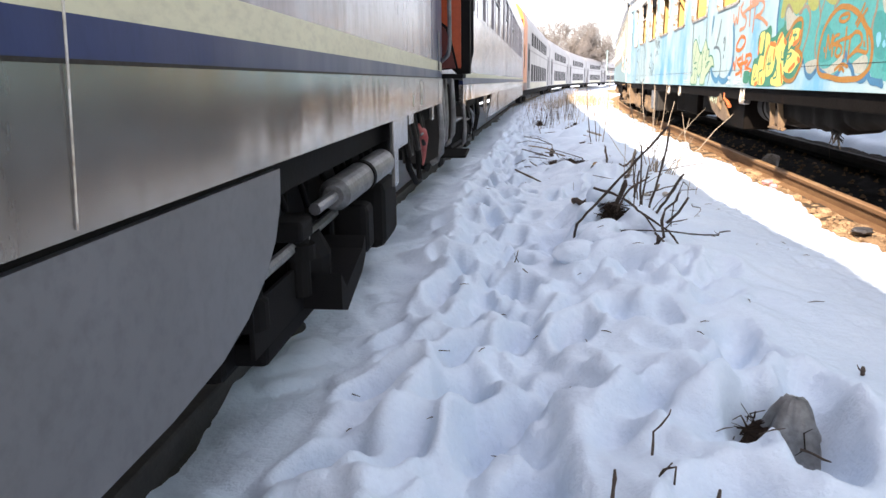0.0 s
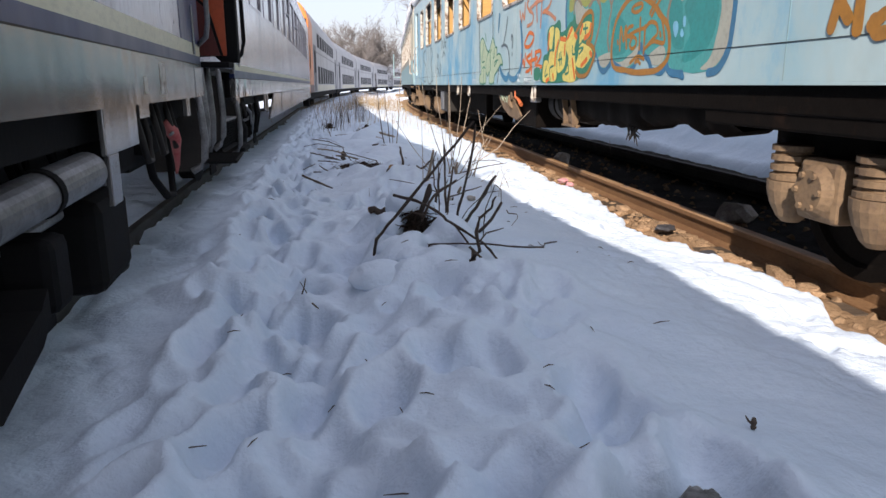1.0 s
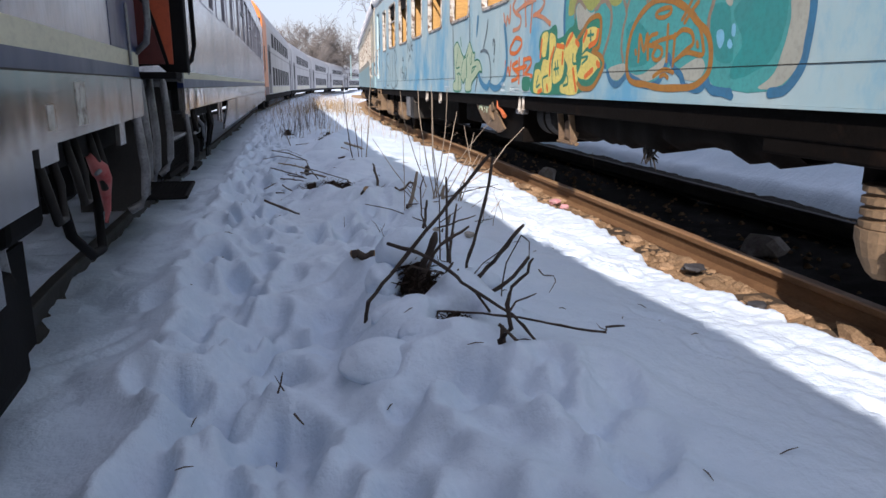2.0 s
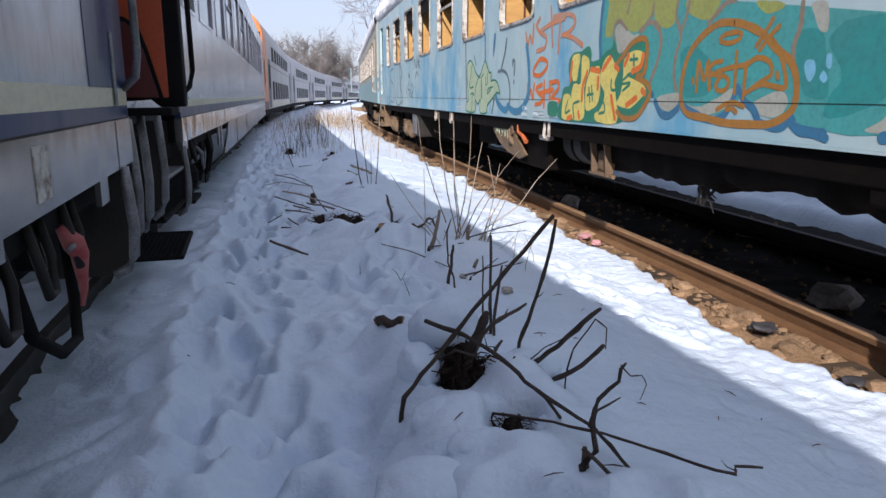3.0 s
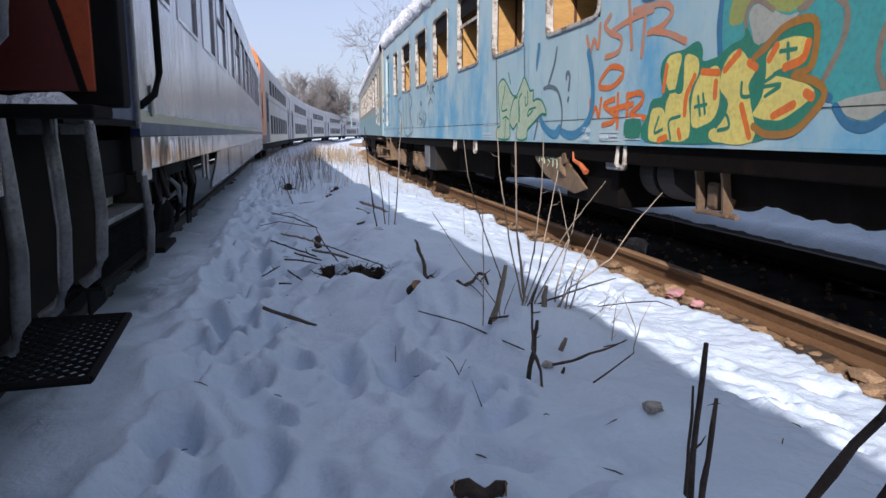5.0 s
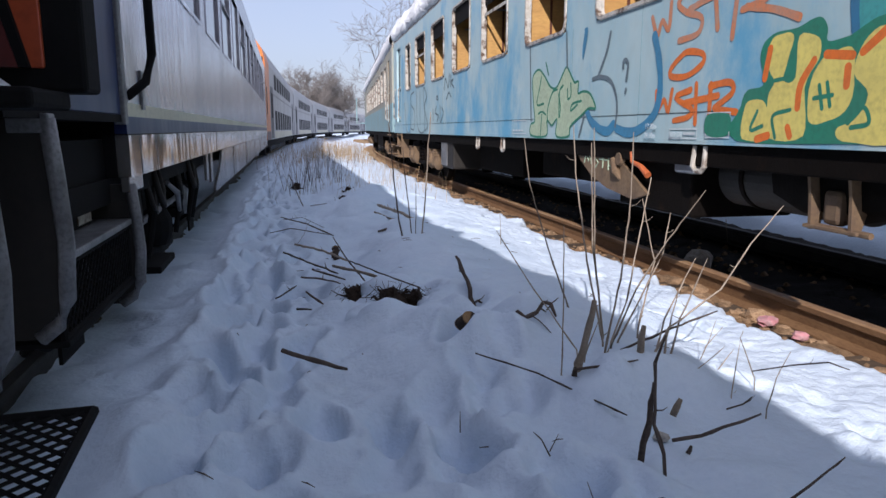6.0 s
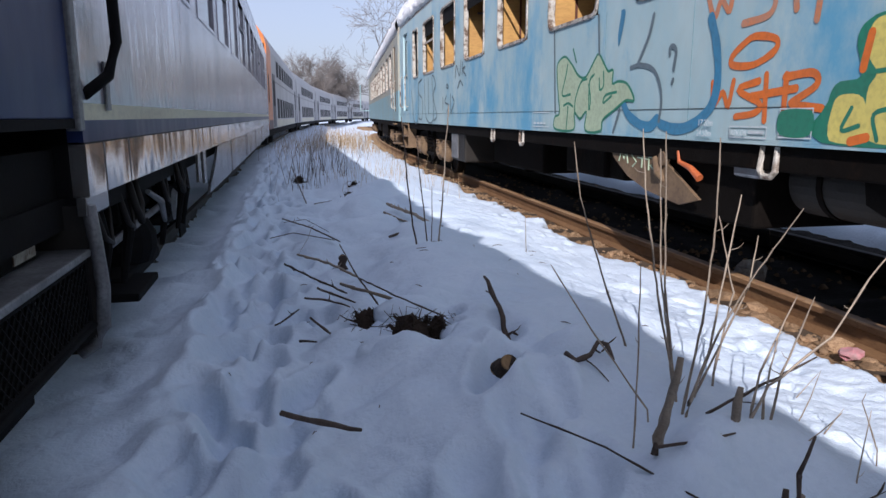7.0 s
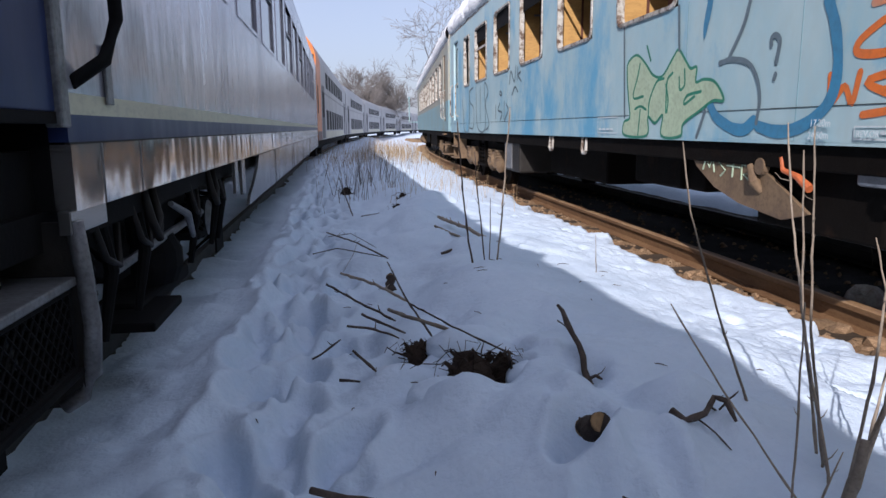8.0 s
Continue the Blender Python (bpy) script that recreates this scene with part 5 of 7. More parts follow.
def stroke(piece, colour, width, pts):
    """A sprayed line: a ribbon with round ends and slightly uneven width."""
    line = curve_through(pts)
    bm = bmesh.new()
    x = paint_x()
    L, R = [], []
    for i, p in enumerate(line):
        d = line[min(i + 1, len(line) - 1)] - line[max(i - 1, 0)]
        d = d.normalized() if d.length > 1e-6 else Vector((1, 0))
        w = width * (0.5 + 0.10 * noise.noise((p.x * 9, p.y * 9, 3)))
        nrm = Vector((-d.y, d.x)) * w
        xi = x - 0.00003 * i / len(line)
        L.append(bm.verts.new((xi, *(p + nrm))))
        R.append(bm.verts.new((xi, *(p - nrm))))
    for i in range(len(line) - 1):
        bm.faces.new((L[i], L[i + 1], R[i + 1], R[i]))
    for i, s in ((0, -1), (len(line) - 1, 1)):
        p, q = line[i], line[i + (1 if i == 0 else -1)]
        d = (p - q).normalized()
        a = L[i].co - R[i].co
        arc = [bm.verts.new((x, *(p + d * width * 0.5 * math.sin(t) + Vector((a.y, a.z)) * 0.5 * math.cos(t)))) for t in (math.pi * k / 6 for k in range(1, 6))]
        bm.faces.new([L[i]] + arc + [R[i]])
    return paint_part(bm, colour, piece[0])

def fill(piece, colour, pts):
    """A sprayed area with a softly wandering edge."""
    line = curve_through(pts + [pts[0]], 4)[:-1] if colour != "g_teal" else [Vector(p) for p in pts]
    bm = bmesh.new()
    x = paint_x()
    vs = [bm.verts.new((x, p.x + 0.008 * noise.noise((p.x * 12, p.y * 12, 1)), p.y + 0.008 * noise.noise((p.x * 12, p.y * 12, 5)))) for p in line]
    for tri in geometry.tessellate_polygon([[Vector((v.co.y, v.co.z, 0)) for v in vs]]):
        if len(set(tri)) == 3:
            bm.faces.new([vs[i] for i in tri])
    return paint_part(bm, colour, piece[0])

def letters(text, y, z, size, colour, spacing=1.0):
    """Stencilled writing on the coach side, reading towards -y."""
    cu = bpy.data.curves.new("stencil", "FONT")
    cu.body, cu.size, cu.extrude, cu.space_character = text, size, 0.0005, spacing
    tmp = bpy.data.objects.new("stencil", cu)
    scene.collection.objects.link(tmp)
    bpy.context.view_layer.update()
    me = bpy.data.meshes.new_from_object(tmp.evaluated_get(bpy.context.evaluated_depsgraph_get()))
    bpy.data.objects.remove(tmp)
    me.materials.clear()
    me.materials.append(M[colour])
    ob = new("stencil", me)
    ob.parent = side
    ob.matrix_parent_inverse = Matrix.Translation((-BX, 0, 0))
    ob.matrix_basis = Matrix.Translation((BX - 0.02, y, z)) @ Matrix(((0, 0, -1, 0), (-1, 0, 0, 0), (0, 1, 0, 0), (0, 0, 0, 1)))
    return ob
# ---------------------------------------------------------------- painted tags on the blue coach, (along, up) in metres
piece = paint_piece("mural")
fill(piece, "g_teal", [(7.7, 1.94), (7.68, 1.81), (7.7, 1.46), (6.92, 1.22), (6.82, 1.17), (6.75, 1.11), (6.63, 1.07), (6.49, 1.11), (6.38, 1.08), (6.18, 1.06), (6, 1.08), (5.88, 1.16), (5.76, 1.11), (5.7, 1.08), (5.59, 1.06), (5.47, 1.09), (5.4, 1.04), (5.25, 1.02), (5.1, 1.01), (4.92, 1.02), (4.81, 1.05), (4.73, 1.13), (4.7, 1.23), (4.7, 1.36), (4.71, 1.45)])
fill(piece, "g_olive", [(7.62, 1.63), (7.57, 1.84), (7.62, 1.93), (6.88, 1.81), (6.9, 1.72), (6.95, 1.67), (7.07, 1.61), (7.19, 1.61), (7.39, 1.71), (7.46, 1.67), (7.5, 1.6)])
fill(piece, "g_olive", [(6.85, 1.78), (6.61, 1.77), (6.6, 1.62), (6.7, 1.59), (6.85, 1.64)])
fill(piece, "g_olive", [(6.47, 1.73), (6.15, 1.7), (6.16, 1.64), (6.22, 1.59), (6.43, 1.64)])
fill(piece, "g_olive", [(5.81, 1.64), (5.61, 1.61), (5.61, 1.58), (5.69, 1.57), (5.77, 1.59)])
fill(piece, "g_palegrey", [(7.4, 1.52), (7.44, 1.64), (7.36, 1.68), (7.16, 1.59), (7.05, 1.59), (7.13, 1.55), (7.29, 1.47), (7.36, 1.44)])
fill(piece, "g_palegrey", [(6.77, 1.16), (6.52, 1.19), (6.49, 1.14), (6.6, 1.08), (6.71, 1.1)])
fill(piece, "g_palegrey", [(6.41, 1.13), (6.29, 1.11), (6.09, 1.16), (5.95, 1.21), (6, 1.11), (6.17, 1.07), (6.34, 1.09)])
fill(piece, "g_palegrey", [(5.76, 1.14), (5.56, 1.2), (5.5, 1.13), (5.59, 1.07), (5.7, 1.08), (5.75, 1.11)])
fill(piece, "g_palegrey", [(5.41, 1.58), (5.31, 1.57), (5.3, 1.46), (5.35, 1.46), (5.39, 1.53)])
fill(piece, "g_palegrey", [(4.84, 1.46), (4.71, 1.45), (4.7, 1.35), (4.7, 1.24), (4.74, 1.14), (4.84, 1.05), (5.02, 1.03), (4.91, 1.1), (4.85, 1.24), (4.83, 1.35)])
fill(piece, "g_deepteal", [(5.28, 1.41), (5.23, 1.46), (5.13, 1.49), (4.89, 1.47), (4.86, 1.35), (4.89, 1.23), (4.96, 1.15), (5.09, 1.1), (5.25, 1.08), (5.24, 1.17), (5.18, 1.26)])
fill(piece, "g_deepteal", [(6.51, 1.42), (6.39, 1.46), (6.23, 1.4), (6.09, 1.28), (6.2, 1.18), (6.43, 1.17), (6.48, 1.28)])
fill(piece, "g_deepteal", [(5.48, 1.46), (5.33, 1.45), (5.28, 1.33), (5.25, 1.17), (5.39, 1.18), (5.47, 1.31)])
fill(piece, "g_lightblue", [(5.41, 1.28), (5.41, 1.33), (5.36, 1.33), (5.34, 1.28), (5.37, 1.24)])
fill(piece, "g_lightblue", [(5.31, 1.25), (5.29, 1.28), (5.26, 1.25), (5.28, 1.23)])
fill(piece, "g_lightblue", [(5.28, 1.3), (5.28, 1.35), (5.25, 1.35), (5.25, 1.29)])
stroke(piece, "g_greybrown", 0.03, [(5.99, 1.67), (6.08, 1.66), (6.17, 1.61), (6.23, 1.57)])
stroke(piece, "g_greybrown", 0.03, [(5.47, 1.59), (5.47, 1.49), (5.5, 1.41), (5.5, 1.34)])
stroke(piece, "g_greybrown", 0.03, [(6.86, 1.63), (6.77, 1.56), (6.77, 1.44), (6.82, 1.33), (6.89, 1.23)])
stroke(piece, "g_greybrown", 0.03, [(6.57, 1.76), (6.59, 1.65), (6.52, 1.53), (6.56, 1.42), (6.57, 1.3), (6.53, 1.21)])
stroke(piece, "g_greybrown", 0.03, [(6.45, 1.71), (6.48, 1.62), (6.53, 1.54)])
stroke(piece, "g_greybrown", 0.03, [(7.06, 1.6), (6.95, 1.64), (6.83, 1.63), (6.76, 1.54), (6.77, 1.43), (6.86, 1.28)])
stroke(piece, "g_greybrown", 0.03, [(6.88, 1.75), (6.91, 1.68), (7.02, 1.6)])
stroke(piece, "g_greybrown", 0.03, [(7.21, 1.84), (7.26, 1.74)])
stroke(piece, "g_greybrown", 0.03, [(7.46, 1.57), (7.46, 1.66), (7.38, 1.7), (7.25, 1.63)])
stroke(piece, "g_navy", 0.05, [(7.67, 1.88), (7.69, 1.78), (7.7, 1.61), (7.68, 1.47)])
stroke(piece, "g_navy", 0.042, [(6.93, 1.23), (6.82, 1.18)])
stroke(piece, "g_navy", 0.042, [(6.78, 1.14), (6.71, 1.07), (6.6, 1.05), (6.49, 1.1)])
stroke(piece, "g_navy", 0.042, [(6.47, 1.13), (6.32, 1.08), (6.15, 1.04), (6.01, 1.07), (5.93, 1.17), (5.91, 1.22), (5.84, 1.15), (5.76, 1.11), (5.71, 1.05)])
stroke(piece, "g_navy", 0.042, [(5.69, 1.04), (5.58, 1.02), (5.5, 1.04), (5.48, 1.09), (5.43, 1.03), (5.33, 1.01), (5.23, 0.99)])
stroke(piece, "g_navy", 0.05, [(5.5, 1.08), (5.41, 1.02), (5.25, 1.01)])
stroke(piece, "g_navy", 0.05, [(4.92, 1.01), (4.81, 1.03), (4.72, 1.13), (4.7, 1.23), (4.69, 1.36), (4.7, 1.45)])
piece = paint_piece("face_tag")
stroke(piece, "g_brown", 0.042, [(5.97, 1.55), (6.13, 1.56), (6.3, 1.5), (6.42, 1.4), (6.47, 1.26), (6.46, 1.14), (6.38, 1.07), (6.18, 1.05), (5.99, 1.03), (5.78, 1.03), (5.61, 1.04), (5.49, 1.09), (5.45, 1.15), (5.46, 1.25), (5.51, 1.33), (5.61, 1.39), (5.73, 1.47), (5.85, 1.52), (5.97, 1.55)])
stroke(piece, "g_brown", 0.028, [(5.68, 1.46), (5.59, 1.37), (5.54, 1.27), (5.54, 1.21), (5.71, 1.23), (5.85, 1.18)])
stroke(piece, "g_brown", 0.028, [(6.3, 1.2), (6.3, 1.37), (6.23, 1.26), (6.2, 1.37), (6.17, 1.21)])
stroke(piece, "g_brown", 0.028, [(6.07, 1.36), (6.15, 1.35), (6.18, 1.3), (6.04, 1.28), (5.99, 1.25), (6.01, 1.21), (6.07, 1.2), (6.11, 1.23), (6.07, 1.28)])
stroke(piece, "g_brown", 0.028, [(5.94, 1.4), (5.93, 1.19)])
stroke(piece, "g_brown", 0.028, [(6.12, 1.3), (6, 1.32), (5.85, 1.33)])
stroke(piece, "g_brown", 0.028, [(5.85, 1.34), (5.85, 1.16)])
stroke(piece, "g_brown", 0.028, [(5.86, 1.32), (5.77, 1.36), (5.67, 1.34), (5.64, 1.28), (5.72, 1.24), (5.83, 1.19)])
stroke(piece, "g_brown", 0.028, [(6.08, 1.46), (6.1, 1.48), (6.04, 1.5), (5.93, 1.5), (5.92, 1.47), (6, 1.45), (6.08, 1.46)])
stroke(piece, "g_brown", 0.028, [(5.78, 1.42), (5.72, 1.48), (5.67, 1.54)])
stroke(piece, "g_brown", 0.028, [(5.75, 1.4), (5.68, 1.46), (5.62, 1.5)])
stroke(piece, "g_brown", 0.028, [(6.08, 1.1), (6, 1.13), (5.93, 1.14), (5.84, 1.12)])
stroke(piece, "g_brown", 0.028, [(5.99, 1.1), (5.94, 1.11), (5.9, 1.09)])
stroke(piece, "g_brown", 0.028, [(6.35, 1.27), (6.34, 1.25)])
stroke(piece, "g_brown", 0.028, [(5.6, 1.28), (5.59, 1.26)])
piece = paint_piece("orange_tag")
stroke(piece, "g_fade", 0.042, [(9.55, 1.8), (9.47, 1.67), (9.41, 1.76), (9.32, 1.69), (9.3, 1.86)])
stroke(piece, "g_fade", 0.042, [(9.12, 1.9), (9.21, 1.84), (9.11, 1.77), (8.93, 1.71), (8.96, 1.62), (9.18, 1.6)])
stroke(piece, "g_fade", 0.042, [(8.82, 1.96), (8.75, 1.62)])
stroke(piece, "g_fade", 0.042, [(9.07, 1.78), (8.78, 1.82), (8.47, 1.83)])
stroke(piece, "g_fade", 0.042, [(8.57, 1.82), (8.6, 1.55)])
stroke(piece, "g_fade", 0.042, [(8.74, 1.87), (8.35, 1.85), (8.22, 1.78), (8.34, 1.71), (8.52, 1.69)])
stroke(piece, "g_fade", 0.042, [(8.48, 1.7), (8.25, 1.65), (8.05, 1.58)])
stroke(piece, "g_orange", 0.04, [(9.06, 1.52), (8.89, 1.49), (8.89, 1.43), (9.06, 1.37), (9.25, 1.38), (9.26, 1.43), (9.16, 1.49), (9.06, 1.52)])
stroke(piece, "g_orange", 0.04, [(9.44, 1.29), (9.42, 1.16), (9.33, 1.23), (9.27, 1.15), (9.23, 1.29)])
stroke(piece, "g_orange", 0.04, [(9, 1.28), (9.18, 1.24), (8.98, 1.16), (9.02, 1.11), (9.19, 1.09)])
stroke(piece, "g_orange", 0.04, [(8.94, 1.31), (8.93, 1.07)])
stroke(piece, "g_orange", 0.04, [(9.06, 1.2), (8.7, 1.23)])
stroke(piece, "g_orange", 0.04, [(8.78, 1.3), (8.78, 1.05)])
stroke(piece, "g_orange", 0.04, [(8.79, 1.29), (8.59, 1.3), (8.56, 1.24), (8.73, 1.16)])
stroke(piece, "g_orange", 0.04, [(8.72, 1.15), (8.51, 1.13)])
piece = paint_piece("block_letters")
fill(piece, "g_green", [(8.49, 0.97), (8.47, 1.16), (8.41, 1.25), (8.29, 1.27), (8.33, 1.44), (8.24, 1.52), (8.05, 1.53), (7.91, 1.56), (7.85, 1.5), (7.84, 1.44), (7.7, 1.45), (7.58, 1.5), (7.48, 1.52), (7.45, 1.57), (7.34, 1.47), (7.13, 1.55), (6.96, 1.52), (6.92, 1.44), (6.98, 1.32), (7.03, 1.3), (6.88, 1.24), (6.87, 1.16), (7, 1.07), (7.17, 1.01), (7.34, 1.05), (7.31, 0.98)])
fill(piece, "g_yellow", [(8.44, 0.98), (8.44, 1.13), (8.39, 1.19), (8.26, 1.17), (8.23, 1.07), (8.22, 0.99)])
fill(piece, "g_yellow", [(8.21, 0.99), (8.24, 1.19), (8.2, 1.28), (8.26, 1.36), (8.26, 1.47), (8.2, 1.51), (8.08, 1.5), (8.11, 1.38), (8.13, 1.28), (8.04, 1.29), (8.04, 1.49), (7.9, 1.46), (7.89, 1.37), (7.97, 1.23), (7.95, 1)])
fill(piece, "g_yellow", [(7.87, 1.36), (7.79, 1.39), (7.69, 1.4), (7.66, 1.31), (7.67, 1.14), (7.79, 1.07), (7.92, 1.07), (7.94, 1.22)])
fill(piece, "g_yellow", [(7.66, 1.28), (7.62, 1.41), (7.51, 1.47), (7.41, 1.4), (7.34, 1.36), (7.4, 1.28), (7.37, 1.18), (7.34, 0.98), (7.69, 0.98), (7.73, 1.04), (7.64, 1.07), (7.57, 1.18)])
fill(piece, "g_yellow", [(7.27, 1.34), (7.26, 1.43), (7.12, 1.48), (6.99, 1.46), (6.99, 1.38), (7.11, 1.35), (7.22, 1.31), (7.02, 1.27), (6.92, 1.2), (7.1, 1.1), (7.22, 1.09), (7.35, 1.12), (7.29, 1.2)])
stroke(piece, "g_orange", 0.043, [(8.25, 1.45), (8.28, 1.3)])
stroke(piece, "g_orange", 0.043, [(7.92, 1.36), (8, 1.25), (8.01, 1.14)])
stroke(piece, "g_orange", 0.043, [(7.84, 1.38), (7.68, 1.36)])
stroke(piece, "g_orange", 0.043, [(7.7, 1.31), (7.7, 1.23)])
stroke(piece, "g_orange", 0.043, [(7.5, 1.45), (7.62, 1.37)])
stroke(piece, "g_orange", 0.043, [(7.41, 1.39), (7.35, 1.36)])
stroke(piece, "g_orange", 0.043, [(7.45, 1.17), (7.37, 1.01)])
stroke(piece, "g_orange", 0.043, [(7.2, 1.45), (7.25, 1.39)])
stroke(piece, "g_orange", 0.043, [(6.98, 1.44), (7.01, 1.37), (7.13, 1.34)])
stroke(piece, "g_orange", 0.043, [(7.19, 1.11), (7.05, 1.16)])
stroke(piece, "g_orange", 0.043, [(6.97, 1.21), (6.93, 1.19)])
stroke(piece, "g_orange", 0.043, [(8.31, 0.98), (8.22, 1)])
stroke(piece, "g_orange", 0.043, [(8.07, 1.04), (8.05, 1)])
stroke(piece, "g_green", 0.022, [(7.87, 1.24), (7.84, 1.13)])
stroke(piece, "g_green", 0.022, [(7.82, 1.25), (7.79, 1.14)])
stroke(piece, "g_green", 0.022, [(7.9, 1.18), (7.78, 1.19)])
stroke(piece, "g_green", 0.022, [(7.2, 1.31), (7.31, 1.26), (7.15, 1.26), (7.26, 1.21)])
stroke(piece, "g_green", 0.022, [(7.12, 1.45), (7.11, 1.38)])
stroke(piece, "g_green", 0.022, [(7.17, 1.42), (7.06, 1.42)])
stroke(piece, "g_green", 0.022, [(8.32, 1.13), (8.37, 1.03), (8.27, 1.05)])
stroke(piece, "g_green", 0.022, [(7.67, 1.06), (7.59, 1.13), (7.55, 1.06), (7.65, 1.04)])
stroke(piece, "g_green", 0.022, [(7.46, 1.29), (7.45, 1.22), (7.35, 1.23), (7.34, 1.32)])
stroke(piece, "g_green", 0.022, [(8.06, 1.13), (8.19, 1.1), (8.16, 0.99)])
stroke(piece, "g_green", 0.022, [(8.25, 1.28), (8.1, 1.29)])
stroke(piece, "g_brown", 0.04, [(7.37, 1.41), (7.29, 1.45), (7.16, 1.53), (6.99, 1.55), (6.93, 1.49), (6.95, 1.33), (7.07, 1.3), (6.92, 1.26), (6.85, 1.2), (6.91, 1.12), (7.04, 1.03), (7.23, 1.02), (7.34, 1.06)])
piece = paint_piece("blue_outline")
stroke(piece, "g_midblue", 0.075, [(9.5, 1.67), (9.43, 1.52), (9.39, 1.34), (9.42, 1.18), (9.54, 1.08), (9.71, 1.02), (9.88, 1.01), (10.05, 1.04)])
stroke(piece, "g_midblue", 0.075, [(10.64, 1.19), (10.54, 1.1), (10.34, 1.03), (10.2, 1.02), (10.1, 1.07)])
stroke(piece, "g_slate", 0.035, [(10.54, 1.45), (10.39, 1.46), (10.2, 1.42), (10.1, 1.33), (10.05, 1.2), (10.07, 1.06)])
stroke(piece, "g_slate", 0.035, [(10.22, 1.79), (10.28, 1.65), (10.42, 1.48)])
stroke(piece, "g_slate", 0.035, [(9.97, 1.5), (9.97, 1.54), (9.93, 1.55), (9.89, 1.51), (9.91, 1.4)])
stroke(piece, "g_slate", 0.035, [(9.92, 1.31), (9.91, 1.33)])
stroke(piece, "g_slate", 0.035, [(10.7, 1.14), (10.8, 0.97)])
fill(piece, "g_midblue", [(10.67, 1.87), (10.76, 1.63), (10.78, 1.72), (10.75, 1.86), (10.75, 1.89)])
piece = paint_piece("pale_letters")
fill(piece, "g_pale", [(12.11, 1.47), (12.1, 1.59), (11.92, 1.64), (11.74, 1.56), (11.57, 1.45), (11.4, 1.43), (11.23, 1.55), (11.14, 1.6), (11.02, 1.51), (10.94, 1.45), (10.85, 1.45), (10.85, 1.35), (10.74, 1.36), (10.58, 1.33), (10.46, 1.21), (10.6, 1.21), (10.77, 1.15), (11.01, 1.06), (11.05, 0.97), (11.37, 0.97), (11.36, 1.13), (11.5, 1.07), (11.64, 1.12), (11.65, 0.97), (12.13, 0.97), (12.15, 1.08), (12.02, 1.12), (12.06, 1.27)])
stroke(piece, "g_green", 0.022, [(12.11, 1.47), (12.1, 1.59), (11.92, 1.64), (11.74, 1.56), (11.57, 1.45), (11.4, 1.43), (11.23, 1.55), (11.14, 1.6), (11.02, 1.51), (10.94, 1.45), (10.85, 1.45), (10.85, 1.35), (10.74, 1.36), (10.58, 1.33), (10.46, 1.21), (10.6, 1.21), (10.77, 1.15), (11.01, 1.06), (11.05, 0.97), (11.37, 0.97), (11.36, 1.13), (11.5, 1.07), (11.64, 1.12), (11.65, 0.97), (12.13, 0.97), (12.15, 1.08), (12.02, 1.12), (12.06, 1.27), (12.11, 1.47)])
stroke(piece, "g_green", 0.022, [(11.84, 1.56), (11.88, 1.46), (11.96, 1.29), (11.75, 1.29)])
stroke(piece, "g_green", 0.022, [(11.63, 1.12), (11.62, 1.25), (11.5, 1.39), (11.37, 1.41)])
stroke(piece, "g_green", 0.022, [(11.33, 1.36), (11.28, 1.25), (11.29, 1.15)])
stroke(piece, "g_green", 0.022, [(11.22, 1.44), (11.31, 1.38), (11.31, 1.15)])
stroke(piece, "g_green", 0.022, [(11.03, 1.45), (11.02, 1.34), (11.09, 1.31), (11.11, 1.4)])
stroke(piece, "g_green", 0.022, [(10.77, 1.28), (10.97, 1.26), (11.01, 1.2), (10.86, 1.25)])
stroke(piece, "g_green", 0.022, [(11.71, 1.69), (11.63, 1.57)])
stroke(piece, "g_green", 0.022, [(11.91, 1.19), (11.8, 1.21), (11.68, 1.18)])
stroke(piece, "g_green", 0.022, [(11.83, 0.96), (11.8, 1.18)])
stroke(piece, "g_slate", 0.035, [(11.17, 1.91), (11.13, 1.6)])
stroke(piece, "g_slate", 0.035, [(12.22, 1.9), (12.14, 1.13)])
piece = paint_piece("grey_scrawl")
stroke(piece, "g_slate", 0.03, [(21.61, 1.66), (21.41, 1.3), (21.28, 1), (20.72, 1), (20.6, 1.67)])
stroke(piece, "g_slate", 0.03, [(20.14, 1.84), (20.6, 1.78), (20.54, 1.57), (20.09, 1.42), (20.14, 1.05), (20.6, 1.04)])
stroke(piece, "g_slate", 0.03, [(19.82, 1.83), (19.66, 1.07), (18.82, 1.04), (18.95, 1.83), (18.57, 1.68), (18.83, 1.47), (18.47, 1.11), (18.78, 1)])
stroke(piece, "g_slate", 0.03, [(19.36, 1.83), (19.35, 1.13)])
stroke(piece, "g_slate", 0.03, [(17.88, 1.41), (17.87, 1.2)])
stroke(piece, "g_slate", 0.03, [(17.55, 1.44), (17.68, 1.33), (17.36, 1.28), (17.5, 1.17)])
stroke(piece, "g_slate", 0.03, [(17.19, 1.45), (17.22, 1.19)])
stroke(piece, "g_slate", 0.03, [(17.05, 1.41), (16.91, 1.31), (17.18, 1.15)])
stroke(piece, "g_slate", 0.03, [(16.82, 1.71), (16.74, 1.89), (16.5, 1.72), (16.41, 1.94)])
stroke(piece, "g_slate", 0.03, [(16.29, 1.91), (16.31, 1.73)])
stroke(piece, "g_slate", 0.03, [(16.11, 1.83), (16.28, 1.8), (16.06, 1.7)])
stroke(piece, "g_slate", 0.03, [(17.5, 1.63), (17.38, 1.58), (17.46, 1.56), (17.56, 1.59), (17.5, 1.63)])
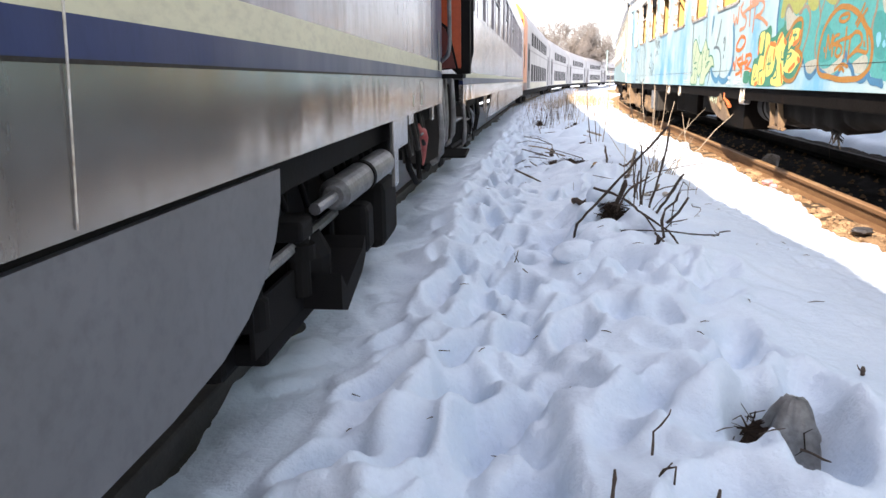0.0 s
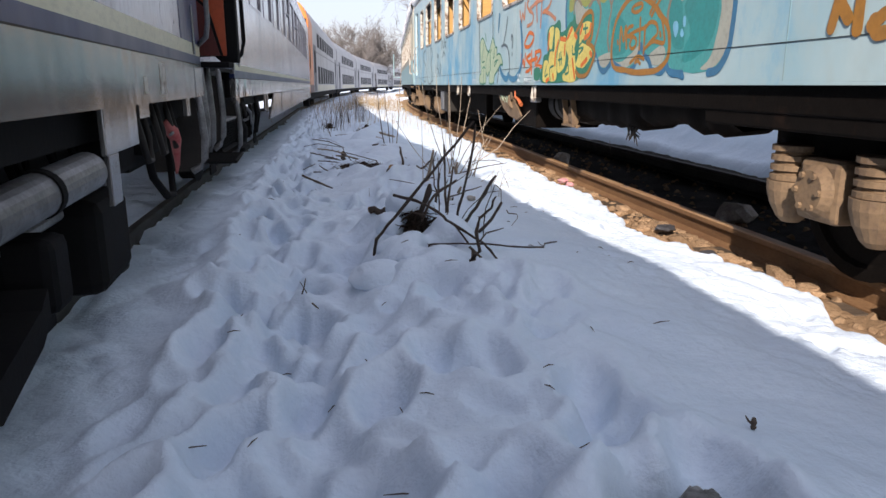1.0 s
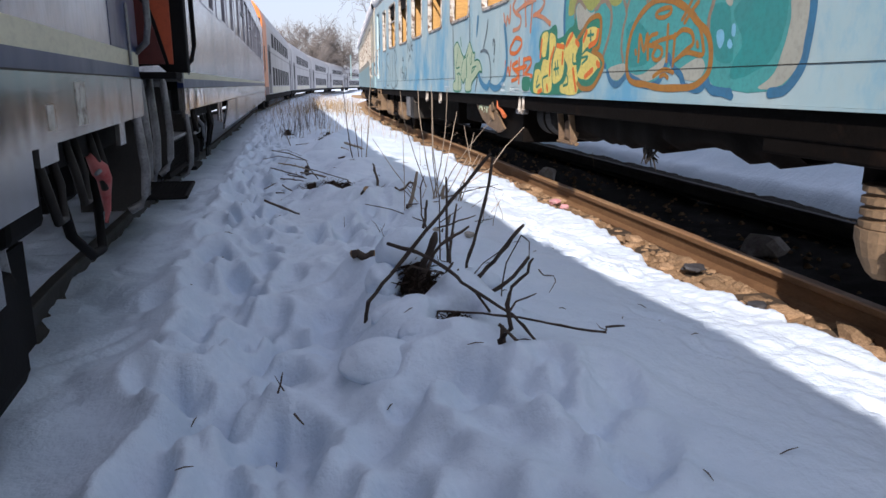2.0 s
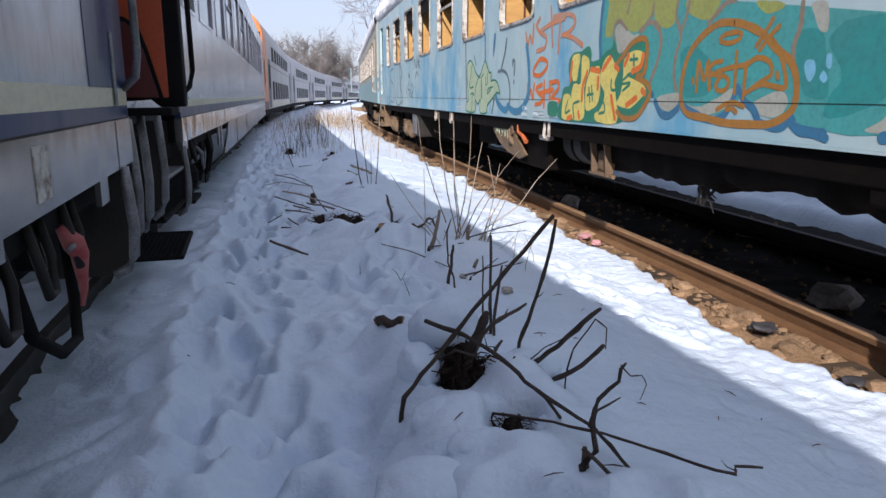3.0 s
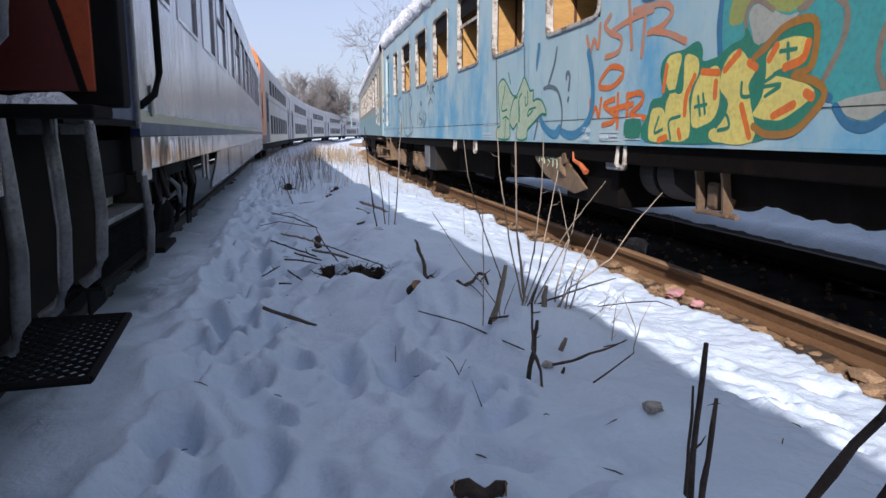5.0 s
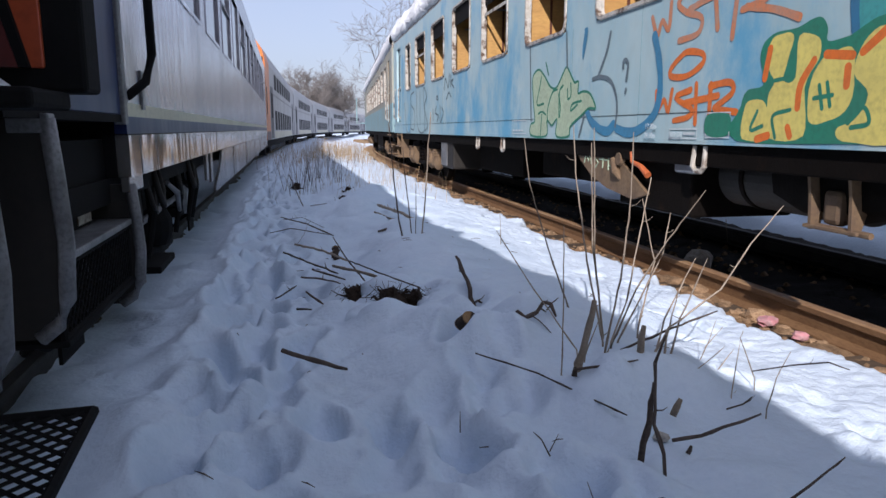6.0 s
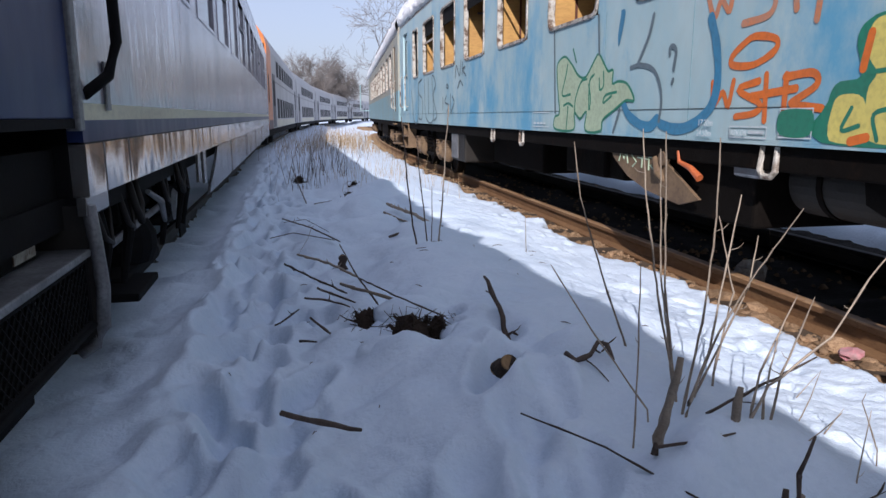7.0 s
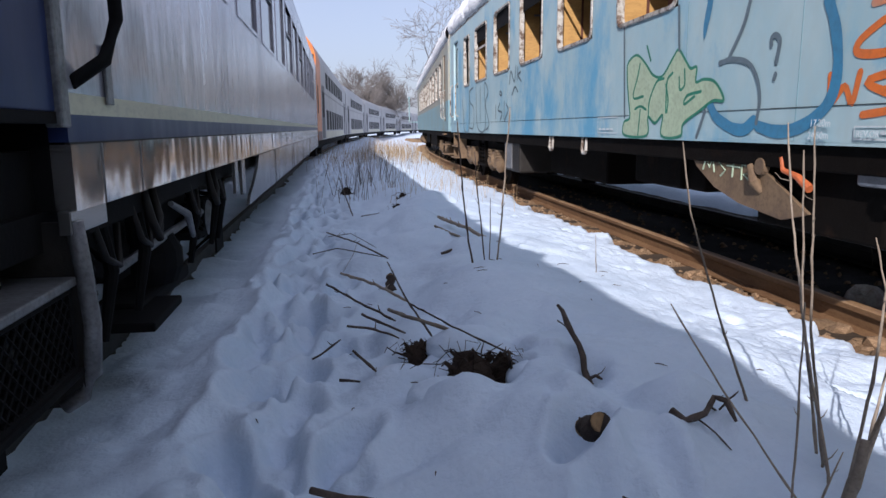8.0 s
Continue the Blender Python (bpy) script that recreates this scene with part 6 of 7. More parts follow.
stroke(piece, "g_slate", 0.03, [(16.65, 1.53), (16.45, 1.64), (16.27, 1.56)])
piece = paint_piece("near_tag")
stroke(piece, "g_brown", 0.06, [(3.89, 1.18), (3.86, 1.29)])
stroke(piece, "g_brown", 0.06, [(3.86, 1.29), (3.79, 1.21)])
stroke(piece, "g_brown", 0.06, [(3.73, 1.16), (3.73, 1.28)])
stroke(piece, "g_brown", 0.06, [(3.65, 1.17), (3.59, 1.21)])
stroke(piece, "g_brown", 0.06, [(3.64, 1.19), (3.62, 1.14), (3.57, 1.14)])
# ---------------------------------------------------------------- brushwood between the tracks
def snow_at(x, y):
    return float(snow_height(np.array([x]), np.array([y]))[0])

def stick(material, r0, r1, *pts):
    """A single twig, branch or cane: a crooked tapered tube with knots and a few stubs, resting in the snow."""
    r0, r1 = r0 * 0.72, r1 * 0.7
    pts = [Vector(p) for p in pts]
    upright = pts[-1].z - pts[0].z > 0.12
    if upright:             # run the foot on down into the snow
        back = (pts[0] - pts[1]).normalized() * 0.2 + Vector((0, 0, -0.8))
        foot = pts[0].copy()
        while foot.z > snow_at(foot.x, foot.y) - 0.06:
            foot = foot + back * 0.03
        pts = [foot] + pts
    else:                   # lying: settle the lowest point on the snow
        gap = min(p.z - snow_at(p.x, p.y) for p in pts)
        pts = [p + Vector((0, 0, max(-0.025, min(0.04, r0 * 0.5 - gap)))) for p in pts]
    r = random.Random(int(pts[0].x * 991 + pts[0].y * 7919))
    fine = []
    for a, b in zip(pts, pts[1:]):
        n = max(2, int((b - a).length / 0.05))
        for k in range(n):
            fine.append(a.lerp(b, k / n) + Vector((r.gauss(0, 1), r.gauss(0, 1), r.gauss(0, 1))) * r0 * 0.22)
    fine.append(pts[-1])
    n = len(fine)
    bm = bmesh.new()
    rad = [(r0 + (r1 - r0) * k / (n - 1)) * (1.0 + (0.25 if k % 5 == 3 else 0) + r.uniform(-0.08, 0.08)) for k in range(n)]
    rad[-1] *= 0.7
    add_tube(bm, fine, rad, 7 if r0 > 0.009 else 5)
    for k in range(2, n - 1):
        if r.random() < 0.10:
            d = Vector((r.gauss(0, 1), r.gauss(0, 1), abs(r.gauss(0, 0.6)))).normalized()
            L = r.uniform(0.015, 0.05)
            add_tube(bm, [fine[k], fine[k] + d * L * 0.6, fine[k] + d * L + Vector((0, 0, L * 0.3))], [rad[k] * 0.5, rad[k] * 0.4, rad[k] * 0.15], 4)
    if upright:
        ob = finish("cane" if material == "cane" else "branch", bm, material, smooth=True)
        return tagged(ob, "dry pale brown cane standing in snow" if material == "cane" else "bare dark branch sticking out of snow", "stem" if material == "cane" else "branch", "stems between the tracks")
    ob = finish("branch", bm, material, smooth=True)
    thick = r0 > 0.0115
    return tagged(ob, "thick cut branch lying on the snow" if thick else "thin dark twig lying on the snow", "branch", "fallen branches")

def root_stump(x, y, z, size, seed, n=26, label="tangled dark uprooted stump half buried in snow"):
    """A stump with a crown of twisted roots and splinters."""
    r = random.Random(seed)
    e = thing("root_stump", pose(x, y, z), label=label, category="tree stump")
    bm = bmesh.new()
    add_tube(bm, [(0, 0, -0.12), (0.01, 0, 0.0), (0.0, 0.01, 0.06 * size), (0.01, 0, 0.10 * size)], [0.075 * size, 0.08 * size, 0.055 * size, 0.015], 11)
    for v in bm.verts:
        v.co += Vector((r.gauss(0, 1), r.gauss(0, 1), r.gauss(0, 1))) * 0.012
    part("trunk", bm, "stump_bark", e)
    for k in range(n):
        a, el = r.uniform(0, 6.28), r.uniform(-0.2, 0.9)
        d = Vector((math.cos(a), math.sin(a), el)).normalized()
        L = size * r.uniform(0.04, 0.11)
        side_d = Vector((r.gauss(0, 1), r.gauss(0, 1), r.gauss(0, 0.5))) * L * 0.3
        bm = bmesh.new()
        w = size * r.uniform(0.005, 0.014)
        s = d * 0.05 * size
        add_tube(bm, [s, s + d * L * 0.4 + side_d * 0.5, s + d * L * 0.75 + side_d * 0.3, s + d * L + side_d - Vector((0, 0, L * 0.25))], [w, w * 0.8, w * 0.6, w * 0.2], 6)
        part("root", bm, "stump_bark", e, smooth=True)
    # matted rootlets and dead stalks
    bm = bmesh.new()
    for k in range(int(n * 4)):
        p = Vector((r.gauss(0, 0.05), r.gauss(0, 0.05), r.uniform(-0.05, 0.10))) * size
        a = r.uniform(0, 6.28)
        d = Vector((math.cos(a), math.sin(a), r.gauss(0.1, 0.45))).normalized() * size * r.uniform(0.03, 0.085)
        bend = Vector((r.gauss(0, 1), r.gauss(0, 1), r.gauss(0, 1))) * 0.012
        w = r.uniform(0.0012, 0.0036)
        add_tube(bm, [p - d, p - d * 0.3 + bend, p + d * 0.4 - bend, p + d], [w * 0.6, w, w, w * 0.4], 4)
    part("root_mat", bm, "stump_bark", e, "mat of thin dark rootlets")
    return e

root_stump(1.04, 5.04, 0.11, 1.0, 4, 30)
root_stump(1.12, 4.60, 0.03, 0.75, 5, 12)
root_stump(0.80, 8.93, -0.05, 1.35, 6, 26)
root_stump(0.94, 8.96, -0.05, 1.1, 14, 16)
root_stump(0.60, 9.30, -0.06, 0.9, 8, 10)
root_stump(0.15, 18.2, -0.06, 0.95, 9, 22)
root_stump(0.85, 14.8, 0.0, 0.9, 10, 14)
root_stump(1.0, 16.2, 0.0, 1.0, 12, 14)
root_stump(1.31, 2.26, -0.06, 0.85, 11, 12, "dark broken stump in a melted hollow")

def snow_lump(x, y, z, rx, ry, rz, seed):
    """A rounded heap of snow caught on a stump or tuft, overhanging at its foot."""
    bm = bmesh.new()
    bmesh.ops.create_icosphere(bm, subdivisions=4, radius=1.0)
    for v in bm.verts:
        p = v.co.copy()
        v.co = Vector((p.x * rx, p.y * ry, p.z * rz)) * (1 + 0.13 * noise.noise(p * 1.6 + Vector((seed * 5.3, 0, 0))) + 0.05 * noise.noise(p * 4.1 + Vector((0, seed * 3.1, 0))))
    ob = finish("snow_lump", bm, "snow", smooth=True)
    ob.matrix_world = pose(x, y, z)
    return tagged(ob, "rounded heap of snow caught on buried brushwood", "snow", kind="stuff")
for k, lump in enumerate(((1.02, 5.24, 0.21, 0.155, 0.13, 0.145), (0.88, 5.10, 0.12, 0.085, 0.14, 0.085), (0.92, 4.72, 0.07, 0.13, 0.10, 0.075), (1.03, 4.78, 0.06, 0.10, 0.08, 0.06), (1.21, 4.86, 0.11, 0.12, 0.14, 0.095),
                          (1.00, 4.52, 0.05, 0.12, 0.09, 0.07), (1.34, 5.0, 0.12, 0.10, 0.09, 0.06), (0.80, 4.40, 0.0, 0.17, 0.16, 0.08), (1.26, 4.55, 0.06, 0.09, 0.10, 0.06),
                          (0.66, 8.74, -0.06, 0.17, 0.12, 0.11), (1.03, 8.88, -0.03, 0.10, 0.10, 0.08), (0.84, 9.28, 0.0, 0.20, 0.16, 0.10), (0.48, 9.05, -0.06, 0.11, 0.10, 0.06))):
    snow_lump(*lump, k)

def cut_log(x, y, z, yaw, length, r, pitch=0.0):
    e = thing("log", pose(x, y, z, pitch, 0, yaw), label="short sawn log with a pale cut end", category="log", group="short logs")
    bm = bmesh.new()
    n = 9
    add_tube(bm, [(0.008 * math.sin(k * 1.3), length * (k / (n - 1) - 0.5), 0.01 * math.cos(k)) for k in range(n)], [r * (1 + 0.08 * math.sin(k * 2.2)) for k in range(n)], 12)
    part("bark", bm, "bark", e, smooth=True)
    for s in (-1, 1):
        bm = bmesh.new()
        add_tube(bm, [(0, s * length * 0.5, 0.01), (0, s * (length * 0.5 + 0.004), 0.01)], [r * 0.92, r * 0.86], 12)
        part("cut_face", bm, "cutwood", e, "pale sawn end grain")
    return e
cut_log(0.835, 5.70, snow_at(0.835, 5.70) + 0.012, 75, 0.13, 0.023)
cut_log(1.06, 8.14, max(0.085, snow_at(1.06, 8.14) + 0.02), 12, 0.11, 0.036, -32)
cut_log(0.55, 10.9, snow_at(0.55, 10.9) + 0.05, 10, 0.12, 0.03, 70)
# (material, base radius, tip radius, points)
# the uprooted bush
stick("bark", 0.0125, 0.0115, (0.789, 4.874, 0.09), (0.93, 4.90, 0.25), (1.06, 4.92, 0.40), (1.2, 4.91, 0.565), (1.35, 4.9, 0.746))
stick("bark", 0.012, 0.010, (1.285, 5.06, 0.20), (1.315, 5.0, 0.36), (1.345, 4.94, 0.55), (1.36, 4.90, 0.73))
stick("bark", 0.014, 0.009, (1.06, 4.97, 0.18), (1.13, 4.93, 0.33), (1.19, 4.90, 0.375), (1.249, 4.878, 0.422))
stick("bark", 0.024, 0.022, (1.05, 4.98, 0.20), (1.075, 4.93, 0.31), (1.096, 4.88, 0.395))
stick("bark", 0.008, 0.005, (0.92, 5.08, 0.14), (1.0, 4.96, 0.24), (1.13, 4.86, 0.22))
stick("bark", 0.010, 0.008, (1.14, 4.92, 0.10), (1.17, 4.86, 0.17), (1.19, 4.82, 0.24))
stick("bark", 0.013, 0.007, (0.90, 5.08, 0.27), (1.02, 4.92, 0.26), (1.10, 4.78, 0.24), (1.18, 4.47, 0.20), (1.32, 4.40, 0.12), (1.35, 4.20, 0.08), (1.40, 4.16, 0.05))
stick("bark", 0.006, 0.003, (1.35, 4.20, 0.08), (1.41, 4.17, 0.07), (1.47, 4.15, 0.06))
stick("bark", 0.009, 0.006, (1.18, 4.47, 0.20), (1.23, 4.50, 0.13), (1.29, 4.55, 0.05))
stick("bark", 0.007, 0.006, (1.07, 4.67, 0.10), (1.22, 4.49, 0.14), (1.32, 4.33, 0.17), (1.42, 4.14, 0.20), (1.47, 3.98, 0.23), (1.50, 3.94, 0.24), (1.51, 3.96, 0.25), (1.55, 3.91, 0.27))
stick("bark", 0.01, 0.007, (1.22, 4.24, 0.14), (1.27, 4.19, 0.09), (1.33, 4.14, 0.04))
stick("bark", 0.018, 0.006, (1.25, 4.27, 0.00), (1.23, 4.27, 0.10), (1.27, 4.27, 0.15), (1.25, 4.27, 0.25), (1.27, 4.27, 0.32), (1.33, 4.27, 0.37), (1.35, 4.27, 0.42))
stick("bark", 0.02, 0.016, (1.25, 4.28, 0.00), (1.24, 4.28, 0.12))
stick("bark", 0.007, 0.004, (1.29, 4.37, 0.20), (1.33, 4.40, 0.24), (1.43, 4.45, 0.25))
stick("bark", 0.004, 0.002, (1.46, 4.52, 0.33), (1.45, 4.43, 0.33), (1.50, 4.45, 0.32), (1.49, 4.40, 0.31), (1.45, 4.36, 0.28))
stick("bark", 0.0145, 0.0125, (1.292, 4.988, 0.11), (1.335, 4.86, 0.23), (1.38, 4.72, 0.365), (1.416, 4.604, 0.476))
stick("bark", 0.005, 0.003, (1.27, 4.95, 0.15), (1.31, 4.84, 0.26), (1.37, 4.70, 0.36))
stick("bark", 0.0135, 0.012, (1.369, 4.907, 0.10), (1.41, 4.81, 0.17), (1.445, 4.72, 0.25), (1.464, 4.667, 0.32))
stick("bark", 0.005, 0.003, (1.40, 4.84, 0.15), (1.40, 4.78, 0.27), (1.425, 4.66, 0.42), (1.45, 4.62, 0.40), (1.455, 4.63, 0.32))
stick("bark", 0.006, 0.005, (1.21, 5.36, 0.2), (1.205, 5.35, 0.36), (1.20, 5.34, 0.50))
stick("bark", 0.011, 0.009, (1.262, 5.42, 0.18), (1.255, 5.41, 0.32), (1.25, 5.39, 0.45), (1.241, 5.365, 0.583))
stick("bark", 0.010, 0.009, (1.27, 5.39, 0.18), (1.285, 5.40, 0.30), (1.311, 5.419, 0.433))
stick("bark", 0.003, 0.003, (1.58, 6.65, 0.35), (1.71, 6.65, 0.36), (1.84, 6.65, 0.36), (1.92, 6.65, 0.33))
stick("bark", 0.005, 0.003, (1.37, 6.21, 0.20), (1.48, 6.21, 0.27), (1.52, 6.21, 0.30))
stick("bark", 0.012, 0.01, (1.19, 5.12, 0.12), (1.23, 5.12, 0.18))
stick("bark", 0.01, 0.006, (1.39, 6.78, 0.02), (1.35, 6.78, 0.12), (1.34, 6.78, 0.32), (1.37, 6.78, 0.41))
stick("bark", 0.005, 0.005, (1.03, 7.80, 0.0), (1.12, 7.66, 0.0), (1.22, 7.50, 0.0), (1.30, 7.32, -0.01), (1.42, 7.10, -0.03))
stick("bark", 0.003, 0.002, (1.06, 6.53, 0.00), (1.02, 6.53, 0.11))
stick("bark", 0.006, 0.003, (0.41, 4.24, 0.00), (0.42, 4.24, 0.04), (0.43, 4.24, 0.08))
stick("bark", 0.004, 0.002, (0.43, 4.26, 0.00), (0.40, 4.26, 0.06))
stick("bark", 0.006, 0.005, (0.47, 4.03, 0.02), (0.50, 3.95, 0.02))
stick("bark", 0.012, 0.01, (1.70, 2.59, 0.04), (1.70, 2.59, 0.05), (1.70, 2.59, 0.07))
stick("bark", 0.006, 0.003, (0.93, 1.97, 0.03), (0.93, 1.97, 0.11), (0.96, 1.97, 0.15), (0.97, 1.97, 0.18))
stick("bark", 0.008, 0.006, (0.81, 1.76, 0.03), (0.81, 1.76, 0.08), (0.81, 1.76, 0.13))
stick("bark", 0.004, 0.003, (0.96, 1.79, 0.03), (0.96, 1.79, 0.08), (0.93, 1.79, 0.07), (0.92, 1.79, 0.05), (0.95, 1.79, 0.09))
stick("bark", 0.01, 0.008, (1.07, 1.80, 0.03), (1.07, 1.80, 0.08))
stick("bark", 0.006, 0.004, (1.35, 2.09, 0.05), (1.38, 2.06, 0.05), (1.41, 2.03, 0.05))
# brushwood round the second stump
stick("bark", 0.015, 0.014, (0.18, 7.87, 0.11), (0.32, 7.93, 0.035), (0.466, 8.0, -0.04))
stick("cane", 0.012, 0.012, (0.21, 10.67, 0.12), (0.43, 10.25, 0.13), (0.59, 9.85, 0.12))
stick("bark", 0.01, 0.009, (0.12, 10.52, 0.08), (0.34, 9.95, 0.09), (0.51, 9.60, 0.08))
stick("cane", 0.014, 0.012, (0.48, 9.68, 0.12), (0.60, 9.39, 0.14), (0.80, 9.29, 0.10))
stick("bark", 0.007, 0.006, (0.59, 9.63, 0.16), (0.75, 9.19, 0.16), (0.95, 8.81, 0.14))
stick("bark", 0.01, 0.012, (0.94, 8.84, 0.14), (0.97, 8.89, 0.03))
stick("bark", 0.01, 0.009, (0.34, 9.68, 0.10), (0.47, 9.44, 0.10), (0.54, 9.31, 0.10))
stick("bark", 0.009, 0.008, (0.26, 9.58, 0.07), (0.40, 9.50, 0.07), (0.51, 9.33, 0.07))
stick("bark", 0.009, 0.01, (0.29, 9.24, 0.05), (0.34, 9.18, 0.02), (0.39, 9.05, 0.01))
stick("bark", 0.01, 0.009, (0.23, 8.97, 0.01), (0.32, 8.93, 0.01))
stick("bark", 0.008, 0.01, (0.04, 12.66, 0.10), (0.32, 11.90, 0.12), (0.56, 11.46, 0.06))
stick("bark", 0.005, 0.006, (-0.04, 11.75, 0.06), (0.16, 11.77, 0.10), (0.52, 11.54, 0.06))
stick("bark", 0.004, 0.003, (0.07, 12.27, 0.12), (0.27, 12.30, 0.14), (0.48, 11.74, 0.10))
stick("bark", 0.003, 0.002, (0.32, 12.10, 0.08), (0.29, 11.69, 0.06), (0.21, 11.28, 0.00))
stick("bark", 0.007, 0.007, (0.10, 9.28, 0.00), (0.16, 9.30, 0.03), (0.23, 9.41, 0.05))
stick("bark", 0.006, 0.008, (0.54, 11.12, 0.10), (0.58, 9.85, 0.14), (0.66, 9.24, 0.10))
stick("bark", 0.011, 0.01, (-0.02, 20.87, 0.05), (0.17, 16.59, 0.05), (0.28, 14.70, 0.00))
stick("bark", 0.008, 0.006, (0.38, 14.23, 0.05), (0.60, 14.53, 0.05))
stick("cane", 0.022, 0.022, (1.16, 13.15, 0.12), (1.33, 12.24, 0.12), (1.49, 11.74, 0.06))
stick("cane", 0.018, 0.016, (1.09, 12.84, 0.10), (1.27, 12.04, 0.09))
stick("bark", 0.016, 0.02, (0.98, 11.41, 0.03), (1.28, 11.73, 0.05), (1.52, 11.76, 0.05))
stick("bark", 0.011, 0.006, (1.15, 10.90, 0.02), (1.11, 10.90, 0.25), (1.07, 10.90, 0.58), (1.03, 10.90, 1.09))
stick("bark", 0.008, 0.005, (1.22, 10.83, 0.02), (1.19, 10.83, 0.35), (1.15, 10.83, 0.68), (1.14, 10.83, 0.88))
stick("bark", 0.006, 0.004, (1.24, 10.82, 0.02), (1.25, 10.82, 0.30), (1.25, 10.82, 0.56))
stick("cane", 0.01, 0.006, (1.29, 10.81, 0.02), (1.33, 10.81, 0.45), (1.36, 10.81, 0.91), (1.38, 10.81, 1.18))
stick("bark", 0.022, 0.014, (1.235, 8.66, -0.02), (1.235, 8.72, 0.06), (1.23, 8.80, 0.15), (1.226, 8.93, 0.20), (1.221, 9.08, 0.244))
stick("bark", 0.012, 0.007, (1.236, 8.69, 0.01), (1.26, 8.67, 0.035), (1.285, 8.66, 0.02))
stick("bark", 0.006, 0.005, (1.30, 9.34, 0.12), (1.31, 9.23, 0.12))
stick("bark", 0.017, 0.011, (1.33, 8.16, 0.11), (1.37, 8.12, 0.09), (1.42, 8.10, 0.115), (1.455, 8.12, 0.165), (1.49, 8.10, 0.15), (1.505, 8.06, 0.10))
stick("bark", 0.006, 0.003, (1.475, 8.11, 0.16), (1.50, 8.10, 0.20), (1.53, 8.10, 0.225))
stick("bark", 0.005, 0.003, (1.40, 8.11, 0.11), (1.43, 8.05, 0.09), (1.46, 8.0, 0.05))
stick("bark", 0.006, 0.003, (1.45, 8.14, 0.10), (1.52, 8.17, 0.05), (1.54, 8.16, 0.02))
stick("bark", 0.006, 0.005, (1.07, 8.50, -0.01), (1.09, 8.30, -0.01), (1.12, 8.08, -0.02), (1.14, 7.90, -0.03))
stick("bark", 0.004, 0.003, (1.33, 8.36, 0.0), (1.34, 8.2, -0.01), (1.37, 8.04, -0.02))
stick("bark", 0.016, 0.012, (1.38, 6.90, 0.00), (1.40, 6.90, 0.07), (1.40, 6.90, 0.14), (1.41, 6.90, 0.21))
stick("bark", 0.004, 0.003, (1.28, 8.33, 0.03), (1.28, 8.16, 0.03), (1.31, 7.99, 0.03))
stick("bark", 0.003, 0.002, (0.81, 7.15, 0.00), (0.81, 7.15, 0.08))
stick("bark", 0.004, 0.002, (1.06, 6.92, 0.00), (1.03, 6.92, 0.06), (1.00, 6.92, 0.09))
stick("bark", 0.003, 0.002, (1.07, 6.95, 0.00), (1.10, 6.95, 0.06))
# the cane clump
stick("cane", 0.026, 0.017, (1.36, 7.42, 0.04), (1.39, 7.42, 0.2), (1.42, 7.42, 0.36))
stick("cane", 0.022, 0.02, (1.62, 7.43, 0.02), (1.63, 7.43, 0.13), (1.646, 7.43, 0.24))
stick("cane", 0.0075, 0.0035, (1.64, 7.80, 0.06), (1.56, 7.84, 0.44), (1.51, 7.88, 0.84), (1.51, 7.92, 1.05))
stick("cane", 0.0075, 0.0035, (1.70, 7.94, 0.06), (1.66, 8.00, 0.48), (1.66, 8.06, 0.97))
stick("cane", 0.0075, 0.0035, (1.59, 7.67, 0.06), (1.67, 7.71, 0.37), (1.72, 7.75, 0.69), (1.74, 7.79, 1.02))
stick("cane", 0.0075, 0.0035, (1.59, 7.64, 0.06), (1.70, 7.70, 0.28), (1.82, 7.76, 0.82))
stick("cane", 0.0075, 0.0035, (1.65, 7.73, 0.06), (1.78, 7.77, 0.31), (1.95, 7.81, 0.53), (2.15, 7.85, 0.75))
stick("cane", 0.0075, 0.0035, (1.67, 7.87, 0.06), (1.64, 7.93, 0.45), (1.64, 7.99, 1.04))
stick("cane", 0.0075, 0.0035, (1.75, 7.52, 0.06), (1.82, 7.58, 0.22), (1.99, 7.64, 0.47))
stick("cane", 0.0075, 0.0035, (1.70, 7.47, 0.06), (1.80, 7.50, 0.20), (2.05, 7.53, 0.35), (2.20, 7.56, 0.54), (2.37, 7.59, 0.70))
stick("cane", 0.0075, 0.0035, (1.65, 8.21, 0.06), (1.52, 8.25, 0.44), (1.43, 8.29, 0.76), (1.41, 8.33, 0.99))
stick("cane", 0.0075, 0.0035, (1.71, 7.79, 0.06), (1.83, 7.83, 0.24), (1.96, 7.87, 0.45), (2.01, 7.91, 0.64))
stick("cane", 0.0075, 0.0035, (1.91, 7.98, 0.06), (2.01, 8.04, 0.38), (1.96, 8.10, 0.69))
stick("cane", 0.0075, 0.0035, (1.78, 7.46, 0.06), (1.86, 7.52, 0.23), (2.01, 7.58, 0.48))
stick("cane", 0.0075, 0.0035, (1.76, 7.46, 0.06), (1.80, 7.52, 0.15), (1.88, 7.58, 0.34))
stick("cane", 0.005, 0.003, (1.33, 7.52, 0.06), (1.33, 7.52, 0.27), (1.32, 7.52, 0.65))
stick("cane", 0.005, 0.003, (1.47, 7.70, 0.06), (1.24, 7.70, 0.38), (1.09, 7.70, 0.61))
stick("cane", 0.005, 0.003, (1.48, 7.63, 0.06), (1.54, 7.63, 0.22))
stick("cane", 0.005, 0.003, (4.64, 11.38, 0.06), (4.67, 11.38, -0.14), (4.72, 11.38, -0.44))
stick("cane", 0.005, 0.003, (1.99, 10.72, 0.06), (1.98, 10.72, 0.30))
stick("bark", 0.008, 0.006, (1.61, 7.55, 0.07), (1.94, 7.64, 0.14), (2.19, 7.75, 0.16))
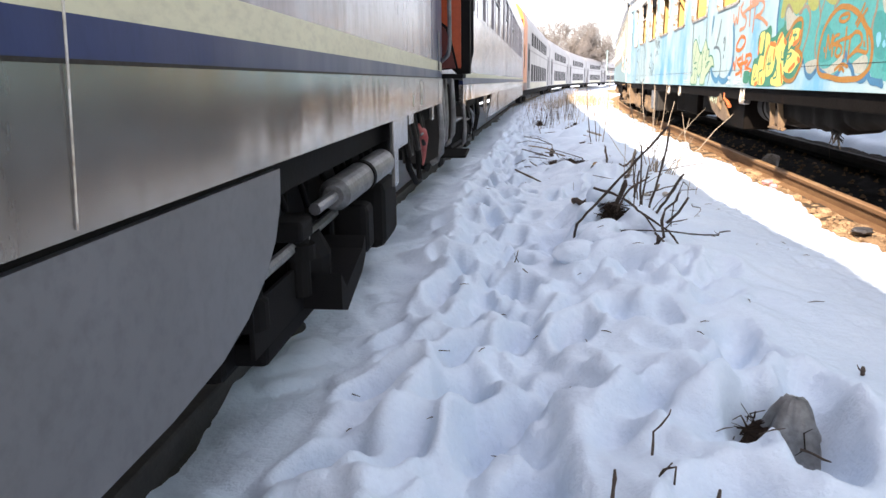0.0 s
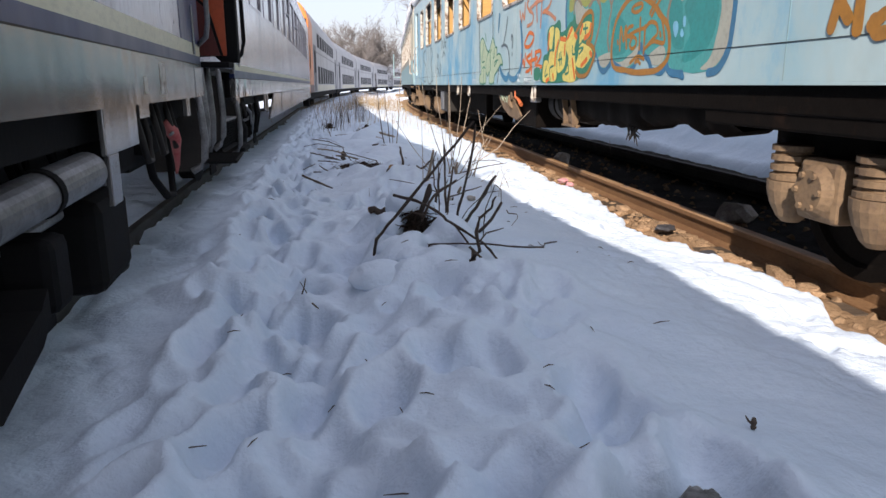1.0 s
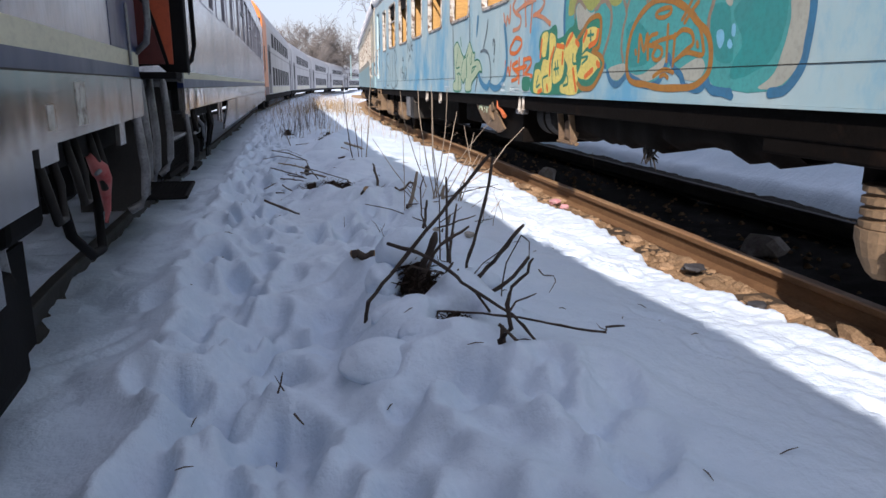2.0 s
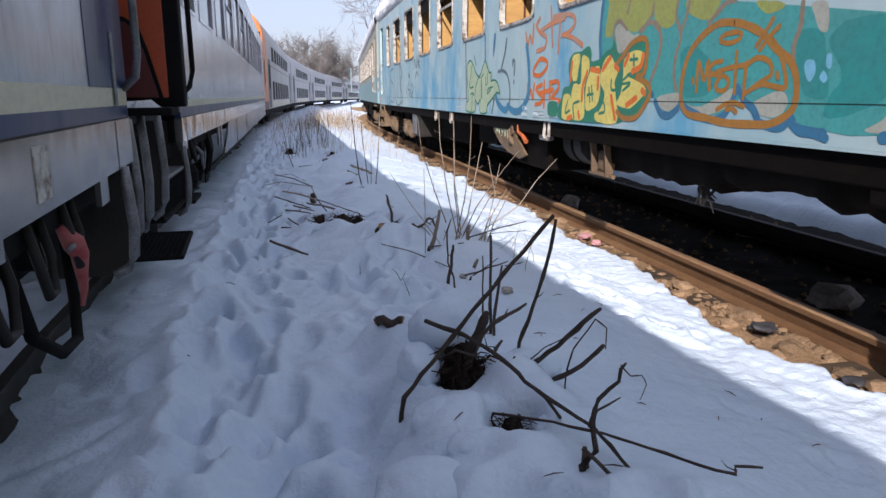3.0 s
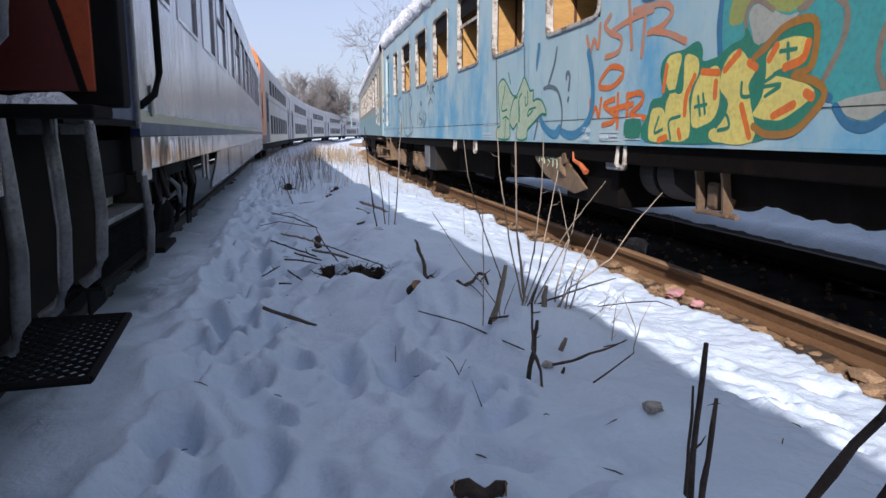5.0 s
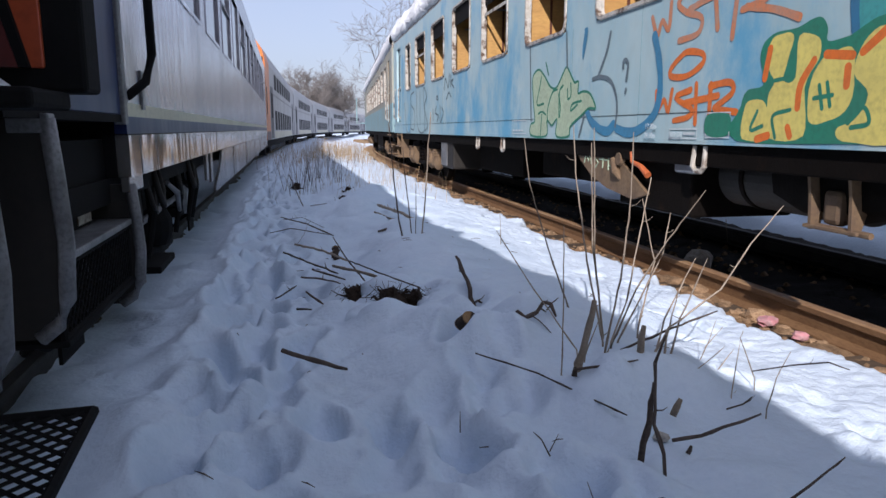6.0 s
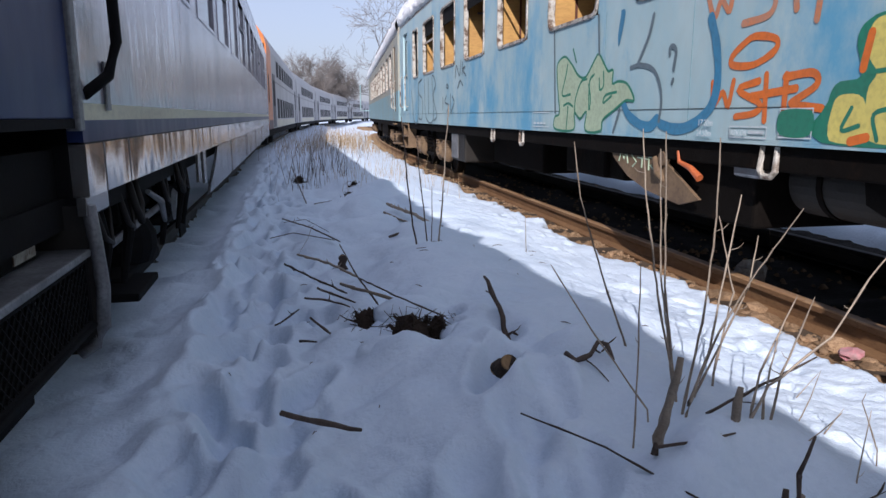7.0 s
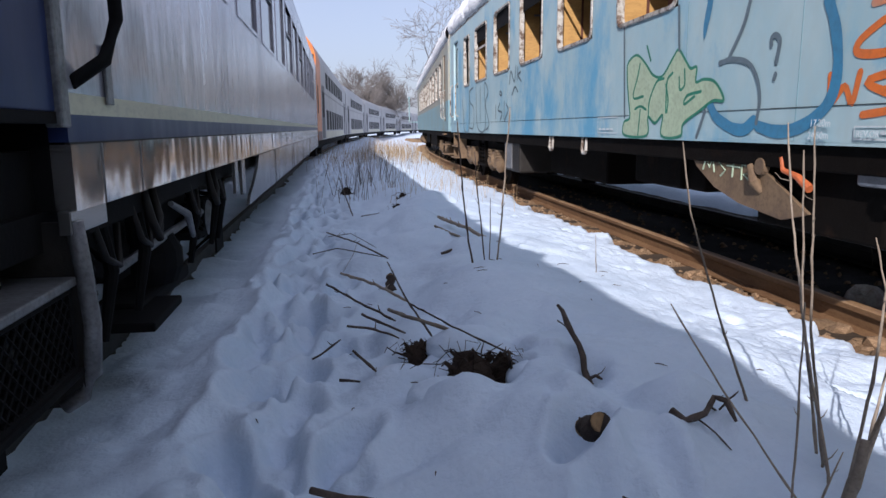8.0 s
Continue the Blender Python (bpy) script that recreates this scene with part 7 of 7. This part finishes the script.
stick("bark", 0.008, 0.006, (1.32, 7.36, 0.06), (1.45, 7.35, 0.07), (1.59, 7.36, 0.08))
stick("bark", 0.016, 0.012, (1.33, 7.38, 0.03), (1.33, 7.38, 0.07))
stick("cane", 0.018, 0.018, (1.60, 7.10, 0.02), (1.63, 7.10, 0.08))
stick("bark", 0.012, 0.01, (1.51, 6.84, 0.00), (1.52, 6.84, 0.03))
stick("cane", 0.004, 0.002, (2.21, 7.86, 0.00), (2.30, 7.86, 0.10))
stick("cane", 0.004, 0.002, (1.84, 7.37, 0.00), (1.91, 7.37, 0.05), (1.98, 7.37, 0.11))
stick("cane", 0.004, 0.002, (1.93, 7.23, 0.00), (1.94, 7.23, 0.11), (1.95, 7.23, 0.22))
stick("cane", 0.004, 0.002, (1.97, 7.07, 0.00), (2.00, 7.07, 0.12), (2.05, 7.07, 0.22))
stick("cane", 0.004, 0.002, (2.13, 7.37, 0.00), (2.05, 7.37, 0.18), (2.06, 7.37, 0.21))
stick("cane", 0.004, 0.002, (2.03, 7.62, 0.00), (2.07, 7.62, 0.09), (2.10, 7.62, 0.19))
stick("cane", 0.004, 0.002, (2.08, 7.55, 0.00), (2.15, 7.55, 0.09))
stick("bark", 0.01, 0.007, (1.49, 6.91, 0.02), (1.57, 6.87, 0.05), (1.64, 6.85, 0.08), (1.77, 6.84, 0.12))
stick("bark", 0.005, 0.004, (1.83, 7.11, 0.02), (1.92, 7.14, 0.02), (2.00, 7.20, 0.02))

# scattered bits on the snow
def litter(name, x, y, z, size, material, label, seed, flat=0.5):
    r = random.Random(seed)
    bm = bmesh.new()
    bmesh.ops.create_icosphere(bm, subdivisions=2, radius=size)
    for v in bm.verts:
        v.co *= 1 + 0.45 * noise.noise(v.co * (2.2 / size) + Vector((seed, 0, 0)))
        v.co.z *= flat
    ob = finish(name, bm, material)
    ob.matrix_world = pose(x, y, z, 0, 0, r.uniform(0, 360))
    return tagged(ob, label, "litter")
M["rag"] = mat("rag", (0.42, 0.40, 0.36), 0.8, var=(0.25, 0.22, 0.19), scale=14, fine=60, bump=0.4)
M["pink"] = mat("pink", (0.55, 0.22, 0.25), 0.7, var=(0.45, 0.3, 0.3), scale=14, fine=60, bump=0.3)
M["slab"] = mat("slab", (0.035, 0.035, 0.04), 0.6, var=(0.05, 0.05, 0.055), scale=10, fine=60, bump=0.4)
litter("crumpled_bag", 3.42, 9.9, -0.04, 0.11, "rag", "crumpled grey-white bag beside the rail", 1, 1.1)
litter("crumpled_bag", 3.75, 6.2, -0.08, 0.16, "rag", "crumpled grey-white bag between the rails", 2, 0.5)
litter("pink_wrapper", 3.0, 8.45, -0.10, 0.06, "pink", "faded pink wrapper on the gravel", 3, 0.5)
litter("pink_wrapper", 2.98, 8.15, -0.10, 0.045, "pink", "faded pink wrapper on the gravel", 4, 0.6)
litter("slate_piece", 2.97, 5.82, -0.10, 0.075, "slab", "dark flat shard of slate on gravel", 5, 0.35)
litter("slate_piece", 2.93, 5.1, -0.12, 0.05, "slab", "dark flat shard of slate on gravel", 6, 0.4)

litter("dead_leaves", 1.55, 6.12, snow_at(1.55, 6.12) + 0.012, 0.035, "rag", "small clump of curled grey dead leaves on snow", 8, 0.6)
litter("dead_leaves", 1.50, 7.0, snow_at(1.50, 7.0) + 0.01, 0.028, "rag", "small clump of curled grey dead leaves on snow", 9, 0.6)

def draped_bag(x, y, z, label):
    """Thin plastic hanging in folds over buried sticks."""
    bm = bmesh.new()
    rings, n = [], 40
    for i, (rad, h) in enumerate(((0.012, 0.17), (0.035, 0.165), (0.055, 0.13), (0.07, 0.085), (0.085, 0.04), (0.10, -0.01), (0.11, -0.06))):
        ring = []
        for k in range(n):
            a = 2 * math.pi * k / n
            fold = 1 + (0.05 + 0.05 * i) * math.sin(a * 5 + 1.1 * math.sin(a * 2) + i * 0.25) * 0.6 + 0.14 * noise.noise((math.cos(a) * 2.5, math.sin(a) * 2.5, i * 0.5))
            ring.append(bm.verts.new((rad * fold * math.cos(a) + 0.02 * (h - 0.05), rad * fold * math.sin(a), h + 0.012 * noise.noise((math.cos(a) * 3, math.sin(a) * 3, i)))))
        rings.append(ring)
    for p, q in zip(rings, rings[1:]):
        for k in range(n):
            bm.faces.new((p[k], p[(k + 1) % n], q[(k + 1) % n], q[k]))
    bm.faces.new(rings[0][::-1])
    ob = finish("plastic_bag", bm, "plastic", smooth=True)
    ob.matrix_world = pose(x, y, z)
    return tagged(ob, label, "plastic bag")
M["plastic"] = mat("plastic", (0.22, 0.23, 0.235), 0.35, var=(0.10, 0.10, 0.10), scale=14, fine=50, bump=0.2)
draped_bag(1.37, 2.24, -0.06, "crumpled grey plastic draped over sticks in a melted hollow")

r = random.Random(9)
bm = bmesh.new()
for k in range(110):
    x, y = r.uniform(-0.15, 2.2), r.uniform(0.8, 11)
    z, a, L = snow_at(x, y) + 0.004, r.uniform(0, 6.28), r.uniform(0.01, 0.05)
    d = Vector((math.cos(a), math.sin(a), 0)) * L
    p = Vector((x, y, z))
    add_tube(bm, [p - d, p + Vector((0, 0, 0.004)), p + d], [0.0015, 0.0025, 0.001], 4)
tagged(finish("twig_bits", bm, "bark"), "tiny bits of broken twig on snow", "debris", kind="stuff")

# ---------------------------------------------------------------- dry grass and shrubs farther along
def blades(name, label, centres, n, hmin, hmax, seed, material, w=0.004, spread=0.5):
    r = random.Random(seed)
    vs, fs = [], []
    for k in range(n):
        cx, cy, sp = centres[r.randrange(len(centres))]
        x, y = r.gauss(cx, sp * spread), r.gauss(cy, sp)
        h = r.uniform(hmin, hmax)
        z = snow_at(x, y) - 0.03
        dx, dy, a = r.gauss(0, 0.22) * h, r.gauss(0, 0.22) * h, r.uniform(0, 3.14)
        wx, wy = w * math.cos(a), w * math.sin(a)
        i = len(vs)
        vs += [(x - wx, y - wy, z), (x + wx, y + wy, z), (x + dx * 0.5 - wx * 0.7, y + dy * 0.5 - wy * 0.7, z + h * 0.6), (x + dx * 0.5 + wx * 0.7, y + dy * 0.5 + wy * 0.7, z + h * 0.6), (x + dx, y + dy, z + h)]
        fs += [(i, i + 1, i + 3, i + 2), (i + 2, i + 3, i + 4)]
    me = bpy.data.meshes.new(name)
    me.from_pydata(vs, [], fs)
    me.materials.append(M[material])
    return tagged(new(name, me), label, "dry grass", kind="stuff")
blades("dry_grass", "straw-coloured dry grass standing out of snow", [(1.5, 30, 2.0), (2.2, 36, 3.5), (3.2, 44, 6), (4.5, 56, 8)], 2400, 0.2, 0.6, 1, "grass", 0.006)
blades("dry_grass", "straw-coloured dry grass standing out of snow", [(1.5, 17.5, 1.2), (1.9, 22, 2.0), (1.4, 26, 2.0)], 420, 0.15, 0.5, 2, "grass", 0.003)
blades("weed_stalks", "thin dark weed stalks standing out of snow", [(0.45, 17.5, 0.6), (0.6, 20, 0.7), (1.0, 24, 1.4), (1.1, 28, 2.0)], 240, 0.25, 0.9, 3, "bark", 0.0045)

def bare_tree(name, m, height, seed, spread=1.0, levels=6, label="", first=0.25, fine=0.0, forks=(3, 4, 4, 5)):
    """A leafless tree: forked limbs down to fine twigs."""
    r = random.Random(seed)
    e = thing(name, m, label=label, category="tree")
    tr, cr = bmesh.new(), ([], [])
    def twig(p, d, L, rad, lev):
        n = 3
        pts = [p]
        for k in range(n):
            d = (d + Vector((r.gauss(0, 0.16), r.gauss(0, 0.16), r.gauss(0.02, 0.10)))).normalized()
            pts.append(pts[-1] + d * L / n)
        rr = [max(fine, rad * (1 - 0.35 * k / n)) for k in range(n + 1)]
        if lev <= 1:
            add_tube(tr, pts, rr, 7, False)
        else:
            vs, fs = cr
            for a, b, ra, rb in zip(pts, pts[1:], rr, rr[1:]):
                dd = (b - a).normalized()
                s = dd.cross(Vector((0.3, 0.2, 0.9))).normalized()
                t = dd.cross(s)
                i = len(vs)
                for q, w in ((a, ra), (b, rb)):
                    vs += [tuple(q + s * w), tuple(q - s * w * 0.5 + t * w * 0.87), tuple(q - s * w * 0.5 - t * w * 0.87)]
                fs += [(i, i + 1, i + 4, i + 3), (i + 1, i + 2, i + 5, i + 4), (i + 2, i, i + 3, i + 5)]
        if lev >= levels:
            return
        for k in range((6, 5)[lev] if lev < 2 else r.choice(forks)):
            j = r.choice((1, 2, 3))
            ax = Vector((r.gauss(0, 1), r.gauss(0, 1), r.gauss(0, 0.5)))
            nd = (d + ax.normalized() * spread * r.uniform(0.55, 0.95) + Vector((0, 0, 0.12))).normalized()
            twig(pts[j], nd, L * r.uniform(0.58, 0.84), rr[j] * 0.5, lev + 1)
    twig(Vector((0, 0, -0.3)), Vector((0, 0, 1)), height * first, height * 0.014, 0)
    part("trunk", tr, "tree", e)
    me = bpy.data.meshes.new("crown")
    me.from_pydata(cr[0], [], cr[1])
    me.materials.append(M["tree"])
    c = new("crown", me)
    c.parent = e
    return e
for k, (x, y, h) in enumerate(((-3.2, 131, 29.0), (1.4, 128, 33.0), (5.2, 134, 30.0))):
    bare_tree("bare_tree", pose(x, y, 0), h, 30 + k, 1.1, 6, "leafless grey-brown tree behind the far cars", 0.15, 0.017, (3, 4, 4))
bare_tree("bare_tree", pose(7.6, 47, 0), 22.0, 12, 1.15, 6, "leafless dark tree leaning over the coaches", 0.18, 0.008, (2, 3, 3, 3))
for k, (x, y, h) in enumerate(((7.5, 7.5, 2.2), (8.5, 10.5, 2.6), (7.8, 14.0, 1.8), (9.5, 5.0, 3.0))):
    bare_tree("bare_shrub", pose(x, y, 0.55), h, 20 + k, 1.2, 4, "leafless shrub in the snow beyond the coach", 0.2)

# ---------------------------------------------------------------- stencilled data on the coach
letters("17.20m", 9.55, 1.035, 0.055, "g_white")
letters("24.50m", 9.56, 0.972, 0.055, "g_white")
letters("REV.OR", 9.20, 0.985, 0.045, "g_white")
piece = paint_piece("stencil_box")
for y0, y1, z0, z1 in ((8.90, 9.23, 0.975, 1.035), (12.3, 12.82, 0.985, 1.13), (8.56, 8.80, 0.985, 1.13)):
    for a, b in (((y0, z0), (y1, z0)), ((y0, z1), (y1, z1)), ((y0, z0), (y0, z1)), ((y1, z0), (y1, z1))):
        stroke(piece, "g_white", 0.008, [a, b])
for k in range(4):
    stroke(piece, "g_white", 0.02, [(12.78 - 0.1 * k, 1.02), (12.72 - 0.1 * k, 1.02)])
    stroke(piece, "g_white", 0.018, [(9.05 - 0.035 * k, 1.005), (9.03 - 0.035 * k, 1.005)])
fill(piece, "g_green", [(8.79, 1.0), (8.57, 1.0), (8.57, 1.12), (8.79, 1.12)])

# ---------------------------------------------------------------- stones of the track bed
def stone_mesh(seed):
    bm = bmesh.new()
    bmesh.ops.create_icosphere(bm, subdivisions=1, radius=1.0)
    for v in bm.verts:
        v.co *= 1 + 0.35 * noise.noise(v.co * 1.3 + Vector((seed * 3.1, 0, 0)))
        v.co.z *= 0.6
    me = bpy.data.meshes.new("stone")
    bm.to_mesh(me)
    bm.free()
    me.materials.append(M["stone"])
    return me
bed = bpy.data.objects["track_bed"]
stones = [stone_mesh(k) for k in range(7)]
r = random.Random(2)
for k in range(300):
    s = bpy.data.objects.new("stone", stones[k % 7])
    scene.collection.objects.link(s)
    q = r.uniform(0.012, 0.035) if k % 5 else r.uniform(0.04, 0.085)
    s.matrix_world = pose(r.uniform(2.72, 3.14), r.uniform(4.2, 11.5), -0.155 + q * 0.2, r.uniform(-15, 15), r.uniform(-15, 15), r.uniform(0, 360)) @ Matrix.Diagonal((q * r.uniform(0.8, 1.6), q * r.uniform(0.8, 1.5), q, 1))
    s.parent = bed
vs, fs = [], []
for k in range(2600):
    q = r.uniform(0.01, 0.04)
    x, y = (r.uniform(2.68, 3.15), r.uniform(1.0, 24.0)) if k % 3 else (r.uniform(3.3, 5.4), r.uniform(2, 20))
    m = pose(x, y, -0.16 + q * 0.2, r.uniform(-20, 20), r.uniform(-20, 20), r.uniform(0, 360))
    i = len(vs)
    for p in ((1, 0, -0.3), (0.2, 0.9, -0.3), (-0.9, 0.3, -0.3), (-0.5, -0.8, -0.3), (0.6, -0.7, -0.3), (0.3, 0.1, 0.6), (-0.3, 0.2, 0.5), (0.1, -0.4, 0.5)):
        vs.append(tuple(m @ (Vector(p) * q)))
    fs += [(i + a, i + b, i + c) for a, b, c in ((0, 1, 5), (1, 6, 5), (1, 2, 6), (2, 3, 6), (3, 7, 6), (3, 4, 7), (4, 5, 7), (4, 0, 5), (5, 6, 7))]
me = bpy.data.meshes.new("gravel")
me.from_pydata(vs, [], fs)
me.materials.append(M["stone"])
tagged(new("gravel", me), "loose brown gravel and clods along the rail", "gravel", kind="stuff")
